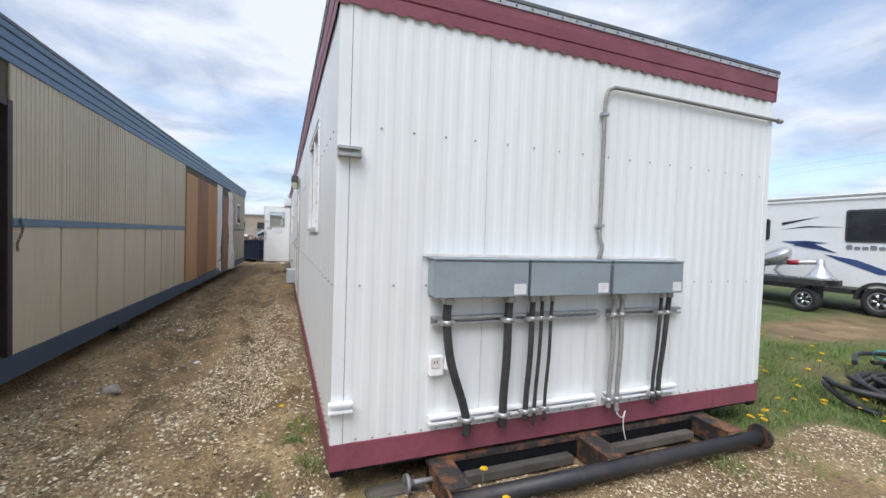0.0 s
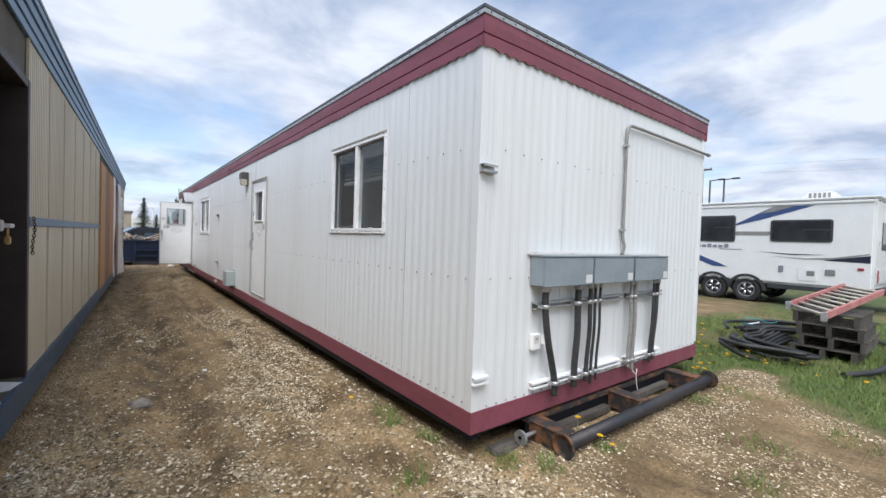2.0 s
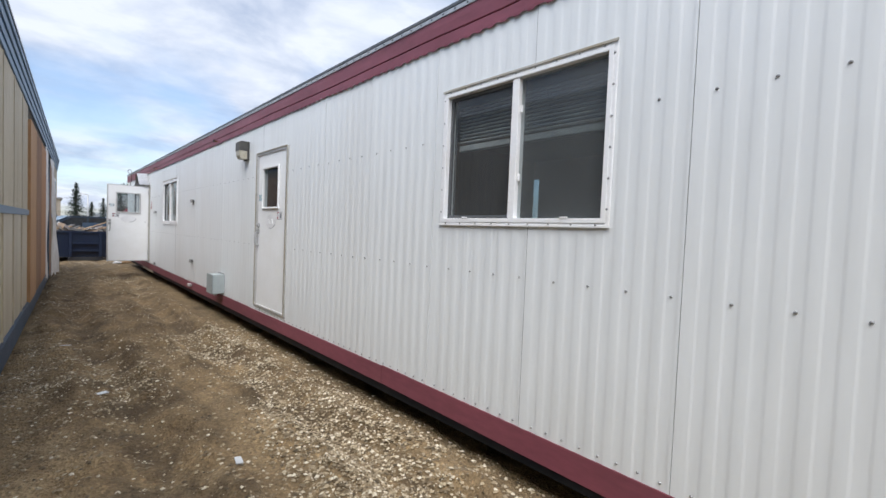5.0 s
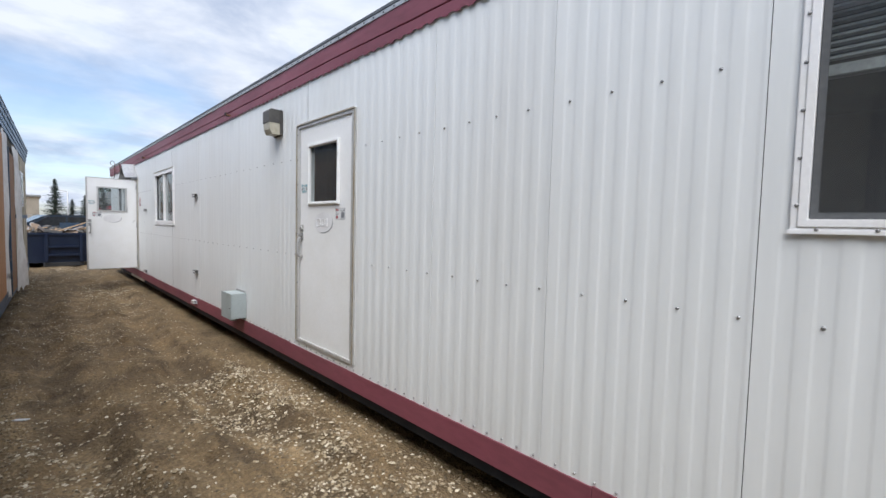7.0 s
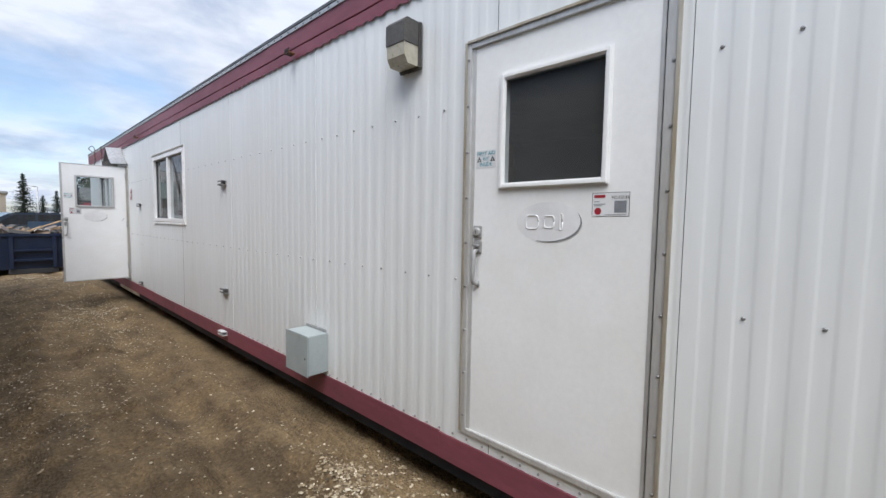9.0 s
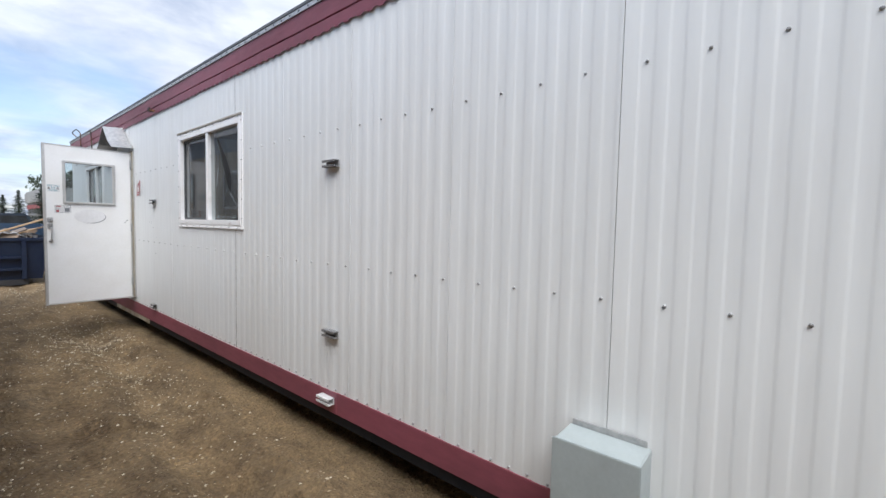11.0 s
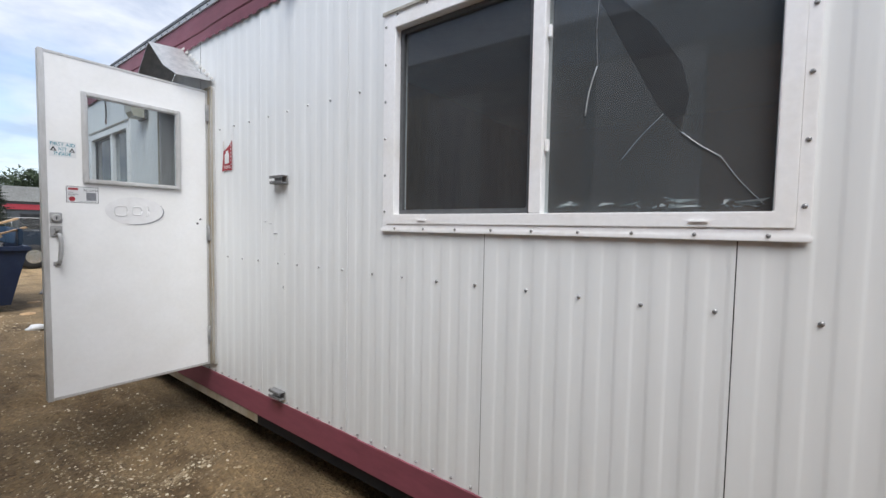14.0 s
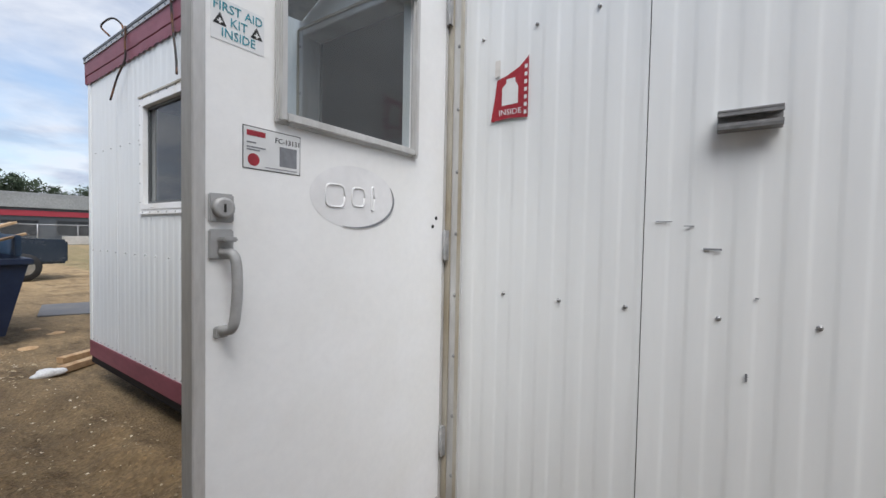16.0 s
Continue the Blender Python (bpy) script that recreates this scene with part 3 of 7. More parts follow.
def rib_stops(u0, u1, pitch=None, first=LONG_SEAM):
    out = []
    if pitch:
        k = math.floor(u0 / pitch)
        while k * pitch < u1:
            out += [(k + f) * pitch for f in (0.0, 0.42, 0.50, 0.92)]
            k += 1
    else:
        for c in valleys(u0 - 0.1, u1 + 0.1, first):
            out += [c + s * d for s in (-1, 1) for d in (0.0166, 0.0206, 0.0246, 0.0286, 0.0326)]
    return sorted(u for u in out if u0 + 1e-4 < u < u1 - 1e-4)


def valleys(u0, u1, first, which=range(8)):
    """The middles of the flats between ribs."""
    k0, k1 = math.floor((u0 - first) / SEAM) - 1, math.ceil((u1 - first) / SEAM) + 1
    return [c for c in (first + k * SEAM + 0.042 + PITCH * n for k in range(k0, k1) for n in which) if u0 < c < u1]


def sheet(u0, u1, z0, z1, holes, place, pitch=None, depth=RIB, lift=0.0, first=LONG_SEAM):
    """A ribbed sheet of steel from u0 to u1 and z0 to z1, cut round the holes (u0, u1, z0, z1)."""
    bm = bm_new()
    us = sorted({u0, u1, *rib_stops(u0, u1, pitch, first), *(h for q in holes for h in q[:2] if u0 < h < u1)})
    for a, b in zip(us, us[1:]):
        mid, spans = (a + b) / 2, [(z0, z1)]
        for h in holes:
            if h[0] < mid < h[1]:
                spans = [s for p in spans for s in ((p[0], min(p[1], h[2])), (max(p[0], h[3]), p[1])) if s[1] - s[0] > 1e-3]
        wa, wb = rib(a, pitch, depth, first) + lift, rib(b, pitch, depth, first) + lift
        for s0, s1 in spans:
            bm.faces.new([bm.verts.new(p) for p in (place(a, wa, s0), place(b, wb, s0), place(b, wb, s1), place(a, wa, s1))])
    for u in (u0, u1):
        w = rib(u, pitch, depth, first) + lift
        if not any(h[0] < u < h[1] for h in holes):
            bm.faces.new([bm.verts.new(p) for p in (place(u, w, z0), place(u, -0.004, z0), place(u, -0.004, z1), place(u, w, z1))])
    bmesh.ops.remove_doubles(bm, verts=bm.verts, dist=1e-5)
    for f in bm.faces:
        f.smooth = not pitch
    for e in bm.edges:
        if len(e.link_faces) == 2 and e.calc_face_angle(0) > 0.7:
            e.smooth = False
    return bm


def slab(holes, u0, u1, z0, z1, w0, w1, place):
    """A thick wall with through openings."""
    bm = bm_new()
    us = sorted({u0, u1, *(h for q in holes for h in q[:2])})
    for a, b in zip(us, us[1:]):
        mid, spans = (a + b) / 2, [(z0, z1)]
        for h in holes:
            if h[0] < mid < h[1]:
                spans = [s for p in spans for s in ((p[0], min(p[1], h[2])), (max(p[0], h[3]), p[1])) if s[1] - s[0] > 1e-3]
        for s0, s1 in spans:
            p, q = place(a, w0, s0), place(b, w1, s1)
            box(bm, min(p.x, q.x), max(p.x, q.x), min(p.y, q.y), max(p.y, q.y), s0, s1)
    return bm


W1, W2, W3 = (3.476, 4.688, 1.545, 2.456), (12.765, 14.288, 1.453, 2.446), (17.65, 18.93, 1.56, 2.45)
D1, D2 = (7.25, 8.205, 0.440, 2.424), (15.965, 16.93, 0.447, 2.43)


def inset(h, d):
    return (h[0] + d, h[1] - d, h[2] + d, h[3] - d)


LHOLES = [inset(h, 0.03) for h in (W1, W2, W3, D1, D2)]
BACKWIN = (6.2, 7.6, 1.5, 2.4)
wall_l = part("wall", slab(LHOLES, Y0 + 0.09, Y1 - 0.09, ZW - 0.15, ZT - 0.05, -0.005, -0.09, long_side), SEAMDARK, office, "trailer wall clad in white ribbed steel")
wall_f = part("wall", slab([], X0 + 0.005, X1 - 0.005, ZW - 0.15, ZT - 0.05, -0.005, -0.09, front_end), SEAMDARK, office, "trailer end wall clad in white ribbed steel")
wall_r = part("wall", slab([BACKWIN], Y0 + 0.09, Y1 - 0.09, ZW - 0.15, ZT - 0.05, -0.005, -0.09, far_side), SEAMDARK, office, "trailer wall clad in white ribbed steel")
wall_b = part("wall", slab([], X0 + 0.005, X1 - 0.005, ZW - 0.15, ZT - 0.05, -0.005, -0.09, back_end), SEAMDARK, office, "trailer end wall clad in white ribbed steel")

def clad(u0, u1, first, holes, place, wall):
    stops = [u0] + [first + k * SEAM for k in range(-40, 40) if u0 + 0.05 < first + k * SEAM < u1 - 0.05] + [u1]
    for i, (a, b) in enumerate(zip(stops, stops[1:])):
        spans = [(ZW - 0.03, ZF + 0.03)]
        for h in holes:
            if h[0] <= a + 0.0015 and h[1] >= b - 0.0015:
                spans = [(ZW - 0.03, h[2]), (h[3], ZF + 0.03)]
        for z0, z1 in spans:
            part("panel", sheet(a + 0.0015, b - 0.0015, z0, z1, holes, place, lift=0.0012 * (i % 2), first=first), WHITE, wall)


clad(Y0 + 0.065, Y1 - 0.02, LONG_SEAM, LHOLES, long_side, wall_l)
clad(X0 + 0.065, X1 - 0.02, END_SEAM, [], front_end, wall_f)
clad(Y0, Y1, LONG_SEAM, [BACKWIN], far_side, wall_r)
clad(X0, X1, END_SEAM, [], back_end, wall_b)
# the plain folded corner strip
for px, py in ((X0, Y0),):
    bm = bm_new()
    o = 0.0045
    box(bm, px - o, px + 0.063, py - o, py + 0.002, ZW - 0.04, ZF + 0.02)
    box(bm, px - o, px + 0.002, py + 0.0022, py + 0.063, ZW - 0.04, ZF + 0.02)
    part("corner_trim", bm, WHITE, office)
for px, py, sx, sy in ((X0, Y1, 1, -1), (X1, Y0, -1, 1), (X1, Y1, -1, -1)):
    bm = bm_new()
    xs, ys = sorted((px - sx * 0.010, px + sx * 0.05)), sorted((py - sy * 0.010, py + sy * 0.05))
    box(bm, xs[0], xs[1], ys[0], ys[1], ZW, ZF + 0.02, 0.003)
    part("corner_trim", bm, WHITE, office)


def fascia(u0, u1, place, name):
    """The folded maroon band under the roof: creased, dented, its lower lip following the ribs."""
    bm = bm_new()
    first = LONG_SEAM if place in (long_side, far_side) else END_SEAM
    us = sorted({u0, u1, *rib_stops(u0, u1, None, first)})
    prof = [(ZF, 0.016), (ZF + 0.066, 0.020), (ZF + 0.072, 0.013), (ZF + 0.078, 0.022), (ZF + 0.14, 0.026), (ZT - 0.020, 0.028)]
    rows = []
    for u in us:
        col = []
        for k, (z, w) in enumerate(prof):
            dent = 0.006 * noise.noise(Vector((u * 1.7, z * 6, len(name)))) + 0.003 * noise.noise(Vector((u * 6, z * 9, 4)))
            if k == 0:
                z -= 0.012 * (1 - rib(u, None, 1.0, first)) + 0.006 * noise.noise(Vector((u * 2.1, 0, 8)))
            if k in (1, 2, 3):
                z += 0.012 * noise.noise(Vector((u * 0.7, 0, 3)))
            col.append(bm.verts.new(place(u, w + dent * min(1, k), z)))
        rows.append(col)
    for a, b in zip(rows, rows[1:]):
        for k in range(len(prof) - 1):
            bm.faces.new((a[k], b[k], b[k + 1], a[k + 1]))
    return bm


for nm, u0, u1, pl in (("long", Y0 - 0.028, Y1 + 0.028, long_side), ("front", X0 - 0.028, X1 + 0.028, front_end), ("right", Y0 - 0.028, Y1 + 0.028, far_side), ("back", X0 - 0.028, X1 + 0.028, back_end)):
    part("fascia", fascia(u0, u1, pl, nm), MAROON, office, "creased maroon metal fascia")
    bm = bm_new()
    p, q = pl(u0 - 0.004, 0.002, 0), pl(u1 + 0.004, 0.036, 0)
    box(bm, min(p.x, q.x), max(p.x, q.x), min(p.y, q.y), max(p.y, q.y), ZT - 0.024, ZT + 0.004)
    part("roof_strip", bm, GALV, office, "pale metal strip with screws")
    bm = bm_new()
    u = u0 + 0.05
    while u < u1:
        c = pl(u, 0.037, ZT - 0.010)
        lathe(bm, [(0.006, -0.003), (0.006, 0.003)], c, "x" if pl in (long_side, far_side) else "y", 6)
        u += 0.115
    part("roof_screws", bm, BLACKRAIL, office, kind="stuff")
bm = bm_new()
box(bm, X0 - 0.039, X1 + 0.039, Y0 - 0.039, Y1 + 0.039, ZT + 0.0045, ZT + 0.034, 0.005)
part("roof", bm, ROOFGREY, office, "flat grey roof edge")
# base band and rail; the trailer sags a little at its front end
def sag(y):
    return -0.030 * max(0.0, min(1.0, (Y0 + 3.2 - y) / 3.2))


for pl, u0, u1 in ((long_side, Y0 - 0.011, Y1 + 0.011), (front_end, X0, X1), (far_side, Y0 - 0.011, Y1 + 0.011), (back_end, X0, X1)):
    k, u = 0, u0
    while u < u1 - 0.01:
        v = min(u + 3.05, u1)
        bm = bm_new()
        p, q = pl(u + 0.001, -0.02, ZB), pl(v - 0.001, 0.011 if k % 2 else 0.0095, ZW + 0.012)
        box(bm, min(p.x, q.x), max(p.x, q.x), min(p.y, q.y), max(p.y, q.y), ZB, ZW + 0.002 - 0.006 * (k % 2))
        for w in bm.verts:
            w.co.z += sag(w.co.y)
        part("base_band", bm, MAROON, office, "maroon painted base flashing")
        u, k = v, k + 1
bm = bm_new()
box(bm, X0 + 0.0, X0 + 0.09, Y0 + 0.0, Y1, ZR, ZB - 0.002, 0.006)
part("rim_rail", bm, BLACKRAIL, office, "black steel rim rail")
bm = bm_new()
box(bm, X1 - 0.09, X1, Y0, Y1, ZR, ZB - 0.002, 0.006)
part("rim_rail", bm, BLACKRAIL, office, "black steel rim rail")
for a, b in ((X0 + 0.091, 0.80), (3.22, X1 - 0.091)):
    bm = bm_new()
    box(bm, a, b, Y0 + 0.0, Y0 + 0.08, ZR + 0.02, ZB - 0.002, 0.006)
    part("rim_rail", bm, BLACKRAIL, office, "black steel rim rail")
bm = bm_new()
box(bm, X0 + 0.12, X1 - 0.12, Y0 + 0.1, Y1 - 0.1, ZB - 0.02, ZB + 0.05)
part("underfloor", bm, BLACKRAIL, office)
bm = bm_new()
box(bm, X0 - 0.005, X0 - 0.001, 15.42, 17.0, ZR + 0.012, ZB - 0.006, 0.001)
part("scraped_rail", bm, DIRTYALU, office, "scraped bare metal rail below the open door")
for bx in (1.05, 2.95):
    bm = bm_new()
    box(bm, bx - 0.06, bx + 0.06, Y0 + 0.3, Y1 - 0.2, 0.02, ZB - 0.03)
    part("chassis_beam", bm, BLACKRAIL, office)
def pane_sheet(y0, y1, z0, z1, x, hole=None):
    bm = bm_new()
    outer = [bm.verts.new((x, y, z)) for y, z in ((y0, z0), (y1, z0), (y1, z1), (y0, z1))]
    edges = [bm.edges.new((outer[i], outer[(i + 1) % 4])) for i in range(4)]
    if hole:
        inner = [bm.verts.new((x, y, z)) for y, z in hole]
        edges += [bm.edges.new((inner[i], inner[(i + 1) % len(inner)])) for i in range(len(inner))]
        bmesh.ops.triangle_fill(bm, use_beauty=True, use_dissolve=False, edges=edges)
    else:
        bm.faces.new(outer)
    return bm



# interior
bm = bm_new()
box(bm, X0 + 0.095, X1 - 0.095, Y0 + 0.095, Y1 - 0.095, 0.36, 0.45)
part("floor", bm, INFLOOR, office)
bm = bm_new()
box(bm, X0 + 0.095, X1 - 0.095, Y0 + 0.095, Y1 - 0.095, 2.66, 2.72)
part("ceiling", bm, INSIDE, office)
for a, b in ((6.3, 6.36), (10.2, 10.26), (15.2, 15.26)):
    bm = bm_new()
    box(bm, X0 + 0.10, X1 - 0.10, a, b, 0.452, 2.658)
    part("partition", bm, PANEL, office)
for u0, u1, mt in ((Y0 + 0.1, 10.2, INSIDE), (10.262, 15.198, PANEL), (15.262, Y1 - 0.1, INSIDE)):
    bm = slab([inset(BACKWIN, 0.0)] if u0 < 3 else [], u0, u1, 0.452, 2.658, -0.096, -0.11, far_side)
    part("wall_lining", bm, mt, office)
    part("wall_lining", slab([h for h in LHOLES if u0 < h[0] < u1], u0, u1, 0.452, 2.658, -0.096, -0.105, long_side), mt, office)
bw = part("window", pane_sheet(*BACKWIN, X1 - 0.05), GLASS, office)
facing(bw, (-1, 0, 0))


# rows of screws on the cladding
def screw_row(pl, u0, u1, z, axis, parent, which, first, holes=(), r=0.0050):
    """Screws in every flat named by which, along one height of a wall."""
    bm = bm_new()
    for u in valleys(u0, u1, first, which):
        if not any(h[0] - 0.02 < u < h[1] + 0.02 and h[2] - 0.02 < z < h[3] + 0.02 for h in holes):
            c = pl(u + random.uniform(-0.002, 0.002), 0.0035, z + random.uniform(-0.003, 0.003))
            lathe(bm, [(r * 0.6, -0.004), (r, -0.002), (r * 1.15, 0.001), (r * 1.35, 0.0015), (r * 1.35, 0.003)], c, axis, 8)
    part("screw_row", bm, SCREW, parent, kind="stuff")


OPEN = [W1, W2, W3, D1, D2]
for which, z in ((range(0, 8, 2), 1.243), (range(1, 8, 2), 2.131)):
    screw_row(long_side, Y0 + 0.03, Y1, z, "x", office, which, LONG_SEAM, OPEN)
    screw_row(front_end, X0 + 0.03, X1, z + 0.005, "y", office, which, END_SEAM)
screw_row(long_side, Y0 + 0.03, Y1, ZW + 0.016, "x", office, range(8), LONG_SEAM)
screw_row(front_end, X0 + 0.03, X1, ZW - 0.012, "y", office, range(8), END_SEAM)


# ---- windows of the office trailer ----
def ring(bm, h, d, x0, x1):
    """A rectangular frame in the long wall's plane, d wide, inside h, from depth x0 to x1."""
    y0, y1, z0, z1 = h
    m = Matrix(((0, 0, 1, 0), (1, 0, 0, 0), (0, 1, 0, 0), (0, 0, 0, 1)))
    return frame_plate(bm, (y0, y0 + d, y1 - d, y1), (z0, z0 + d, z1 - d, z1), x0, x1, m, 0.0025)


def sliding_window(h, mull, hole=None, blind=False, trim=0.032, rim=0.046):
    """A sliding window: screwed outer trim, vinyl frame, mullion, screen sash and panes; hole is a break in the near pane."""
    win = part("window", ring(bm_new(), h, trim, X0 - 0.012, X0 - 0.002), VINYL, office, "white vinyl sliding window with screwed trim")
    bm = bm_new()
    y0, y1, z0, z1 = h
    box(bm, X0 - 0.017, X0 - 0.0125, y0 - 0.005, y1 + 0.005, z0 - 0.004, z0 + 0.012, 0.002)
    part("window_sill", bm, VINYL, win)
    bm = bm_new()
    box(bm, X0 - 0.020, X0 - 0.0145, y0 - 0.004, y1 + 0.004, z1 - 0.010, z1 + 0.006, 0.002)
    part("drip_cap", bm, DIRTYALU, win, "weathered metal drip cap")
    g = inset(h, trim - 0.001)
    part("window_frame", ring(bm_new(), g, rim, X0 - 0.016, X0 + 0.07), VINYL, win)
    k = inset(g, rim)
    bm = bm_new()
    box(bm, X0 - 0.012, X0 + 0.06, mull - 0.024, mull + 0.024, k[2] + 0.0005, k[3] - 0.0005, 0.003)
    part("mullion", bm, VINYL, win)
    part("sash", ring(bm_new(), (mull + 0.0265, k[1] - 0.0005, k[2] + 0.0005, k[3] - 0.0005), 0.022, X0 + 0.018, X0 + 0.036), BUG, win, "dark screen frame")
    pn = part("pane", pane_sheet(mull + 0.048, k[1] - 0.022, k[2] + 0.022, k[3] - 0.022, X0 + 0.030), GLASS, win)
    facing(pn, (-1, 0, 0))
    pn = part("pane", pane_sheet(k[0] - 0.004, mull - 0.026, k[2] - 0.004, k[3] + 0.004, X0 + 0.020, hole), GLASS, win)
    facing(pn, (-1, 0, 0))
    for y in (y0 + 0.22, y1 - 0.27):
        bm = bm_new()
        box(bm, X0 - 0.022, X0 - 0.0165, y, y + 0.05, z0 + 0.046, z0 + 0.054, 0.002)
        part("weep_cover", bm, VINYL, win)
    bm = bm_new()
    for z, n in ((z0 + 0.012, 9), (z1 - 0.018, 9)):
        for i in range(n):
            lathe(bm, [(0.003, -0.003), (0.006, 0.0), (0.006, 0.002)], (X0 - (0.018 if z < z0 + 0.02 else 0.014), y0 + (i + 0.5) * (y1 - y0) / n, z), "x", 7)
    for y in (y0 + 0.015, y1 - 0.015):
        for i in range(6):
            lathe(bm, [(0.003, -0.003), (0.0065, 0.0), (0.0065, 0.002)], (X0 - 0.0135, y, z0 + 0.09 + i * (z1 - z0 - 0.15) / 5), "x", 7)
    part("trim_screws", bm, SCREW, win, kind="stuff")
    for zz in (k[2] + 0.22, k[2] + 0.62):
        bm = bm_new()
        box(bm, X0 + 0.004, X0 + 0.019, mull - 0.040, mull - 0.027, zz, zz + 0.045, 0.003)
        part("latch", bm, VINYL, win)
    # extra pane added behind the first so the hole in it looks less black
    inner = part("pane", pane_sheet(k[0] - 0.004, mull - 0.026, k[2] - 0.004, k[3] + 0.004, X0 + 0.052), GLASS, win)
    facing(inner, (-1, 0, 0))
    if blind:
        for i in range(11):
            bm = bm_new()
            z = k[3] - 0.035 - i * 0.024
            box(bm, X0 + 0.135, X0 + 0.165, k[0] - 0.02, k[1] + 0.02, z - 0.004, z + 0.004, m=None)
            part("blind_slat", bm, BLIND, win)
        bm = bm_new()
        box(bm, X0 + 0.13, X0 + 0.17, k[0] - 0.02, k[1] + 0.02, k[3] - 0.34, k[3] - 0.30, 0.004)
        part("blind_rail", bm, BLIND, win)
    return win


sliding_window(W1, 4.078, blind=True, trim=0.020, rim=0.026)
blade = [(13.38, 2.355), (13.286, 2.249), (13.16, 2.112), (13.076, 1.979), (13.051, 1.877), (13.069, 1.771), (13.134, 1.856), (13.242, 2.067), (13.334, 2.26)]
win2 = sliding_window(W2, 13.52, hole=blade)
bm = bm_new()
for (ya, za), (yb, zb), r in (((13.067, 1.77), (12.965, 1.688), 0.004), ((12.965, 1.688), (12.861, 1.55), 0.002), ((13.323, 2.017), (13.357, 1.859), 0.005), ((13.322, 2.244), (13.32, 2.016), 0.0012), ((13.119, 1.83), (13.233, 1.704), 0.0015)):
    sweep(bm, arc([(X0 + 0.017, ya, za), (X0 + 0.017, (ya + yb) / 2 + 0.006, (za + zb) / 2), (X0 + 0.017, yb, zb)], 4), r * 0.5, 5)
part("crack", bm, CRACK, win2, "fine pale cracks in the broken pane", kind="stuff")
bm = bm_new()
for _ in range(26):
    y, a = random.uniform(12.86, 13.46), random.uniform(0.008, 0.04)
    p = [Vector((X0 + 0.045 + random.uniform(-0.012, 0.03), y + random.uniform(-a, a) * 1.5, W2[2] + 0.092 + random.uniform(0, a))) for _ in range(3)]
    q = [v + Vector((0.004, 0, 0)) for v in p]
    vs = [bm.verts.new(v) for v in p + q]
    for f in ((0, 1, 2), (3, 5, 4), (0, 3, 4, 1), (1, 4, 5, 2), (2, 5, 3, 0)):
        bm.faces.new([vs[i] for i in f])
part("glass_shards", bm, PLASTIC, win2, "heap of broken glass shards", kind="stuff")
sliding_window(W3, 18.19)


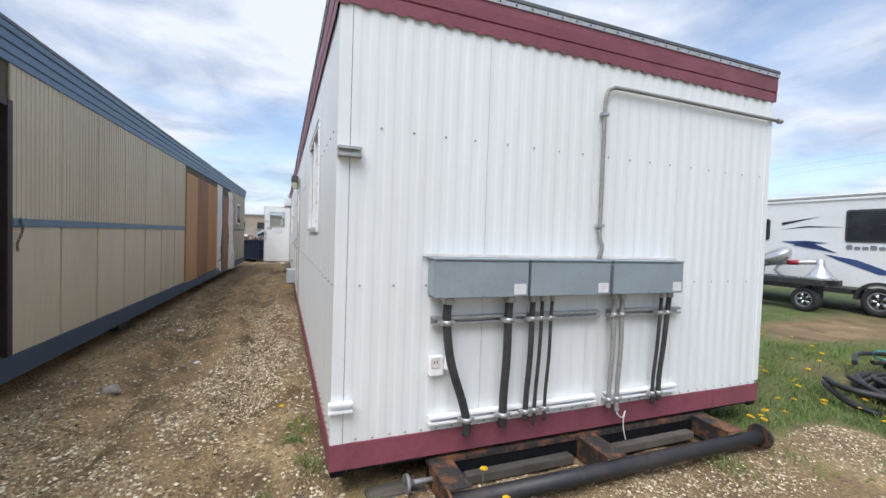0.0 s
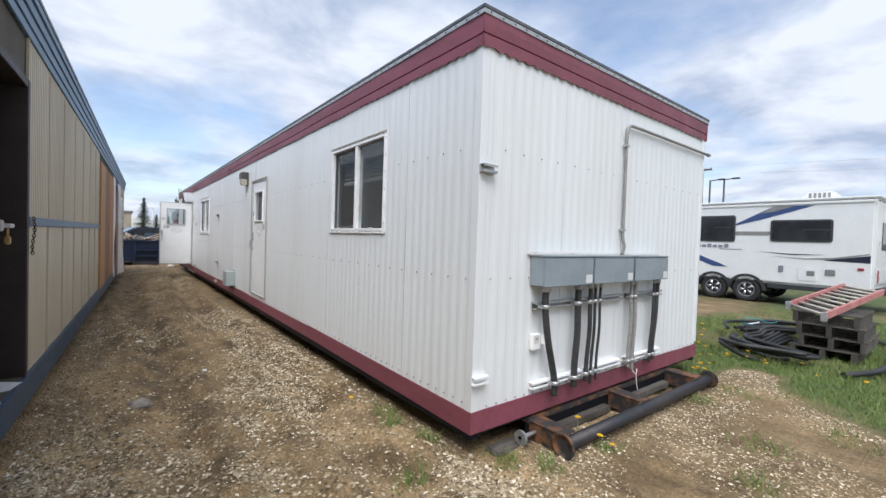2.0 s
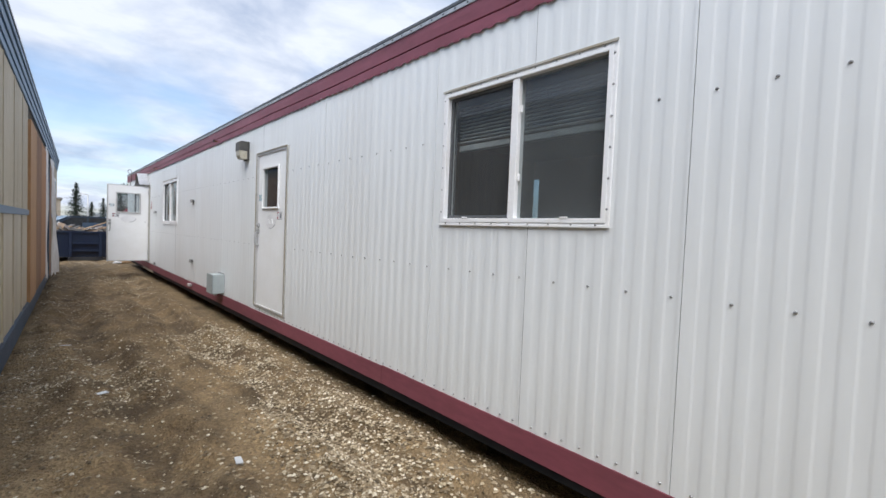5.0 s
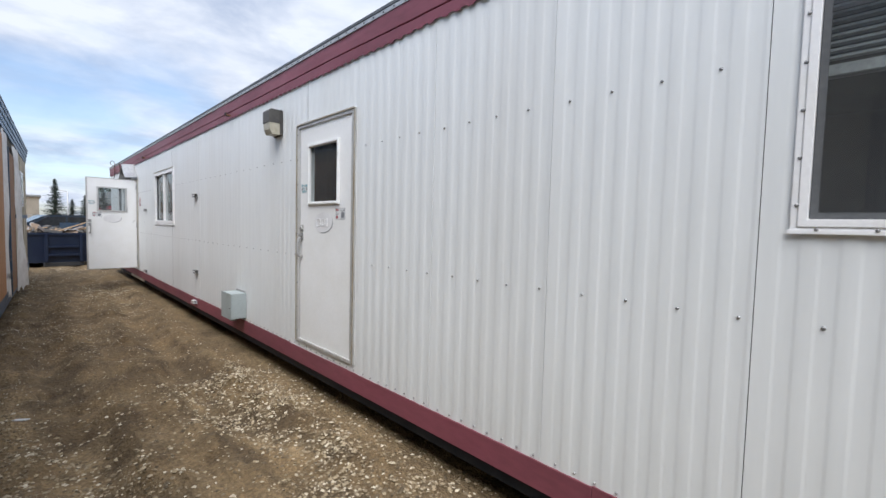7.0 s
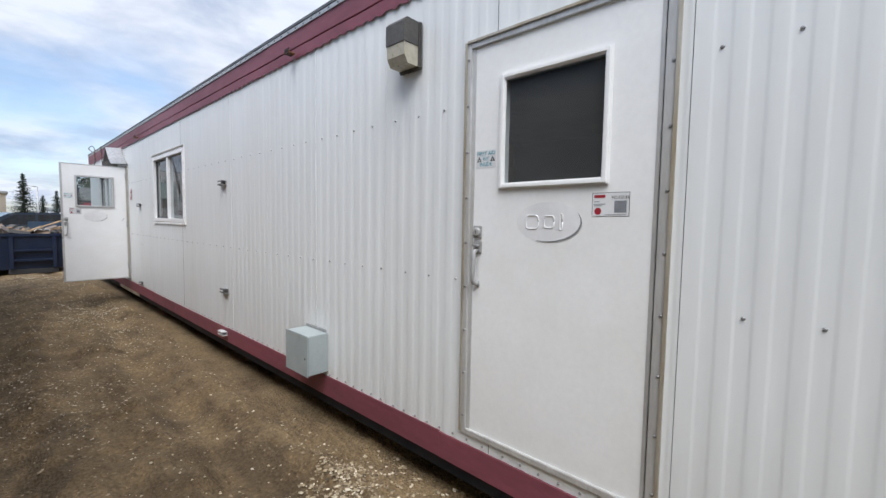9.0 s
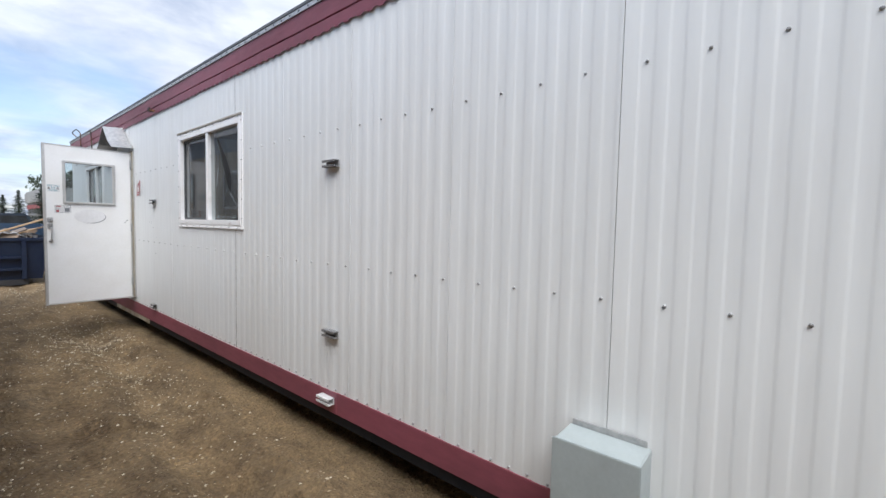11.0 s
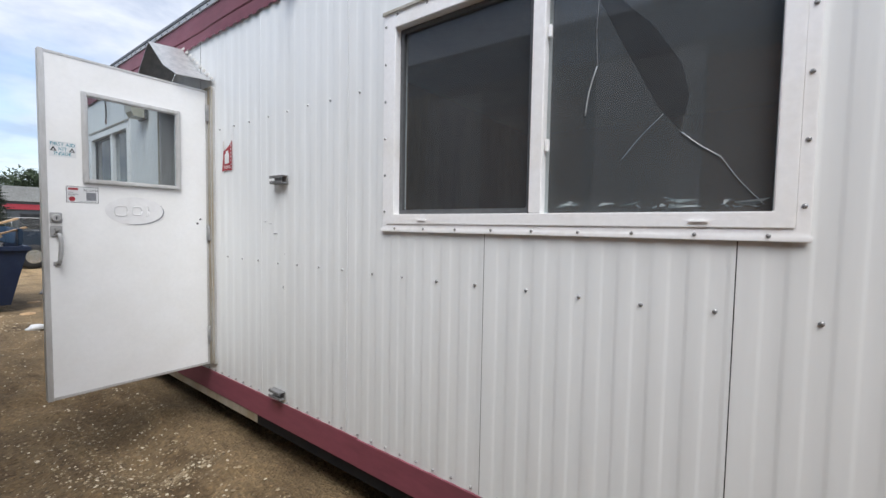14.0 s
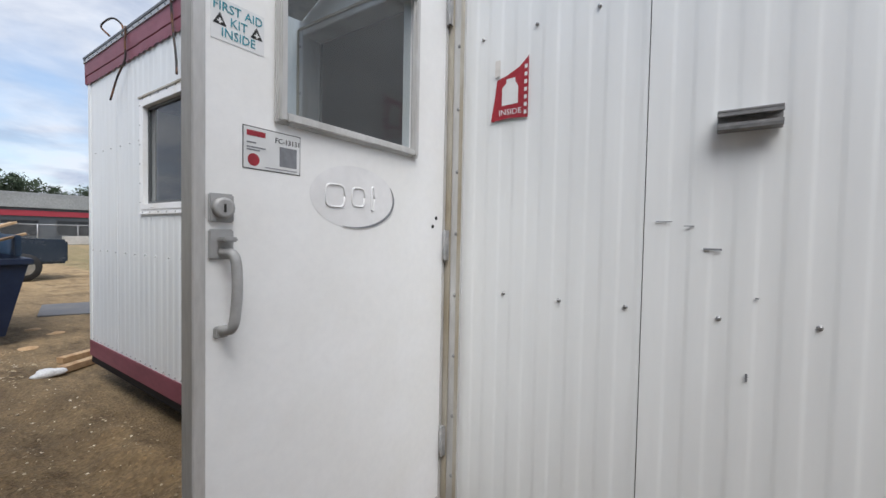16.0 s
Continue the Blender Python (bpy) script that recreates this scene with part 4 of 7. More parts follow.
# ---- doors of the office trailer ----
def trailer_door(m, open_door):
    """A steel door leaf in its own plane: u from the latch edge to the hinge edge, v up, w out of the outer face. m lays it in the world."""
    wide, high = 0.868, 1.965
    g0, g1, h0, h1 = 0.193, 0.672, 1.266, 1.758

    def lay(bm):
        bm.transform(m)
        return bm

    bm = frame_plate(bm_new(), (0, g0, g1, wide), (0, h0, h1, high), -0.042, 0.0, Matrix())
    leaf = part("door", lay(bm), DOORWHITE, office, "white steel door standing wide open" if open_door else "white steel door, shut")
    bm = bm_new()
    for a in ((-0.004, 0.022, -0.002, high + 0.002), (wide - 0.012, wide + 0.003, 0, high)):
        box(bm, a[0], a[1], a[2], a[3], -0.046, 0.003, 0.002)
    for z in (0.0, high - 0.016):
        box(bm, 0.0225, wide - 0.0125, z, z + 0.016, -0.045, 0.0025, 0.002)
    part("door_edge", lay(bm), ALU, leaf, "grey aluminium edge channel")
    bm = bm_new()
    for k, (d, t) in enumerate(((0.030, 0.012), (0.018, 0.020))):
        o = 0.02 - k * 0.006
        for a in ((g0 - o, g0 - o + d, h0 - o, h1 + o), (g1 + o - d, g1 + o, h0 - o, h1 + o)):
            box(bm, a[0], a[1], a[2], a[3], 0.0005, t, 0.003)
        for z in (h0 - o, h1 + o - d):
            box(bm, g0 - o + d, g1 + o - d, z, z + d, 0.0005, t, 0.003)
    part("glazing_bead", lay(bm), DOORWHITE if not open_door else ALU, leaf)
    bm = bm_new()
    vs = [bm.verts.new((u, v, -0.012)) for u, v in ((g0, h0), (g1, h0), (g1, h1), (g0, h1))]
    bm.faces.new(vs)
    pn = part("pane", lay(bm), GLASS, leaf)
    facing(pn, m.col[2].to_3d())
    # lock, handle
    bm = bm_new()
    box(bm, 0.026, 0.078, 1.012, 1.072, 0.0005, 0.008, 0.003)
    lathe(bm, [(0.022, 0.008), (0.022, 0.019), (0.016, 0.022)], (0.052, 1.042, 0), "z", 16)
    part("lock", lay(bm), SATIN, leaf, "brushed metal deadbolt lock")
    bm = bm_new()
    box(bm, 0.049, 0.0535, 1.033, 1.050, 0.0225, 0.0235)
    part("keyhole", lay(bm), INK, leaf)
    bm = bm_new()
    box(bm, 0.026, 0.078, 0.935, 0.998, 0.0005, 0.007, 0.003)
    box(bm, 0.040, 0.070, 0.972, 0.982, 0.010, 0.040, 0.003)
    sweep(bm, arc([(0.052, 0.950, 0.008), (0.060, 0.944, 0.040), (0.062, 0.90, 0.050), (0.060, 0.84, 0.050), (0.056, 0.795, 0.042), (0.052, 0.785, 0.002)], 5), 0.0105, 8)
    box(bm, 0.036, 0.068, 0.770, 0.795, 0.0005, 0.008, 0.003)
    part("door_handle", lay(bm), SATIN, leaf, "grey metal pull handle with thumb latch")
    # stickers
    qu = 0.172 if open_door else 0.70
    qv = 1.180 if open_door else 1.168
    bm = bm_new()
    box(bm, qu - 0.073, qu + 0.073, qv - 0.047, qv + 0.047, 0.0004, 0.0008)
    part("sticker_border", lay(bm), INK, leaf)
    bm = bm_new()
    box(bm, qu - 0.071, qu + 0.071, qv - 0.045, qv + 0.045, 0.0010, 0.0014)
    st = part("asset_sticker", lay(bm), PAPER, leaf, "white asset sticker with black print")
    bm = bm_new()
    box(bm, qu + 0.016, qu + 0.062, qv - 0.032, qv + 0.014, 0.0016, 0.0020)
    part("printed_square", lay(bm), GREYINK, leaf, "plain grey printed square")
    bm = bm_new()
    box(bm, qu - 0.064, qu - 0.020, qv + 0.026, qv + 0.038, 0.0016, 0.0020, m=None)
    part("red_print", lay(bm), REDINK, leaf)
    bm = bm_new()
    lathe(bm, [(0.014, 0.0016), (0.014, 0.0020)], (qu - 0.048, qv - 0.026, 0), "z", 18)
    part("red_print", lay(bm), REDINK, leaf)
    bm = bm_new()
    for i, (a, w) in enumerate(((0.012, 0.022), (0.002, 0.045), (-0.004, 0.03))):
        box(bm, qu - 0.064, qu - 0.064 + w, qv + a - 0.002, qv + a + 0.001, 0.0016, 0.0020)
    box(bm, qu - 0.020, qu + 0.062, qv - 0.0405, qv - 0.0385, 0.0016, 0.0020)
    part("small_print", lay(bm), GREYINK, leaf)
    words("sticker_number", "FC-13131", 0.017, m @ Matrix.Translation((qu + 0.038, qv + 0.026, 0.0018)), INK, leaf)
    fu, fv = 0.090, 1.430 if open_door else 1.398
    bm = bm_new()
    box(bm, fu - 0.058, fu + 0.058, fv - 0.043, fv + 0.043, 0.0004, 0.0010)
    part("first_aid_sticker", lay(bm), PAPER, leaf, "white and teal first aid kit sticker")
    for i, w in enumerate(("FIRST AID", "KIT", "INSIDE")):
        words("sticker_words", w, 0.0265, m @ Matrix.Translation((fu, fv + 0.026 - 0.026 * i, 0.0016)) @ Matrix.Diagonal((0.95, 1, 1, 1)), TEALINK, leaf)
    for s in (-1, 1):
        bm = bm_new()
        extruded(bm, [(fu + s * 0.040 - 0.014, fv - 0.012), (fu + s * 0.040 + 0.014, fv - 0.012), (fu + s * 0.040, fv + 0.013)], 0.0006, Matrix.Translation((0, 0, 0.0012)))
        part("warning_triangle", lay(bm), INK, leaf)
        bm = bm_new()
        box(bm, fu + s * 0.040 - 0.0055, fu + s * 0.040 + 0.0055, fv - 0.0062, fv - 0.0032, 0.0020, 0.0023)
        box(bm, fu + s * 0.040 - 0.0015, fu + s * 0.040 + 0.0015, fv - 0.0102, fv + 0.0008, 0.0024, 0.0026)
        part("white_cross", lay(bm), PAPER, leaf)
    # the pale oval that a peeled sign left
    ou, ov, ra, rb = 0.432, 1.095, 0.158, 0.088
    bm = bm_new()
    extruded(bm, [(ou + ra * math.cos(a), ov + rb * math.sin(a)) for a in (2 * math.pi * i / 40 for i in range(40))], 0.0003, Matrix.Translation((0, 0, 0.0003)))
    part("oval_decal", lay(bm), LEAFSHADE, leaf, "pale raised oval left by a worn decal")
    bm = bm_new()
    angs = [math.radians(d) for d in range(-110, 29, 6)]
    pts = [(ou + (ra - 0.002) * math.cos(a), ov + (rb - 0.002) * math.sin(a)) for a in angs]
    inn = [(ou + (ra - 0.011 + 0.007 * abs(i / 11 - 1) ** 2) * math.cos(a), ov + (rb - 0.008 + 0.005 * abs(i / 11 - 1) ** 2) * math.sin(a)) for i, a in enumerate(angs)]
    extruded(bm, pts + inn[::-1], 0.0012, Matrix.Translation((0, 0, 0.0018)))
    part("decal_rim", lay(bm), GREYINK, leaf)
    bm = bm_new()
    for du, dv, w, h in ((-0.055, 0.0, 0.032, 0.030), (0.028, 0.002, 0.024, 0.026), (0.085, 0.002, 0.006, 0.034)):
        loop = [(ou - 0.022 + du + w * math.copysign(abs(math.cos(a)) ** 0.5, math.cos(a)), ov + dv + h * math.copysign(abs(math.sin(a)) ** 0.5, math.sin(a)), 0.0012) for a in (2 * math.pi * k / 20 for k in range(21))]
        sweep(bm, loop, 0.0028, 6)
    part("embossed_shape", lay(bm), LEAFSHADE, leaf)
    for u, v in ((0.815, 1.055), (0.795, 1.025)) if open_door else ():
        part("screw_hole", lay(lathe(bm_new(), [(0.007, 0.0), (0.007, 0.0015)], (u, v, 0), "z", 10)), INK, leaf)
    return leaf


def door_frame(h):
    y0, y1, z0, z1 = h
    bm = bm_new()
    d = 0.044
    box(bm, X0 - 0.018, X0 + 0.09, y0, y0 + d, z0, z1, 0.003)
    box(bm, X0 - 0.018, X0 + 0.09, y1 - 0.032, y1, z0, z1, 0.003)
    box(bm, X0 - 0.0175, X0 + 0.09, y0 + d, y1 - 0.0325, z1 - 0.034, z1, 0.003)
    box(bm, X0 - 0.0175, X0 + 0.09, y0 + d, y1 - 0.0325, z0, z0 + 0.030, 0.003)
    fr = part("door_frame", bm, ALU, office, "grey aluminium door frame")
    bm = bm_new()
    for y in (y0 - 0.004, y1 - 0.010):
        box(bm, X0 - 0.026, X0 - 0.0185, y, y + 0.014, z0 + 0.01, z1, 0.002)
    box(bm, X0 - 0.026, X0 - 0.0185, y0 + 0.0105, y1 - 0.0105, z1 - 0.008, z1 + 0.006, 0.002)
    part("weather_strip", bm, DIRTYALU, fr, "stained weather strip")
    bm = bm_new()
    for y in (y0 + 0.018, y1 - 0.018):
        for i in range(9):
            lathe(bm, [(0.004, -0.004), (0.007, 0.0), (0.007, 0.003)], (X0 - 0.0195, y, z0 + 0.1 + 0.225 * i), "x", 7)
    part("frame_screws", bm, SCREW, fr, kind="stuff")


door_frame(D1)
trailer_door(Matrix(((0, 0, -1, X0 - 0.004), (-1, 0, 0, D1[1] - 0.034), (0, 1, 0, D1[2] + 0.0125), (0, 0, 0, 1))), False)
door_frame(D2)
trailer_door(Matrix(((1, 0, 0, -0.654), (0, 0, -1, 16.03), (0, 1, 0, D2[2] + 0.0), (0, 0, 0, 1))), True)
for z in (0.62, 1.35, 2.2):
    bm = bm_new()
    sweep(bm, [(X0 - 0.035, 16.018, z), (X0 - 0.035, 16.018, z + 0.11)], 0.009, 8)
    box(bm, X0 - 0.045, X0 - 0.018, 16.010, 16.014, z, z + 0.11)
    part("hinge", bm, GALV, office)
bm = bm_new()
box(bm, 0.2175, X0 - 0.0185, 16.004, 16.034, D2[2], D2[3], 0.003)
part("hinge_strip", bm, DIRTYALU, office, "stained hinge strip of the open door")
# peaked sheet-metal hood over the open door
bm = bm_new()
ridge, eave, yc, half, out_d = 2.80, 2.475, 16.45, 0.47, 0.24
for s in (-1, 1):
    prof = [(yc, ridge), (yc + s * half * 0.55, ridge - (ridge - eave) * 0.68), (yc + s * half, eave)]
    for (ya, za), (yb, zb) in zip(prof, prof[1:]):
        vs = [(X0 - 0.006, ya, za), (X0 - out_d, ya, za - 0.02), (X0 - out_d, yb, zb - 0.02), (X0 - 0.006, yb, zb)]
        a = [bm.verts.new(v) for v in vs]
        b = [bm.verts.new(Vector(v) + Vector((0, 0, 0.005))) for v in vs]
        bm.faces.new(a)
        bm.faces.new(b[::-1])
        for i in range(4):
            bm.faces.new((a[i], b[i], b[(i + 1) % 4], a[(i + 1) % 4]))
part("door_hood", bm, GALV, office, "peaked sheet metal hood over the open door")
bm = bm_new()
for s in (-1, 1):
    for t in np.linspace(0.05, 1, 9):
        y, z = yc + s * half * t, ridge - (ridge - eave) * t
        box(bm, X0 - 0.022, X0 - 0.012, y - 0.02, y + 0.02, z + 0.006, z + 0.028, 0.004)
part("hood_sealant", bm, WRAP, office, kind="stuff")
# ---- the tan and blue trailer ----

TURN_T = -math.degrees(math.atan2(0.0415, 1))
tan = thing("tan_trailer", "long tan ribbed steel trailer with blue trim, partly boarded up", "office trailer", (-2.13, 5.26, 0), TURN_T, world=False)
S0, S1 = -9.0, 14.0
TB, TW, TM0, TM1, TF, TTOP = 0.21, 0.41, 1.505, 1.572, 2.85, 3.14


def tan_side(u, w, z):
    return Vector((w, u, z))


TDOOR = (-1.58, -0.79, 0.42, 2.55)
twall = part("wall", slab([TDOOR], S0, S1, TB + 0.1, TTOP - 0.05, -0.006, -0.12, tan_side), TANDARK, tan, "trailer wall clad in tan ribbed steel")
stops = sorted([0.79 * k for k in range(-11, 6)] + [S0, TDOOR[0], TDOOR[1], 4.66])
stops = [s for s in stops if S0 <= s <= 4.67]
clean = []
for s in stops:
    if not clean or s - clean[-1] > 0.1:
        clean.append(s)
far = [10.36 + 0.79 * k for k in range(0, 5)] + [S1]
for a, b in list(zip(clean, clean[1:])) + list(zip(far, far[1:])):
    if a >= TDOOR[0] - 0.01 and b <= TDOOR[1] + 0.01:
        continue
    part("panel", sheet(a + 0.004, b - 0.004, TM1 + 0.002, TF + 0.02, [], tan_side, 0.066, 0.007), TAN, twall)
    part("panel", sheet(a + 0.004, b - 0.004, TW, TM0 - 0.002, [], tan_side, 0.79, 0.004), TAN, twall)
    for z0, z1 in ((TW + 0.001, TM0 - 0.003), (TM1 + 0.003, TF)):
        part("seam_strip", box(bm_new(), -0.004, 0.014, a - 0.006, a + 0.010, z0, z1, 0.002), TAN, twall)
bm = bm_new()
box(bm, -0.004, 0.012, S0, TDOOR[0] - 0.051, TM0 - 0.01, TM1 + 0.01, 0.003)
part("cover_strip", bm, TAN, tan)
for a, b in ((TDOOR[1] + 0.02, 4.66), (10.36, S1)):
    bm = bm_new()
    box(bm, -0.004, 0.022, a, b, TM0, TM1, 0.004)
    part("belt_rail", bm, BLUE, tan, "blue painted belt rail")
for k, (z0, z1, w) in enumerate(((TF, TF + 0.07, 0.020), (TF + 0.072, TF + 0.15, 0.030), (TF + 0.152, TF + 0.23, 0.042), (TF + 0.232, TTOP, 0.055))):
    bm = bm_new()
    box(bm, -0.004, w, S0, S1, z0, z1, 0.004)
    part("fascia", bm, BLUE, tan, "stepped blue metal fascia")
bm = bm_new()
box(bm, -3.0, 0.06, S0, S1, TTOP + 0.001, TTOP + 0.03)
part("roof", bm, ROOFGREY, tan)
bm = bm_new()
box(bm, -0.03, 0.026, S0, S1, TB, TW, 0.006)
part("skirt_rail", bm, NAVY, tan, "dark blue steel skirt rail")
bm = bm_new()
box(bm, -3.0, -0.121, S0, S0 + 0.1, TB + 0.1, TTOP)
box(bm, -3.0, -0.121, S1 - 0.1, S1, TB + 0.1, TTOP)
box(bm, -3.0, -2.9, S0 + 0.1, S1 - 0.1, TB + 0.1, TTOP)
part("wall", bm, TAN, tan)
bm = bm_new()
box(bm, -2.9, -0.121, S0 + 0.1, S1 - 0.1, TB + 0.1, TW - 0.002)
part("floor", bm, BROWNDARK, tan)
for u in (S0 + 1, -3.5, 2.0, 7.0, 12.5):
    bm = bm_new()
    box(bm, -0.55, -0.2, u, u + 0.4, -0.03, TB + 0.099)
    part("support_block", bm, GREYWOOD, tan)
# doorway with dark jambs
bm = bm_new()
for u in (TDOOR[0] - 0.05, TDOOR[1] - 0.045):
    box(bm, -0.125, 0.018, u, u + 0.07, TW + 0.002, TDOOR[3], 0.004)
box(bm, -0.125, 0.017, TDOOR[0] + 0.021, TDOOR[1] - 0.046, TDOOR[3] - 0.06, TDOOR[3], 0.004)
part("door_jamb", bm, BROWNDARK, tan, "dark brown door jamb")
bm = bm_new()
box(bm, 0.020, 0.060, -1.50, -1.40, 1.49, 1.515, 0.004)
box(bm, 0.020, 0.034, -1.56, -1.50, 1.47, 1.535, 0.004)
part("door_latch", bm, GALV, tan, "steel hasp with padlock")
bm = bm_new()
box(bm, 0.028, 0.052, -1.47, -1.43, 1.39, 1.44, 0.006)
sweep(bm, arc([(0.04, -1.465, 1.44), (0.04, -1.462, 1.475), (0.04, -1.45, 1.485), (0.04, -1.438, 1.475), (0.04, -1.435, 1.44)], 4), 0.004, 6)
part("padlock", bm, surf("brass", (0.42, 0.28, 0.10), rough=0.35, metal=0.8), tan, "small brass padlock")
bm = bm_new()
for i in range(13):
    c = Vector((0.030, -0.70 + 0.035 * math.sin(i * 0.45), 1.56 - 0.021 * i))
    side = Vector((0, 1, 0)) if i % 2 else Vector((1, 0, 0))
    ring_pts = [c + side * 0.008 * math.cos(t) + Vector((0, 0, 0.015 * math.sin(t))) for t in (2 * math.pi * k / 12 for k in range(13))]
    sweep(bm, ring_pts, 0.0034, 6)
part("chain", bm, RUST, tan, "short rusty chain")
# boards over an opening
for a, b, mt in ((4.66, 5.62, PLY1), (5.63, 6.72, PLY2), (6.73, 7.93, PLY3)):
    bm = bm_new()
    box(bm, -0.004, 0.035, a + 0.003, b - 0.003, 0.40 + 0.02 * (a > 5), 2.70, 0.003)
    part("plywood_board", bm, mt, tan, "tall plywood board")
bm = bm_new()
n = 16
rows = []
for i in range(n + 1):
    u = 7.94 + (8.68 - 7.94) * i / n
    rows.append([bm.verts.new((0.03 + 0.02 * noise.noise(Vector((u * 5, z * 1.5, 1))), u, z)) for z in np.linspace(0.30 + 0.06 * noise.noise(Vector((u * 6, 0, 0))), 2.80, 14)])
for a, b in zip(rows, rows[1:]):
    for k in range(13):
        bm.faces.new((a[k], b[k], b[k + 1], a[k + 1]))
part("house_wrap", bm, WRAP, tan, "loose white house wrap with dark print", smooth=True)
for u, z, w, h in ((8.1, 0.60, 0.12, 0.05), (8.3, 0.60, 0.10, 0.09), (8.2, 0.86, 0.25, 0.03), (8.3, 0.92, 0.06, 0.12), (8.5, 0.60, 0.08, 0.06)):
    bm = bm_new()
    box(bm, 0.056, 0.058, u, u + w, z, z + h)
    part("wrap_print", bm, INK, tan)
bm = bm_new()
box(bm, -0.004, 0.05, 8.70, 8.76, 0.30, 2.62, 0.003)
part("door_trim", bm, NAVY, tan)
bm = bm_new()
box(bm, -0.004, 0.045, 8.78, 9.72, 0.30, 2.56, 0.003)
part("plywood_board", bm, PLY2, tan, "brown plywood over a doorway")
bm = bm_new()
rows = []
for i in range(11):
    u = 9.73 + 0.62 * i / 10
    rows.append([bm.verts.new((0.05 + 0.05 * noise.noise(Vector((u * 4, z * 1.2, 6))) + 0.10 * (i / 10) * max(0, 1 - z / 2.5), u, z)) for z in np.linspace(0.24 + 0.08 * noise.noise(Vector((u * 5, 0, 3))), 2.76, 14)])
for a, b in zip(rows, rows[1:]):
    for k in range(13):
        bm.faces.new((a[k], b[k], b[k + 1], a[k + 1]))
part("house_wrap", bm, WRAP, tan, "torn white house wrap flapping from the wall", smooth=True)
bm = bm_new()
box(bm, 0.0, 0.03, 11.7, 12.5, 1.75, 2.5, 0.004)
tw = part("window", bm, VINYL, tan)
bm = bm_new()
box(bm, 0.031, 0.034, 11.76, 12.44, 1.81, 2.44)
part("pane", bm, DARKGLASS, tw)
# papers on the doorway's sill
for i, (u, x, a) in enumerate(((-1.30, -0.09, 12), (-1.12, -0.07, -20), (-1.2, -0.12, 40))):
    bm = bm_new()
    box(bm, -0.07, 0.07, -0.12, 0.12, 0, 0.004, 0, m=Matrix.Translation(tan.matrix_basis @ Vector((x, u, TW + 0.006 + 0.006 * i))) @ pose(0, 0, 0, 6 * i, 4, a))
    solid("paper_bag", bm, PLASTIC, "crumpled white plastic packaging on a door sill", "packaging")


# ---- things fixed to the office trailer ----
def channel(bm, p, d, out, up, long, wide=0.055, deep=0.042, t=0.006):
    """A short steel channel: web on the wall and two flanges standing out, with rolled lips."""
    p, d, out, up = Vector(p), Vector(d), Vector(out), Vector(up)
    rot = Matrix((d, out, up)).transposed().to_4x4()
    m = Matrix.Translation(p) @ rot
    box(bm, -long / 2, long / 2, 0, t, -wide / 2, wide / 2, 0, m)
    for s in (-1, 1):
        a, b = sorted((s * wide / 2, s * (wide / 2 - t)))
        box(bm, -long / 2, long / 2, t, deep, a, b, 0.0015, m)
        c, e = sorted((s * wide / 2 - s * t, s * (wide / 2 - t - 0.010)))
        box(bm, -long / 2, long / 2, deep - 0.005, deep, c, e, 0.001, m)
    return bm


for y, z, long in ((11.470, 1.908, 0.135), (11.466, 0.782, 0.135), (15.131, 1.737, 0.13), (15.155, 0.445, 0.12)):
    bm = channel(bm_new(), (X0 - 0.007, y, z), (0, 1, 0), (-1, 0, 0), (0, 0, 1), long, 0.048, 0.040)
    solid("wall_bracket", bm, BRACKET, "short grey steel channel bracket on a white wall", "bracket", "channel brackets")
for x, z in ((0.30, 1.985), (0.285, 0.575)):
    bm = channel(bm_new(), (x, Y0 - 0.007, z), (1, 0, 0), (0, -1, 0), (0, 0, 1), 0.13)
    solid("wall_bracket", bm, GALV if z > 1 else VINYL, "short steel channel bracket near the trailer corner", "bracket", "channel brackets")
bm = channel(bm_new(), (X0 - 0.013, 11.50, 0.325), (0, 1, 0), (-1, 0, 0), (0, 0, 1), 0.14, 0.045, 0.05)
solid("wall_bracket", bm, PLASTIC, "pale channel bracket with rag on the maroon band", "bracket", "channel brackets")
bm = bm_new()
box(bm, X0 - 0.085, X0 - 0.03, 14.97, 15.05, 2.795, 2.815, 0.003)
box(bm, X0 - 0.085, X0 - 0.076, 14.97, 15.05, 2.815, 2.84, 0.003)
solid("fascia_hook", bm, RUST, "small dark hook on the maroon fascia", "hook")
bm = bm_new()
box(bm, X0 - 0.085, X0 - 0.03, 9.9, 9.97, 2.80, 2.815, 0.003)
box(bm, X0 - 0.085, X0 - 0.076, 9.9, 9.97, 2.815, 2.84, 0.003)
solid("fascia_hook", bm, RUST, "small dark hook on the maroon fascia", "hook")


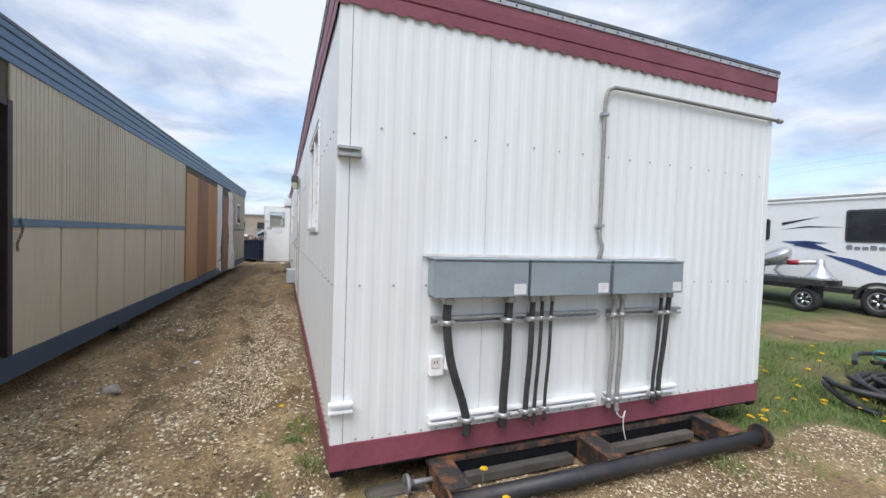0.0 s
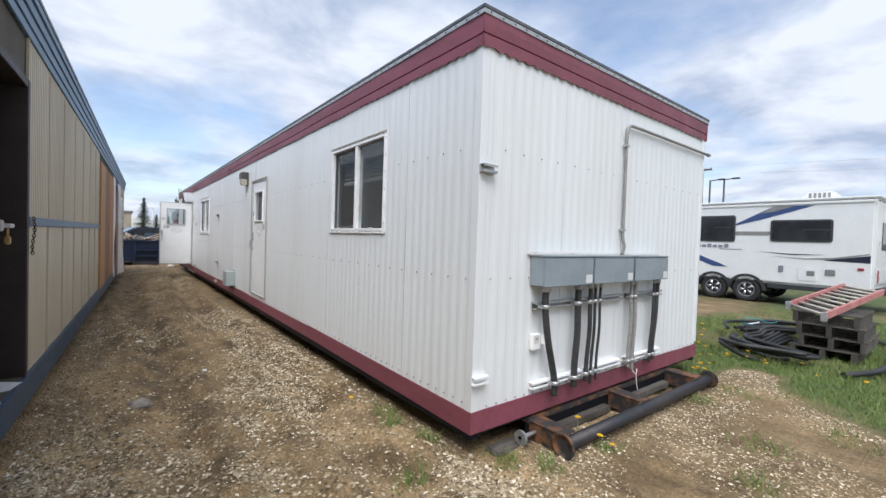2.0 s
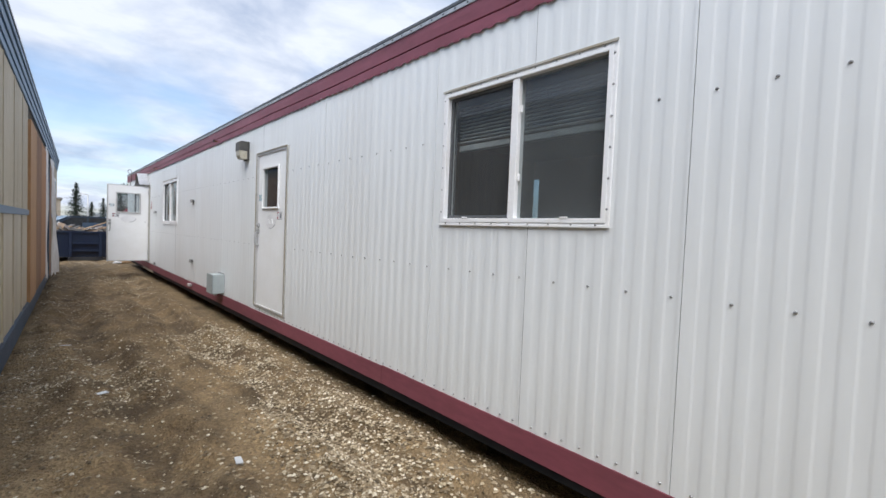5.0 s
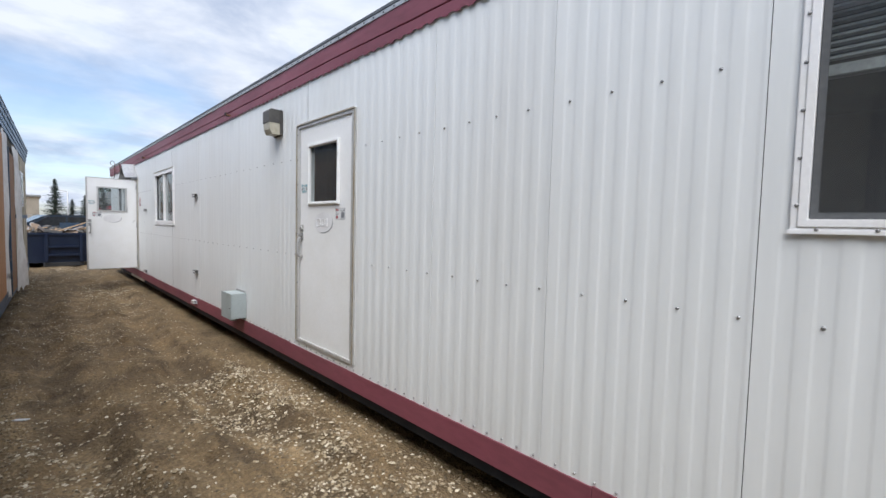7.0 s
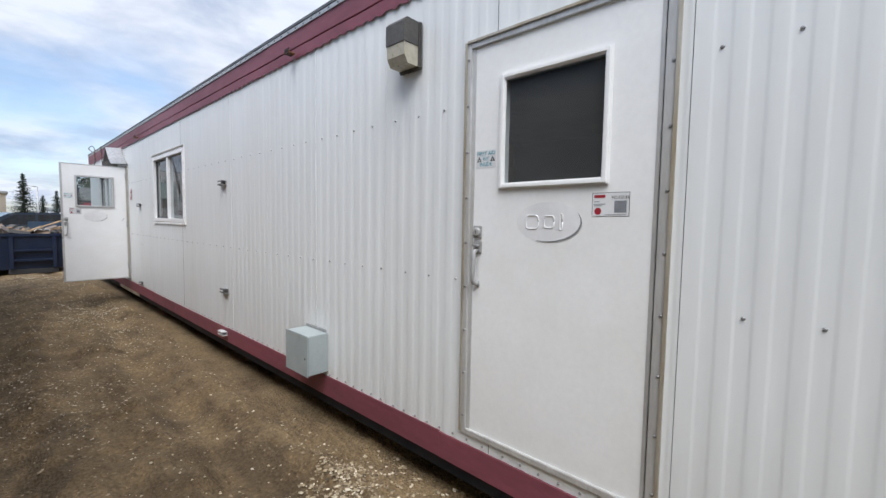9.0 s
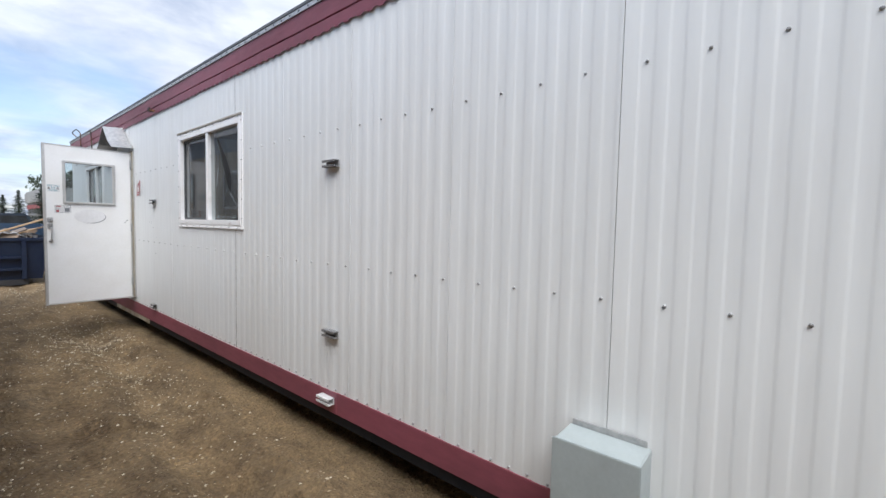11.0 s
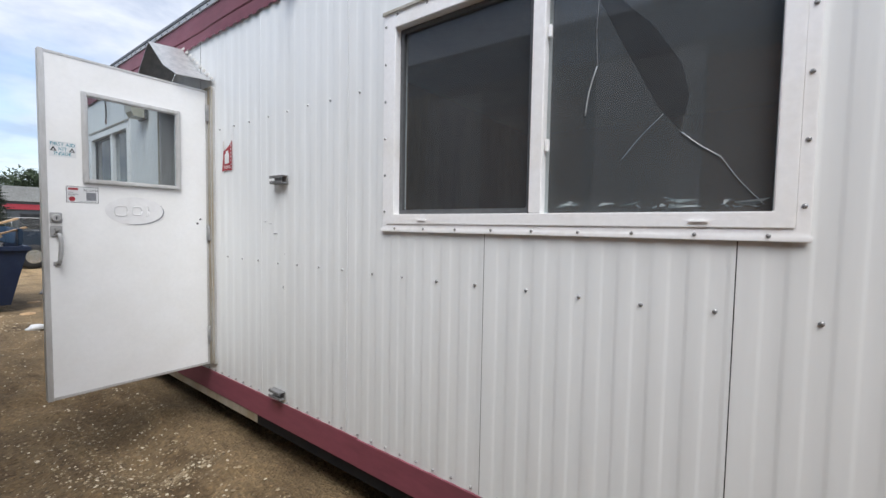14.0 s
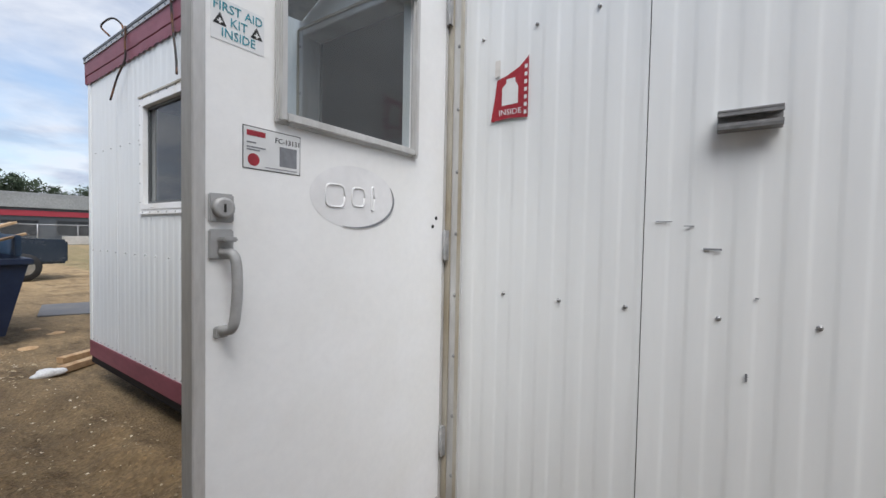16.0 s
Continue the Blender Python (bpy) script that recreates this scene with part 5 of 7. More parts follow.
def wall_lamp(y, z):
    k = 0.84
    lamp = thing("wall_lamp", "dark boxy wall pack lamp with a yellowed lens", "lamp", (X0 - 0.05, y, z - 0.15))
    bm = bm_new()
    box(bm, X0 - 0.03, X0 - 0.0055, y - 0.088, y + 0.088, z - 0.126, z + 0.126, 0.008)
    part("back_plate", bm, LAMPBODY, lamp)
    bm = bm_new()
    m = Matrix(((0, 0, 1, 0), (1, 0, 0, 0), (0, 1, 0, 0), (0, 0, 0, 1)))
    extruded(bm, [(X0 - 0.0305, z + 0.122), (X0 - 0.115, z + 0.122), (X0 - 0.135, z + 0.10), (X0 - 0.135, z - 0.005), (X0 - 0.0305, z - 0.005)], 0.18 * k, Matrix(((1, 0, 0, 0), (0, 0, 1, y - 0.09 * k), (0, 1, 0, 0), (0, 0, 0, 1))))
    part("housing", bm, LAMPBODY, lamp)
    bm = bm_new()
    extruded(bm, [(X0 - 0.0305, z - 0.006), (X0 - 0.131, z - 0.006), (X0 - 0.127, z - 0.072), (X0 - 0.105, z - 0.113), (X0 - 0.0305, z - 0.113)], 0.17 * k, Matrix(((1, 0, 0, 0), (0, 0, 1, y - 0.085 * k), (0, 1, 0, 0), (0, 0, 0, 1))))
    part("lens", bm, LAMPLENS, lamp, "yellowed ribbed plastic lens")


wall_lamp(8.615, 2.505)
wall_lamp(17.28, 2.505)

jb = thing("junction_box", "pale grey steel junction box low on the trailer wall", "junction box", (X0 - 0.08, 9.645, 0.40))
bm = bm_new()
box(bm, 0.072, X0 - 0.0065, 9.490, 9.800, 0.425, 0.712, 0.004)
part("body", bm, JBGREY, jb)
bm = bm_new()
box(bm, 0.064, 0.0715, 9.485, 9.805, 0.420, 0.718, 0.003)
part("lid", bm, JBGREY, jb)
bm = bm_new()
lathe(bm, [(0.007, -0.002), (0.007, 0.003)], (0.063, 9.520, 0.55), "x", 10)
part("lid_screw", bm, INK, jb)
bm = bm_new()
box(bm, X0 - 0.015, X0 - 0.0065, 9.505, 9.790, 0.7125, 0.735, 0.002)
part("flange", bm, GALV, jb)
bm = bm_new()
sweep(bm, [(0.15, 9.655, 0.425), (0.15, 9.655, 0.375)], 0.028, 10)
part("conduit_hub", bm, GALV, jb)
# fire extinguisher sign, top corner curled away
sg = thing("extinguisher_sign", "torn red fire extinguisher sign with white print", "sign", (X0 - 0.01, 15.81, 1.83))
bm = bm_new()
m = Matrix(((0, 0, -1, X0 - 0.0075), (-1.09, 0, 0, 15.854), (0, 1.03, 0, 1.834), (0, 0, 0, 1)))
extruded(bm, [(0.0, 0.0), (0.06, 0.006), (0.125, 0.0), (0.125, 0.195), (0.095, 0.165), (0.055, 0.145), (0.020, 0.135), (0.012, 0.07)], 0.001, m)
part("sheet", bm, REDINK, sg)
bm = bm_new()
extruded(bm, [(0.038, 0.048), (0.092, 0.050), (0.092, 0.105), (0.082, 0.122), (0.082, 0.134), (0.052, 0.132), (0.052, 0.120), (0.038, 0.105)], 0.0006, m @ Matrix.Translation((0, 0, 0.0014)))
part("extinguisher_shape", bm, PAPER, sg)
words("sign_word", "INSIDE", 0.026, m @ Matrix.Translation((0.066, 0.025, 0.0016)), PAPER, sg)
bm = bm_new()
for i in range(7):
    box(bm, 0.112, 0.121, 0.012 + i * 0.024, 0.024 + i * 0.024, 0.0014, 0.0018)
bm.transform(m)
part("stripe_border", bm, PAPER, sg)
bm = bm_new()
extruded(bm, [(0.012, 0.145), (0.03, 0.15), (0.03, 0.20), (0.012, 0.20)], 0.001, m)
part("glue_patch", bm, WRAP, sg)
# dents and scrapes by the bracket
bm = bm_new()
for y, z, a, b in ((15.196, 1.418, 0.020, 0.0025), (15.10, 1.30, 0.004, 0.002), (15.115, 1.10, 0.0025, 0.010), (15.31, 1.49, 0.02, 0.001), (15.25, 1.478, 0.012, 0.001)):
    box(bm, X0 - 0.0075, X0 - 0.0055, y - a, y + a, z - b, z + b)
part("wall_scrape", bm, GREYINK, office, kind="stuff")
# metal strap hanging from the roof, another loop
for pts in ([(-0.042, 19.10, 3.03), (-0.04, 19.12, 2.90), (-0.035, 19.14, 2.78), (-0.05, 19.26, 2.66), (-0.06, 19.38, 2.50)], [(-0.05, 19.42, 3.03), (-0.10, 19.45, 3.10), (-0.06, 19.34, 3.15), (-0.03, 19.22, 3.08), (-0.035, 19.18, 2.98)], [(-0.042, 18.30, 3.03), (-0.035, 18.28, 2.80), (-0.04, 18.22, 2.6), (-0.06, 18.16, 2.46)]):
    bm = sweep(bm_new(), arc([(X0 + x, y, z) for x, y, z in pts], 5), 0.008, 5)
    solid("strap", bm, RUST, "perforated metal strap dangling from the roof edge", "strap")

# ---- the electrics on the end wall ----
XB = [(0.775, 1.392), (1.412, 2.036), (2.066, 2.715)]
for i, (a, b) in enumerate(XB):
    eb = thing("electrical_enclosure", "grey steel electrical enclosure on the end wall", "electrical box", ((a + b) / 2, 2.22, 1.185), group="electrical enclosures")
    bm = bm_new()
    box(bm, a + 0.006, b - 0.006, 2.137, Y0 - 0.0065, 1.19, 1.405, 0.004)
    part("body", bm, BOXGREY, eb)
    bm = bm_new()
    box(bm, a, b, 2.127, 2.1365, 1.186, 1.402, 0.003)
    part("cover", bm, BOXGREY, eb)
    bm = bm_new()
    box(bm, a - 0.003, b + 0.003, 2.120, Y0 - 0.0065, 1.4055, 1.417, 0.003)
    part("rain_lip", bm, BOXGREY, eb)
    bm = bm_new()
    box(bm, b - 0.10, b - 0.015, 2.1255, 2.1268, 1.20, 1.265)
    part("label_plate", bm, PAPER, eb, "blank pale label")
    bm = bm_new()
    for x in (a + 0.03, (a + b) / 2, b - 0.03):
        lathe(bm, [(0.005, -0.004), (0.006, 0.0)], (x, 2.127, 1.196), "y", 8)
    part("cover_screws", bm, SCREW, eb, kind="stuff")
bm = bm_new()
box(bm, 0.74, 2.80, Y0 - 0.018, Y0 - 0.006, 1.4175, 1.435, 0.002)
solid("backing_board", bm, WRAP, "pale sealant ledge above the electrical enclosures", "ledge")

STRUTS = [(0.805, 1.45), (1.47, 2.05), (2.135, 2.83)]
for z, sag in ((1.035, 0.0), (0.435, 0.0)):
    for a, b in STRUTS:
        bm = channel(bm_new(), ((a + b) / 2, Y0 - 0.006, z), (1, 0, 0), (0, -1, 0), (0, 0, 1), b - a, 0.05, 0.045)
        solid("strut_channel", bm, GALV if z > 1 else VINYL, "steel strut channel that holds the cables" if z > 1 else "white painted strut channel that holds the cables", "strut", "strut channels")
CABLES = [((0.888, 0.884, 0.913, 1.0, 1.034), 0.026, CABLE), ((1.304, 1.299, 1.292, 1.285, 1.285), 0.026, CABLE), ((1.478, 1.474, 1.464, 1.454, 1.449), 0.018, CABLE), ((1.551, 1.546, 1.532, 1.522, 1.517), 0.012, CABLE), ((1.628, 1.619, 1.609, 1.599, 1.597), 0.011, CABLE), ((2.15, 2.146, 2.141, 2.136, 2.133), 0.017, CONDUITGREY), ((2.218, 2.218, 2.213, 2.208, 2.208), 0.017, CONDUITGREY), ((2.595, 2.586, 2.561, 2.547, 2.545), 0.013, CABLE), ((2.673, 2.658, 2.624, 2.605, 2.605), 0.018, CABLE)]
for i, (xs, r, mt) in enumerate(CABLES):
    cb = thing("power_cable", "thick cable hanging from an electrical enclosure" if mt is CABLE else "grey conduit hanging from an electrical enclosure", "cable", (xs[-1], Y0 - 0.07, 0.33), group="power cables")
    yy = Y0 - 0.075
    bm = bm_new()
    sweep(bm, arc([(xs[0], yy, 1.185), (xs[1], yy, 1.03), (xs[2], yy - 0.01, 0.80), (xs[3], yy, 0.55), (xs[4], yy, 0.42), (xs[4], yy, 0.335 + 0.02 * (i % 3))], 6), r, 10)
    part("sheath", bm, mt, cb)
    bm = bm_new()
    lathe(bm, [(r * 1.25, 0), (r * 1.45, 0.005), (r * 1.45, 0.03), (r * 1.2, 0.045)], (xs[0], yy, 1.142), "z", 10)
    part("gland", bm, GALV, cb)
    for x, z in ((xs[1], 1.03), (xs[4], 0.43)):
        bm = bm_new()
        lathe(bm, [(r * 1.12, -0.016), (r * 1.22, -0.016), (r * 1.22, 0.016), (r * 1.12, 0.016)], (x, yy, z), "z", 10)
        box(bm, x - r * 1.1 - 0.022, x - r * 1.1 + 0.002, yy - 0.008, yy + 0.03, z - 0.012, z + 0.012, 0.002)
        box(bm, x + r * 1.1 - 0.002, x + r * 1.1 + 0.022, yy - 0.008, yy + 0.03, z - 0.012, z + 0.012, 0.002)
        part("clamp", bm, GALV, cb)
cd = thing("conduit", "grey metal conduit bent across the end wall", "conduit", (2.04, Y0 - 0.03, 1.42))
bm = bm_new()
yy = Y0 - 0.030
sweep(bm, arc([(2.035, yy, 1.42), (2.045, yy - 0.01, 1.50), (2.03, yy, 1.58), (2.03, yy, 1.75), (2.03, yy, 2.2), (2.03, yy, 2.48), (2.045, yy, 2.57), (2.09, yy, 2.608), (2.17, yy, 2.618), (2.6, yy, 2.62), (3.2, yy, 2.62), (3.90, yy, 2.62)], 5), 0.014, 9)
part("pipe", bm, CONDUITGREY, cd)
bm = bm_new()
lathe(bm, [(0.020, 0), (0.022, 0.005), (0.022, 0.045), (0.016, 0.05)], (3.885, yy, 2.62), "x", 10)
part("end_cap", bm, GALV, cd)
for x, z in ((2.03, 1.65), (2.03, 2.42)):
    bm = bm_new()
    box(bm, x - 0.03, x + 0.03, yy - 0.017, yy + 0.022, z - 0.012, z + 0.012, 0.004)
    part("strap_clamp", bm, GALV, cd)
ol = thing("power_outlet", "white weatherproof outlet with its cover ajar", "outlet", (0.84, Y0 - 0.03, 0.70))
bm = bm_new()
box(bm, 0.795, 0.885, Y0 - 0.045, Y0 - 0.0065, 0.705, 0.825, 0.006)
part("body", bm, VINYL, ol)
bm = bm_new()
box(bm, 0.808, 0.862, Y0 - 0.049, Y0 - 0.0455, 0.755, 0.818, 0.004)
part("socket", bm, WRAP, ol)
bm = bm_new()
box(bm, 0.0, 0.06, -0.004, 0.004, 0.745, 0.82, 0.003, Matrix.Translation((0.886, Y0 - 0.046, 0)) @ pose(0, 0, 0, 0, 0, -50))
part("cover", bm, VINYL, ol)
bm = bm_new()
for x in (0.822, 0.84):
    box(bm, x, x + 0.004, Y0 - 0.0505, Y0 - 0.0492, 0.782, 0.80)
part("slot", bm, INK, ol)
bm = bm_new()
sweep(bm, arc([(2.235, 2.20, 0.35), (2.20, 2.18, 0.33), (2.24, 2.17, 0.30), (2.275, 2.18, 0.34), (2.25, 2.17, 0.27), (2.255, 2.165, 0.20), (2.27, 2.16, 0.14)], 5), 0.004, 5)
solid("string", bm, PLASTIC, "white plastic string dangling from a conduit", "string")

# ---- the trailer's hitch frame at the end wall ----
hf = thing("hitch_frame", "rusty black steel hitch frame with a round cross pipe", "trailer hitch", (2.0, 2.1, 0))
bm = bm_new()
sweep(bm, [(0.84, 1.95, 0.10), (2.0, 1.95, 0.10), (3.37, 1.95, 0.10)], 0.050, 20)
part("cross_pipe", bm, PIPEBLACK, hf, "worn black round pipe")
for x in (0.83, 3.38):
    bm = bm_new()
    s = -1 if x < 2 else 1
    prof = [(0.086, 0), (0.092, s * 0.004), (0.092, s * 0.018), (0.072, s * 0.018), (0.070, s * 0.006), (0.03, s * 0.004)]
    lathe(bm, prof, (x, 1.95, 0.10), "x", 22)
    part("pipe_flange", bm, RUST, hf, "rusty ring at the pipe end")
for x in (0.895, 2.0, 3.13):
    bm = bm_new()
    box(bm, x - 0.075, x + 0.075, 1.955, Y0 - 0.012, 0.160, 0.172, 0.003)
    box(bm, x - 0.07, x - 0.055, 1.98, Y0 - 0.012, 0.03, 0.1595)
    part("rusty_plate", bm, RUST, hf, "rusty flat steel plate")
bm = bm_new()
box(bm, 0.82, 3.2, Y0 - 0.011, Y0 + 0.05, 0.140, 0.178, 0.003)
part("back_angle", bm, RUST, hf)
bm = bm_new()
box(bm, 0.82, 3.2, Y0 + 0.0, Y0 + 0.02, 0.03, 0.139)
part("back_web", bm, BLACKRAIL, hf)
for a, b in ((1.05, 1.85), (2.15, 3.0)):
    bm = bm_new()
    box(bm, a, b, 2.19, 2.26, 0.02, 0.075, 0.004)
    part("wood_packer", bm, GREYWOOD, hf, "old grey timber in the frame")
bm = bm_new()
lathe(bm, [(0.055, 0), (0.055, 0.02), (0.02, 0.025), (0.02, 0.05)], (0.66, 2.20, 0.10), "x", 16)
sweep(bm, [(0.66, 2.20, 0.10), (0.85, 2.20, 0.10)], 0.016, 8)
part("winch_end", bm, BRACKET, hf, "grey bolted disc")
bm = bm_new()
box(bm, 0.45, 0.80, 2.20, 2.34, 0.0, 0.045, 0.01)
solid("timber_block", bm, GREYWOOD, "weathered timber block under the trailer corner", "timber")

# ---- yard: stone, flowers, litter ----
def rock(at, size, seed):
    bm = bm_new()
    bmesh.ops.create_icosphere(bm, subdivisions=3, radius=1.0)
    for v in bm.verts:
        n = noise.noise(v.co * 1.3 + Vector((seed, 0, 0))) * 0.35 + noise.noise(v.co * 3 + Vector((seed, 5, 0))) * 0.12
        v.co = Vector((v.co.x * size[0], v.co.y * size[1], v.co.z * size[2])) * (1 + n) + Vector(at)
    return bm


solid("stone", rock((-1.475, 4.53, 0.03), (0.085, 0.062, 0.045), 3), ROCK, "fist-sized grey fieldstone lying on the gravel", "stone", smooth=True)


def dandelion(name="dandelion"):
    d = thing(name, "yellow dandelion in bloom", "flower", world=False, group="dandelions")
    bm = bm_new()
    sweep(bm, arc([(0, 0, -0.02), (0.006, 0.003, 0.06), (0.012, 0.004, 0.115)], 4), 0.0028, 5)
    part("stem", bm, STEM, d)
    bm = bm_new()
    for ringr, count, tilt in ((0.022, 14, 0.004), (0.014, 10, 0.009), (0.006, 6, 0.012)):
        for k in range(count):
            a = 2 * math.pi * k / count + ringr * 40
            c, s = math.cos(a), math.sin(a)
            p = [(0.004 * c, 0.004 * s, 0), (ringr * c - 0.004 * s, ringr * s + 0.004 * c, tilt), (ringr * 1.08 * c, ringr * 1.08 * s, tilt - 0.001), (ringr * c + 0.004 * s, ringr * s - 0.004 * c, tilt)]
            bm.faces.new([bm.verts.new(Vector(q) + Vector((0.012, 0.004, 0.114))) for q in p])
    lathe(bm, [(0.004, 0.108), (0.010, 0.114), (0.008, 0.120)], (0.012, 0.004, 0), "z", 8)
    part("flower_head", bm, YELLOW, d)
    return d


first = dandelion()
first.matrix_basis = pose(1.05, 1.99, 0.115, 0, 0, 20)
spots = [(1.115, 1.87, 0.015, 1.0), (1.18, 1.80, -0.02, 0.8), (0.0, 3.55, 0.0, 0.9), (0.10, 3.30, -0.01, 0.7)]
rng = random.Random(5)
while len(spots) < 110:
    x, y = (rng.uniform(3.6, 8.0), rng.uniform(-2.5, 4.5)) if len(spots) < 64 else (rng.uniform(3.6, 5.4), rng.uniform(1.7, 3.8))
    if greenness(x, y) > 0.35 and (rng.random() < 0.9 - 0.12 * abs(x - 4.6)):
        spots.append((x, y, dirt_height(x, y) - 0.01, rng.uniform(0.8, 1.25)))
for x, y, z, k in spots:
    c = copy_thing(first, pose(x, y, z, rng.uniform(-9, 9), rng.uniform(-9, 9), rng.uniform(0, 360)))
    c.scale = (k, k, k)


def chips(count, place, sizes, rnd):
    """Loose angular stones as one mesh."""
    base = [(1, 0, 0), (-0.9, 0.2, 0), (0.1, 0.8, 0.1), (-0.1, -0.85, 0), (0.1, 0.1, 0.62), (0, 0, -0.5)]
    tri = [(0, 2, 4), (2, 1, 4), (1, 3, 4), (3, 0, 4), (2, 0, 5), (1, 2, 5), (3, 1, 5), (0, 3, 5)]
    V, F = [], []
    while len(V) < count * 6:
        p = place(rnd)
        if p is None:
            continue
        x, y = p
        s = sizes(rnd)
        a, q, h = rnd.uniform(0, 6.28), rnd.uniform(0.6, 1.0), rnd.uniform(0.5, 1.0)
        c, d, z = math.cos(a), math.sin(a), dirt_height(x, y) + s * 0.16
        k = len(V)
        for bx, by, bz in base:
            bx, by = bx * rnd.uniform(0.75, 1.2), by * q * rnd.uniform(0.75, 1.2)
            V.append((x + s * (bx * c - by * d), y + s * (bx * d + by * c), z + s * bz * h))
        F += [(k + f[0], k + f[1], k + f[2]) for f in tri]
    return V, F


def alley(rnd):
    x, y = rnd.uniform(-2.15, 0.35), 0.4 + 8.6 * rnd.random() ** 1.3
    drift = noise.noise(Vector((x * 1.1, y * 0.45, 11))) + 0.5 * noise.noise(Vector((x * 3.1, y * 2.2, 4))) + 0.22 * math.exp(-((x + 0.15) / 0.5) ** 2) + 0.1 * math.exp(-((y - 2.5) / 2) ** 2) - 0.2 * math.exp(-((x + 1.85) / 0.25) ** 2)
    worn = 1 - 0.72 * max(0.0, min(1.0, (y - 3.6) / 2.6)) * max(0.25, min(1.0, (0.15 - x) / 0.9))
    return (x, y) if rnd.random() < worn * (0.13 + 1.5 * max(0, drift - 0.04)) else None


def alley_far(rnd):
    x, y = rnd.uniform(-1.9, 0.25), rnd.uniform(8.0, 22.0)
    drift = noise.noise(Vector((x * 1.1, y * 0.4, 21)))
    return (x, y) if rnd.random() < 0.10 + 0.8 * max(0, drift) and not (x > 0.1) else None


def spill(rnd):
    u = rnd.random()
    return rnd.gauss(SPILL[0] + u * SPILL[2], 0.035), rnd.gauss(SPILL[1] + u * SPILL[3], 0.03)


SPILL = (-0.25, 15.58, 0.26, -0.08)


def front_yard(rnd):
    x, y = rnd.uniform(-0.3, 5.2), rnd.uniform(0.3, 2.2)
    return (x, y) if greenness(x, y) < 0.3 and rnd.random() < 0.35 + noise.noise(Vector((x * 1.3, y * 1.3, 3))) else None


rnd = random.Random(11)
for place, count, lo, hi in ((alley, 80000, 0.0045, 0.022), (alley_far, 17000, 0.004, 0.016), (spill, 350, 0.005, 0.017), (front_yard, 24000, 0.004, 0.016)):
    V, F = chips(count, place, lambda r: lo + (hi - lo) * r.random() ** 2.2, rnd)
    fast_mesh("gravel", V, F, GRAVEL, "loose pale gravel chips strewn on the dirt", "stuff", "gravel")


def blades(count, place, tall, rnd):
    V, F = [], []
    while len(F) < count * 2:
        p = place(rnd)
        if p is None:
            continue
        x, y = p
        z, h, a, w = dirt_height(x, y) - 0.005, tall(rnd), rnd.uniform(0, 6.28), rnd.uniform(0.0018, 0.0042)
        lean, b = h * rnd.uniform(0.25, 1.1), rnd.uniform(0, 6.28)
        cx, cy, dx, dy = math.cos(a) * w, math.sin(a) * w, math.cos(b) * lean, math.sin(b) * lean
        k = len(V)
        V += [(x - cx, y - cy, z), (x + cx, y + cy, z), (x + cx * 0.7 + dx * 0.45, y + cy * 0.7 + dy * 0.45, z + h * 0.62), (x - cx * 0.7 + dx * 0.45, y - cy * 0.7 + dy * 0.45, z + h * 0.62), (x + dx, y + dy, z + h)]
        F += [(k, k + 1, k + 2, k + 3), (k + 3, k + 2, k + 4)]
    return V, F


def lawn(rnd):
    x, y = rnd.uniform(3.5, 11.5), rnd.uniform(-3.0, 6.0)
    if x > 9 and rnd.random() < 0.5:
        return None
    return (x, y) if rnd.random() < greenness(x, y) ** 1.5 else None


def tufts(rnd):
    cx, cy, r = rnd.choice(TUFTS)
    return rnd.gauss(cx, r), rnd.gauss(cy, r)


TUFTS = [(0.17, 2.62, 0.05), (0.12, 3.2, 0.06), (0.05, 2.95, 0.05), (0.45, 2.12, 0.05), (0.62, 1.92, 0.05), (1.2, 1.84, 0.05), (-0.15, 2.35, 0.06), (2.9, 1.85, 0.07), (3.5, 1.7, 0.12), (3.7, 2.2, 0.12), (2.3, 1.2, 0.10), (3.0, 0.8, 0.15), (1.6, 1.05, 0.08)]
V, F = blades(120000, lawn, lambda r: 0.02 + 0.075 * r.random() ** 2, rnd)
fast_mesh("grass", V, F, BLADES, "rough green grass growing beside the trailers", "stuff", "grass")
V, F = blades(1500, tufts, lambda r: 0.02 + 0.075 * r.random(), rnd)
fast_mesh("grass_tufts", V, F, BLADES, "sparse weeds along the trailer base", "stuff", "grass")

# ---- the travel trailer across the grass ----
rv = thing("travel_trailer", "white travel trailer with blue and grey stripes and dark windows", "travel trailer", (12.74, 1.69, 0), 88, world=False)
RL, RW, RB, RT = 8.4, 2.45, 0.58, 2.86
bm = bm_new()
box(bm, 0, RL, -RW, 0, RB, RT, 0.07)
part("body", bm, RVWHITE, rv)
bm = bm_new()
box(bm, -0.03, RL + 0.03, -RW - 0.02, 0.02, RT + 0.001, RT + 0.07, 0.03)
part("roof", bm, RVWHITE, rv)
bm = bm_new()
box(bm, 0.0, RL, 0.001, 0.03, RT - 0.09, RT - 0.03, 0.008)
part("awning_rail", bm, RVWHITE, rv)
bm = bm_new()
for a, b in ((0.25, 2.12), (3.98, RL - 0.2)):
    box(bm, a, b, -RW + 0.03, -0.02, RB - 0.12, RB - 0.001, 0.01)
box(bm, 2.12, 3.98, -RW + 0.03, -0.25, RB - 0.12, RB - 0.001, 0.01)
part("skirt", bm, RVBLACK, rv, "black lower skirt")


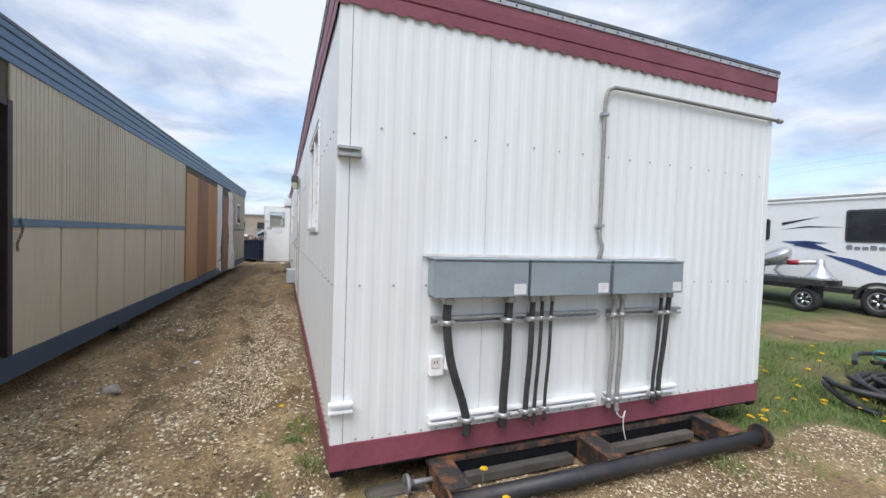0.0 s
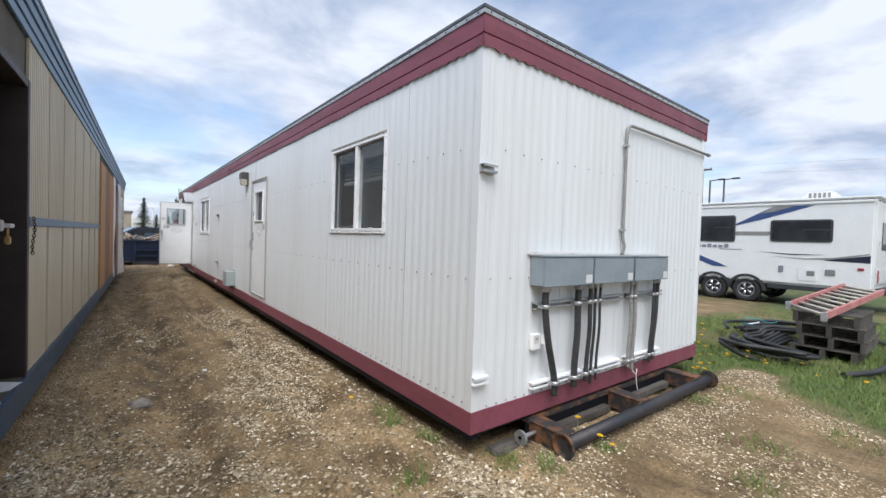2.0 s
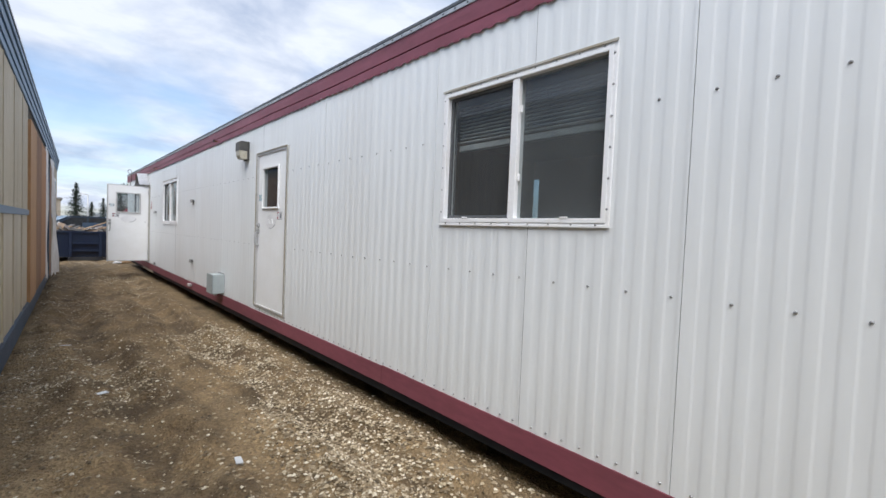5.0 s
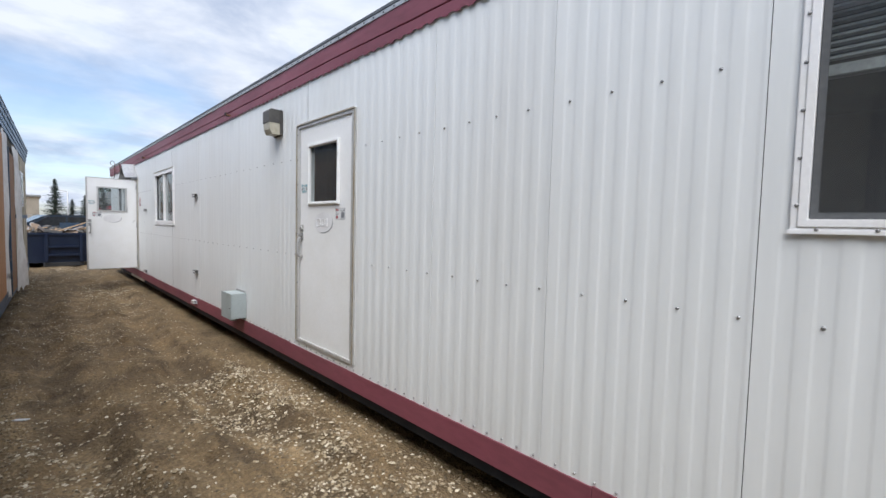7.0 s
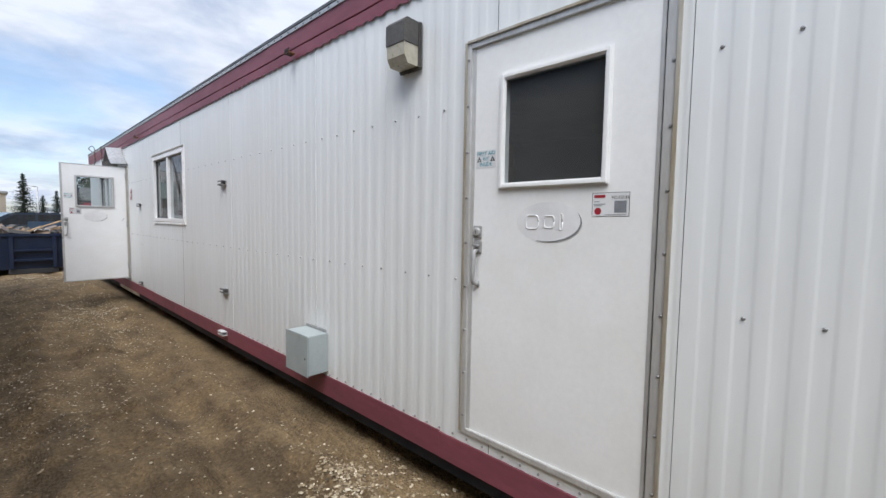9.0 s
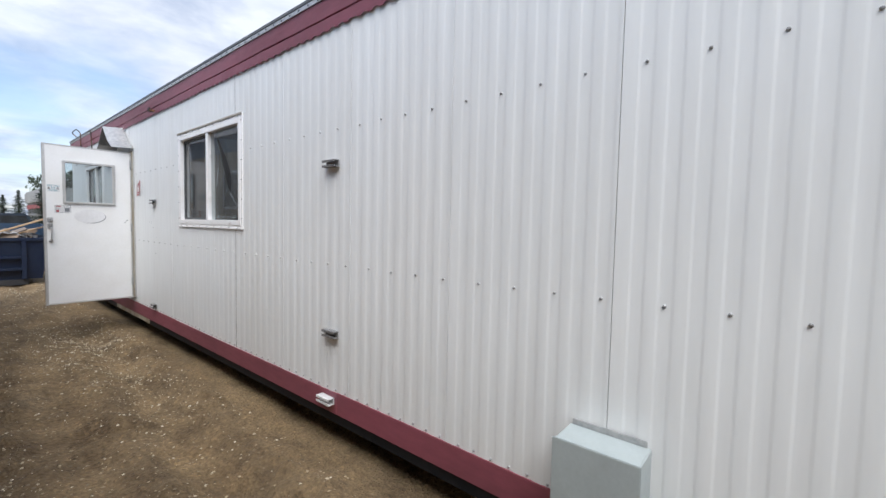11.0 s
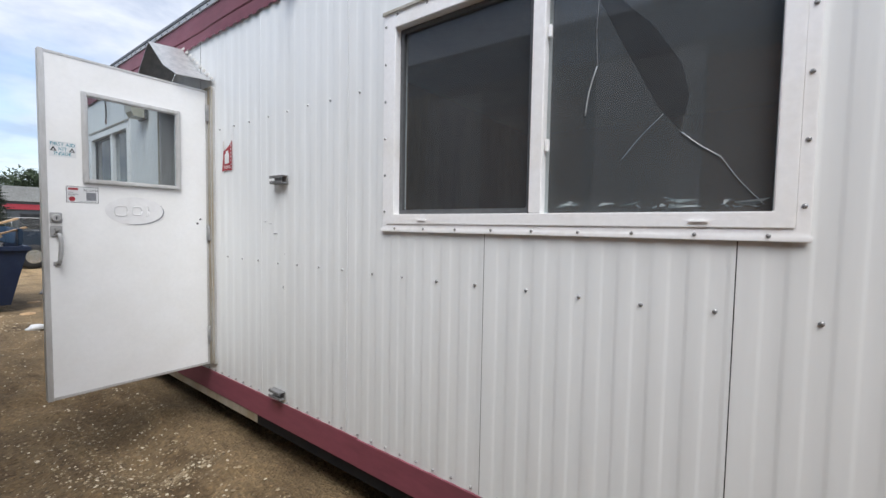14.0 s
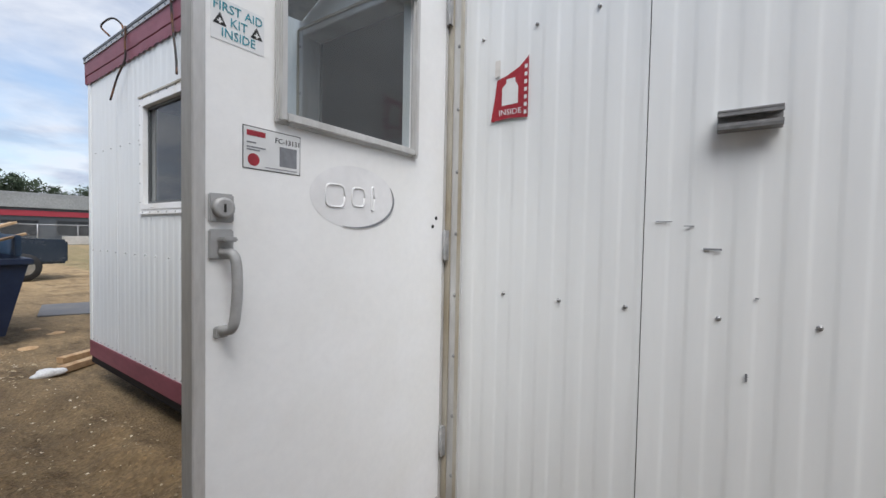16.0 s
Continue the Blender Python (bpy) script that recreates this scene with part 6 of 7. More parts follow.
def flat(name, pts, mt, parent, y=0.003, t=0.004):
    return part(name, extruded(bm_new(), pts, t, Matrix(((1, 0, 0, 0), (0, 0, 1, y), (0, 1, 0, 0), (0, 0, 0, 1)))), mt, parent)


def rounded(x0, x1, z0, z1, r, k=5):
    out = []
    for cx, cz, a0 in ((x1 - r, z1 - r, 0), (x0 + r, z1 - r, 90), (x0 + r, z0 + r, 180), (x1 - r, z0 + r, 270)):
        out += [(cx + r * math.cos(radians(a0 + 90 * i / k)), cz + r * math.sin(radians(a0 + 90 * i / k))) for i in range(k + 1)]
    return out


for a, b, z0, z1 in ((0.78, 2.09, 1.76, 2.36), (2.94, 4.17, 1.73, 2.52), (5.9, 6.7, 1.75, 2.35)):
    w = flat("window", rounded(a, b, z0, z1, 0.07), RVBLACK, rv, 0.002, 0.016)
    flat("pane", rounded(a + 0.045, b - 0.045, z0 + 0.045, z1 - 0.045, 0.04), DARKGLASS, w, 0.019, 0.003)
    flat("pane_divider", [(a + 0.05, (z0 + z1) / 2 + 0.02), (b - (b - a) * 0.55, (z0 + z1) / 2 + 0.02), (b - (b - a) * 0.55, (z0 + z1) / 2 + 0.04), (a + 0.05, (z0 + z1) / 2 + 0.04)], RVBLACK, w, 0.023, 0.004)
flat("stripe", [(1.15, 2.74), (2.05, 2.74), (2.93, 2.27), (2.93, 2.22), (2.35, 2.37), (1.75, 2.55)], RVBLUE, rv)
flat("stripe", [(1.55, 2.745), (2.05, 2.745), (2.35, 2.55), (2.0, 2.60)], RVGREY, rv, 0.0075)
flat("stripe", [(2.095, 1.93), (2.935, 1.93), (2.935, 2.04), (2.095, 2.04)], RVGREY, rv)
flat("stripe", [(0.9, 1.44), (1.6, 1.40), (2.33, 1.47), (1.6, 1.435)], RVNAVY, rv)
flat("stripe", [(0.7, 1.33), (1.3, 1.30), (2.05, 1.36), (1.3, 1.325), (0.75, 1.37), (0.10, 1.50), (0.10, 1.475)], RVGREY, rv)
flat("stripe", [(0.08, 1.45), (0.08, 1.27), (0.95, 1.29)], RVNAVY, rv)
flat("stripe", [(3.1, 0.98), (3.9, 1.30), (4.6, 1.42), (4.3, 1.28), (3.5, 0.98)], RVBLUE, rv)
flat("stripe", [(4.3, 1.45), (5.6, 1.72), (5.0, 1.75), (4.5, 1.70), (5.3, 1.62)], RVBLUE, rv, 0.0075)
flat("stripe", [(4.2, 2.10), (5.0, 2.14), (5.6, 2.05), (5.0, 2.10)], RVNAVY, rv)
flat("stripe", [(4.7, 2.38), (5.6, 2.16), (5.6, 2.24)], RVNAVY, rv)
for i in range(7):
    u = 4.14 - i * 0.152
    flat("name_mark", rounded(u - 0.125, u, 1.545, 1.66 if i in (0, 3, 6) else 1.63, 0.03, 3), GREYINK, rv)
flat("small_mark", [(2.75, 1.50), (3.35, 1.50), (3.35, 1.52), (2.75, 1.52)], RVGREY, rv)
flat("baggage_door", rounded(1.06, 1.44, 0.74, 1.07, 0.02, 2), RVWHITE, rv, 0.002, 0.012)
flat("vent", [(1.10, 0.87), (1.26, 0.87), (1.26, 1.0), (1.10, 1.0)], RVGREY, rv, 0.015, 0.004)
flat("vent", rounded(0.70, 0.90, 0.90, 1.06, 0.02, 2), RVGREY, rv, 0.002, 0.008)
flat("outlet_panel", rounded(1.76, 1.87, 0.92, 1.10, 0.01, 2), GREYINK, rv, 0.002, 0.01)
flat("marker_light", rounded(0.18, 0.30, 1.08, 1.14, 0.02, 2), REDINK, rv, 0.002, 0.015)
bm = bm_new()
box(bm, -0.012, -0.001, -1.7, -0.7, 1.6, 2.3, 0.005)
part("rear_window", bm, DARKGLASS, rv)
bm = bm_new()
box(bm, -0.02, -0.001, -RW + 0.05, -0.05, 0.75, 1.15, 0.01)
part("rear_panel", bm, RVWHITE, rv)
bm = bm_new()
box(bm, -0.03, -0.021, -0.32, -0.18, 0.80, 1.10, 0.004)
part("tail_light", bm, REDINK, rv)
bm = bm_new()
box(bm, -0.22, -0.02, -RW + 0.1, -0.1, 0.50, 0.62, 0.01)
part("bumper", bm, RVBLACK, rv)
bm = bm_new()
box(bm, 0.95, 1.62, -1.6, -0.8, RT + 0.071, RT + 0.33, 0.07)
ac = part("air_conditioner", bm, RVWHITE, rv)
for i in range(5):
    bm = bm_new()
    box(bm, 1.02 + 0.1 * i, 1.08 + 0.1 * i, -0.805, -0.793, RT + 0.12, RT + 0.28)
    part("grille", bm, RVGREY, ac)
for x in (2.6, 4.4, 5.6):
    bm = bm_new()
    box(bm, x, x + 0.4, -1.3, -0.9, RT + 0.071, RT + 0.14, 0.02)
    part("roof_vent", bm, RVWHITE, rv)


def wheel(x, y, r, parent):
    bm = bm_new()
    lathe(bm, [(r * 0.62, -0.20), (r * 0.93, -0.20), (r, -0.17), (r, -0.03), (r * 0.93, 0.0), (r * 0.62, 0.0), (r * 0.60, -0.03)], (x, y, r), "y", 26)
    w = part("wheel", bm, TYRE, parent, "black rubber tyre")
    bm = bm_new()
    lathe(bm, [(r * 0.61, -0.10), (r * 0.61, 0.0), (r * 0.56, 0.004), (r * 0.53, -0.03), (r * 0.5, -0.05), (r * 0.02, -0.05)], (x, y, r), "y", 24)
    rim = part("rim", bm, GREYINK, w)
    for k in range(5):
        a = 2 * math.pi * k / 5
        bm = bm_new()
        for s in (-0.13, 0.13):
            p0 = Vector((x + r * 0.10 * math.cos(a), y - 0.02, r + r * 0.10 * math.sin(a)))
            p1 = Vector((x + r * 0.54 * math.cos(a + s), y - 0.012, r + r * 0.54 * math.sin(a + s)))
            sweep(bm, [p0, p1], [r * 0.07, r * 0.055], 6)
        part("spoke", bm, CHROME, w)


for x in (2.61, 3.47):
    wheel(x, 0.0, 0.355, rv)
for x in (2.6, 3.46):
    wheel(x, -RW + 0.25, 0.355, rv)
bm = bm_new()
for c in (2.61, 3.47):
    n = 14
    outer = [(c + 0.47 * math.cos(a), 0.36 + 0.45 * math.sin(a)) for a in (math.pi * k / n for k in range(n + 1))]
    inner = [(c + 0.39 * math.cos(a), 0.36 + 0.385 * math.sin(a)) for a in (math.pi * k / n for k in range(n + 1))]
    extruded(bm, outer + inner[::-1], 0.22, Matrix(((1, 0, 0, 0), (0, 0, 1, -0.19), (0, 1, 0, 0), (0, 0, 0, 1))))
part("fender", bm, RVBLACK, rv, "black wheel fender skirt")
for x in (0.7, RL - 0.6):
    for y in (-0.5, -RW + 0.35):
        bm = bm_new()
        box(bm, x, x + 0.12, y, y + 0.12, 0.0, RB - 0.121)
        part("jack", bm, RVBLACK, rv)
bm = bm_new()
lathe(bm, [(0.18, -0.11), (0.34, -0.11), (0.37, -0.06), (0.37, 0.06), (0.34, 0.11), (0.18, 0.11)], (-0.6, -1.3, 0.80), "x", 26)
part("spare_wheel_cover", bm, RVGREY, rv, "grey spare wheel cover")
bm = bm_new()
sweep(bm, [(-0.02, -1.3, 0.56), (-0.6, -1.3, 0.56), (-0.6, -1.3, 0.95)], 0.04, 6)
part("spare_carrier", bm, RVBLACK, rv)

# floodlight mast lying on a low black trailer beside the travel trailer
lt = thing("light_tower", "folded floodlight tower with silver reflectors on a black trailer", "light tower", (12.75, 1.95, 0), 88, world=False)
bm = bm_new()
box(bm, 3.75, 6.3, 0.30, 1.10, 0.66, 0.80, 0.01)
part("deck", bm, RVBLACK, lt)
for x in (4.15, 5.9):
    wheel(x, 1.02, 0.30, lt)
for x in (4.15, 5.9):
    part("axle", box(bm_new(), x - 0.05, x + 0.05, 0.35, 0.82, 0.25, 0.659), RVBLACK, lt)
bm = bm_new()
lathe(bm, [(0.03, 0.50), (0.07, 0.50), (0.08, 0.36), (0.10, 0.30), (0.24, 0.10), (0.36, 0.0), (0.34, 0.0)], (3.98, 0.75, 0.801), "z", 22)
part("floodlight", bm, SILVER, lt, "silver cone floodlight")
bm = bm_new()
bmesh.ops.create_uvsphere(bm, u_segments=22, v_segments=12, radius=0.36)
bmesh.ops.bisect_plane(bm, geom=bm.verts[:] + bm.edges[:] + bm.faces[:], plane_co=(0, 0, -0.08), plane_no=(0, 0, -1), clear_outer=True)
bmesh.ops.contextual_create(bm, geom=[e for e in bm.edges if e.is_boundary])
bm.transform(Matrix.Translation((5.0, 0.72, 1.36)) @ pose(0, 0, 0, 28, 200, 0) @ Matrix.Diagonal((1, 0.8, 0.75, 1)))
part("floodlight", bm, SILVER, lt, "silver dome floodlight", smooth=True)
bm = bm_new()
sweep(bm, [(5.7, 0.7, 1.02), (4.9, 0.7, 1.15), (4.0, 0.72, 1.22)], 0.055, 8)
part("mast", bm, GALV, lt)
bm = bm_new()
sweep(bm, [(4.72, 0.7, 1.165), (4.45, 0.705, 1.185)], 0.062, 8)
part("mast_band", bm, REDINK, lt, "red painted band")
for p in ([(4.9, 0.7, 1.12), (5.0, 0.72, 0.95), (4.85, 0.7, 0.80)], [(5.3, 0.7, 1.08), (5.35, 0.7, 0.80)], [(5.6, 0.7, 1.03), (5.65, 0.7, 0.80)]):
    bm = bm_new()
    sweep(bm, p, 0.045, 8)
    part("mast_support", bm, GALV, lt)

RUNGWOOD = surf("pale_worn_rung", (0.55, 0.50, 0.43), (0.45, 0.40, 0.34), 0.6, scale=9)

# ---- scaffold frame on old pallets, with hoses ----
A, B, C, D = Vector((6.08, 1.88, 0.72)), Vector((5.36, 1.37, 0.70)), Vector((8.39, 1.62, 0.93)), Vector((7.85, 1.10, 0.91))
lad = thing("ladder", "wide ladder with faded red rails lying on pallets", "ladder", (6.9, 1.5, 0.66))
for p, q in ((A, C), (B, D)):
    bm = bm_new()
    d = (q - p).normalized()
    s = d.cross(Vector((0, 0, 1))).normalized()
    u = s.cross(d)
    m = Matrix((d, s, u)).transposed().to_4x4()
    box(bm, 0, (q - p).length, -0.018, 0.018, -0.045, 0.045, 0.005, Matrix.Translation(p) @ m)
    part("rail", bm, PINK, lad, "faded red rail")
for i in range(9):
    t = 0.03 + i * 0.118
    bm = bm_new()
    sweep(bm, [A.lerp(C, t), B.lerp(D, t)], 0.021, 8)
    part("rung", bm, RUNGWOOD, lad, "pale rung")
for p in (A, B):
    bm = bm_new()
    box(bm, p.x - 0.04, p.x + 0.02, p.y - 0.03, p.y + 0.03, p.z - 0.06, p.z + 0.055, 0.006)
    part("end_cap", bm, GALV, lad)
for lvl in range(4):
    pl = thing("pallet", "weathered grey wooden pallet in a stack", "pallet", (6.6, 1.45, 0.165 * lvl), group="pallet stack")
    dx, dy = 0.05 * math.sin(lvl * 3.1), 0.05 * math.cos(lvl * 2.3)
    for k in range(6):
        bm = bm_new()
        x = 6.15 + k * 0.20 + dx
        box(bm, x, x + 0.12, 1.08 + dy, 1.82 + dy, 0.165 * lvl + 0.14, 0.165 * lvl + 0.162, 0.003)
        part("deck_board", bm, GREYWOOD, pl)
    for k in range(3):
        bm = bm_new()
        y = 1.1 + k * 0.32 + dy
        box(bm, 6.15 + dx, 7.27 + dx, y, y + 0.06, 0.165 * lvl + 0.0, 0.165 * lvl + 0.139, 0.003)
        part("runner", bm, GREYWOOD, pl)


def hose(points, r, label):
    bm = bm_new()
    sweep(bm, arc(points, 6), r, 9)
    return solid("hose", bm, HOSE, label, "hose", "black hoses")


hr = random.Random(3)
for k in range(7):
    r0, r1, cx, cy = 0.85 + 0.10 * k, 0.48 + 0.045 * k, 6.50 + hr.uniform(-0.15, 0.15), 2.0 + hr.uniform(-0.1, 0.1)
    pts = []
    for i in range(13):
        a = radians(80 + i * 26 + 10 * k)
        x, y = cx + r0 * math.cos(a) * hr.uniform(0.9, 1.08), cy + r1 * math.sin(a) * hr.uniform(0.9, 1.1) + (0.25 if math.cos(a) > 0.2 else 0)
        if 5.75 < x < 7.35 and y < 2.06:
            y = 2.06 + 0.04 * k
        pts.append((x, y, dirt_height(x, y) + 0.035 + 0.028 * k + 0.016 * math.sin(i)))
    hose(pts, 0.028, "thick black rubber hose coiled in the grass")
hose([(5.08, 1.95, 0.04), (5.00, 2.15, 0.10), (5.10, 2.36, 0.17), (5.30, 2.46, 0.16), (5.55, 2.42, 0.08), (5.7, 2.30, 0.06), (5.95, 2.2, 0.1)], 0.030, "thick black rubber hose arching out of the grass")
hose([(5.2, 1.15, 0.05), (5.6, 0.92, 0.08), (6.2, 0.85, 0.10), (7.0, 0.86, 0.09), (7.8, 0.9, 0.06), (8.4, 1.2, 0.05)], 0.034, "thick black rubber hose lying along the pallets")
bm = bm_new()
sweep(bm, arc([(6.35, 2.35, 0.30), (6.15, 2.45, 0.36), (6.10, 2.40, 0.44), (6.3, 2.3, 0.42), (6.5, 2.2, 0.36), (6.75, 2.15, 0.36)], 6), 0.008, 6)
solid("rope", bm, TEAL, "teal rope knotted on the hoses", "rope")
bm = bm_new()
sweep(bm, arc([(6.25, 2.42, 0.32), (6.45, 2.33, 0.34), (6.6, 2.36, 0.33)], 5), 0.014, 6)
solid("rag", bm, PLASTIC, "white rag tied round a hose", "rag")

# ---- the end of the alley: dumpster, debris, lumber ----
dm = thing("dumpster", "dark blue steel roll-off dumpster full of debris", "dumpster", (-1.7, 23.3, 0))
bm = bm_new()
ya, yb = 22.2, 24.2
lo_ = [(-3.5, ya + 0.06, 0.13), (-0.03, ya + 0.06, 0.13), (-0.03, yb, 0.13), (-3.5, yb, 0.13)]
hi_ = [(-3.7, ya, 1.0), (0.17, ya, 1.0), (0.17, yb + 0.05, 1.0), (-3.7, yb + 0.05, 1.0)]
tp_ = [(x, y, 1.02) for x, y, z in hi_]
a = [bm.verts.new(v) for v in lo_]
b = [bm.verts.new(v) for v in hi_]
bm.faces.new(a[::-1])
for i in range(4):
    bm.faces.new((a[i], a[(i + 1) % 4], b[(i + 1) % 4], b[i]))
part("body", bm, BINBLUE, dm)
bm = bm_new()
box(bm, -3.74, 0.21, ya - 0.04, ya + 0.05, 0.985, 1.06, 0.01)
box(bm, 0.12, 0.21, ya + 0.051, yb + 0.06, 0.985, 1.06, 0.01)
box(bm, -3.74, 0.119, yb - 0.02, yb + 0.06, 0.985, 1.06, 0.01)
part("rim", bm, BINBLUE, dm)
bm = bm_new()
box(bm, -0.75, 0.185, yb - 0.3, yb - 0.24, 1.061, 1.36, 0.01)
box(bm, 0.13, 0.19, ya + 0.5, yb - 0.31, 1.061, 1.34, 0.01)
part("upper_side", bm, NAVY, dm, "worn blue upper side panel")
for x in (-3.0, -2.1, -1.14, -0.32):
    bm = bm_new()
    box(bm, x - 0.04, x + 0.04, ya - 0.05, ya + 0.055, 0.14, 0.984, 0.006)
    part("rib", bm, BINBLUE, dm)
for z in (0.36, 0.62):
    bm = bm_new()
    box(bm, -1.10, -0.36, ya - 0.045, ya + 0.05, z - 0.025, z + 0.025, 0.005)
    part("rung", bm, BINBLUE, dm)
for x in (-2.9, -0.7):
    bm = bm_new()
    box(bm, x - 0.5, x + 0.45, ya + 0.02, yb, 0.0, 0.129, 0.01)
    part("skid", bm, RVBLACK, dm)
bm = bm_new()
rr = random.Random(8)
for _ in range(150):
    x, y, s = rr.uniform(-3.5, -0.15), rr.uniform(ya + 0.15, yb - 0.35), rr.uniform(0.05, 0.22)
    box(bm, -s, s, -s * 0.6, s * 0.6, -s * 0.2, s * 0.2, 0, Matrix.Translation((x, y, 0.98 + rr.uniform(0, 0.22) * (1 - abs(x + 1.7) / 3))) @ pose(0, 0, 0, rr.uniform(-50, 50), rr.uniform(-50, 50), rr.uniform(0, 180)))
solid("debris", bm, RUBBISH, "jumble of building debris heaped in the dumpster", "debris", kind="stuff")
for p, q, w in (((-1.05, 22.5, 1.02), (0.10, 22.55, 1.50), 0.30), ((-0.7, 22.9, 1.0), (0.25, 22.8, 1.36), 0.16), ((-1.9, 22.4, 1.05), (-1.1, 22.6, 1.22), 0.09)):
    bm = bm_new()
    p, q = Vector(p), Vector(q)
    d = (q - p).normalized()
    s = Vector((0, 1, 0))
    s = (s - d * s.dot(d)).normalized()
    box(bm, 0, (q - p).length, -w / 2, w / 2, -0.012, 0.012, 0, Matrix.Translation(p) @ Matrix((d, s, d.cross(s))).transposed().to_4x4())
    solid("plank", bm, LUMBER, "broken board sticking out of the dumpster", "plank", "debris boards")
for p, q in (((0.10, 20.54, 0.05), (0.95, 21.0, 0.06)), ((0.18, 20.95, 0.045), (1.0, 21.3, 0.05))):
    bm = bm_new()
    p, q = Vector(p), Vector(q)
    d = (q - p).normalized()
    s = Vector((0, 0, 1)).cross(d).normalized()
    box(bm, 0, (q - p).length, -0.05, 0.05, -0.04, 0.022, 0.004, Matrix.Translation(p) @ Matrix((d, s, d.cross(s))).transposed().to_4x4())
    solid("lumber_stud", bm, LUMBER, "pale lumber stud lying under the trailer end", "lumber", "lumber studs")
solid("plastic_wrap", rock((0.0, 20.47, 0.05), (0.13, 0.065, 0.045), 9), PLASTIC, "crumpled white plastic round the end of a stud", "plastic", smooth=True)
bm = bm_new()
extruded(bm, [(0.6, 24.2), (1.35, 23.85), (2.2, 25.0), (0.9, 25.5)], 0.03, Matrix.Translation((0, 0, 0.0)))
solid("rubber_mat", bm, MAT, "flat grey rubber mat on the dirt", "mat")
for x, y in ((0.35, 23.1), (0.1, 21.9), (0.5, 22.6)):
    solid("clod", rock((x, y, 0.01), (0.10, 0.06, 0.03), x * 7), LUMBER, "pale scrap lying on the dirt", "scrap", "dirt scraps", smooth=True)
for i, (x, y) in enumerate(((-1.42, 7.0), (-0.9, 5.2), (-1.6, 8.7))):
    bm = bm_new()
    box(bm, -0.05, 0.05, -0.02, 0.02, 0, 0.006, 0, Matrix.Translation((x, y, dirt_height(x, y) + 0.01)) @ pose(0, 0, 0, 8, 5, 30 + 50 * i))
    solid("litter", bm, PAPER, "small white scrap of litter on the dirt", "litter", "litter scraps")

# ---- pickup beyond the dumpster ----
def pickup(at, turn, mt, label):
    pk = thing("pickup_truck", label, "pickup truck", at, turn, world=False, group="parked pickups")
    side = [(-2.7, 0.45), (2.65, 0.45), (2.75, 0.75), (2.65, 1.08), (1.45, 1.14), (0.72, 1.64), (-0.75, 1.66), (-0.95, 1.12), (-2.7, 1.12)]
    bm = bm_new()
    extruded(bm, side, 1.86, Matrix(((1, 0, 0, 0), (0, 0, 1, -0.93), (0, 1, 0, 0), (0, 0, 0, 1))))
    bmesh.ops.bevel(bm, geom=bm.edges[:], offset=0.06, segments=2, affect="EDGES")
    part("body", bm, mt, pk)
    for s in (-1, 1):
        m = Matrix(((1, 0, 0, 0), (0, 0, 1, s * 0.932), (0, 1, 0, 0), (0, 0, 0, 1)))
        for pts in ([(1.18, 1.18), (0.66, 1.56), (0.05, 1.57), (0.05, 1.18)], [(-0.02, 1.18), (-0.02, 1.57), (-0.68, 1.57), (-0.82, 1.18)]):
            part("window", extruded(bm_new(), pts, s * 0.006, m), DARKGLASS, pk)
        for x in (-1.75, 1.75):
            bm = bm_new()
            lathe(bm, [(0.2, -0.11), (0.36, -0.11), (0.38, 0), (0.36, 0.11), (0.2, 0.11)], (x, s * 0.86, 0.38), "y", 20)
            w = part("wheel", bm, TYRE, pk)
            bm = bm_new()
            lathe(bm, [(0.21, -0.112), (0.21, 0.112)], (x, s * 0.86, 0.38), "y", 16)
            part("rim", bm, CHROME, w)
    bm = bm_new()
    box(bm, 2.74, 2.80, -0.8, 0.8, 0.5, 0.66, 0.02)
    part("bumper", bm, CHROME, pk)
    return pk


pickup((-0.4, 31.0, 0.0), 190, TRUCKBLUE, "dark blue pickup truck parked beyond the dumpster")
pickup((-6.2, 33.0, 0.0), 170, TRUCKBLUE, "dark blue pickup truck parked further along the yard")

# ---- distance ----
def building(name, label, x0, x1, y0, y1, z, layers, bays):
    bd = thing(name, label, "building", ((x0 + x1) / 2, y0, 0))
    for nm, mt, a, b, o in layers:
        bm = bm_new()
        box(bm, x0 - o, x1 + o, y0 - o, y1 + o, a, b)
        part(nm, bm, mt, bd)
    bm = bm_new()
    box(bm, x0 - 0.2, x1 + 0.2, y0 - 0.2, y1 + 0.2, z, z + 0.25, 0.05)
    part("roof", bm, METALROOF, bd)
    for x, w, a, b in bays:
        bm = bm_new()
        box(bm, x, x + w, y0 - 0.08, y0 - 0.001, a, b, 0.02)
        wd = part("window", bm, RVBLACK, bd)
        bm = bm_new()
        box(bm, x + 0.1, x + w - 0.1, y0 - 0.10, y0 - 0.081, a + 0.1, b - 0.1)
        part("pane", bm, DARKGLASS, wd)
    return bd


building("shop_building", "long dark shop building with grey roof and red band", 6.6, 52, 78, 98, 5.0, (("wall", DARKWALL, 0, 2.7, 0.0), ("red_band", REDBAND, 2.701, 3.29, 0.12), ("fascia", DARKWALL, 3.291, 3.6, 0.02), ("roof_slope", METALROOF, 3.601, 4.999, 0.3)), [(7.6 + 4.4 * i, 3.0, 0.6, 2.3) for i in range(9)])
building("beige_building", "beige flat-roofed building behind the parked trucks", -22, -0.45, 75, 90, 3.95, (("wall", BEIGE, 0, 3.949, 0.0),), [(-20 + 3.2 * i, 1.4, 1.6, 2.9) for i in range(6)])
other = thing("neighbour_trailer", "white site trailer with maroon fascia behind the travel trailer", "office trailer", (24, -6, 0))
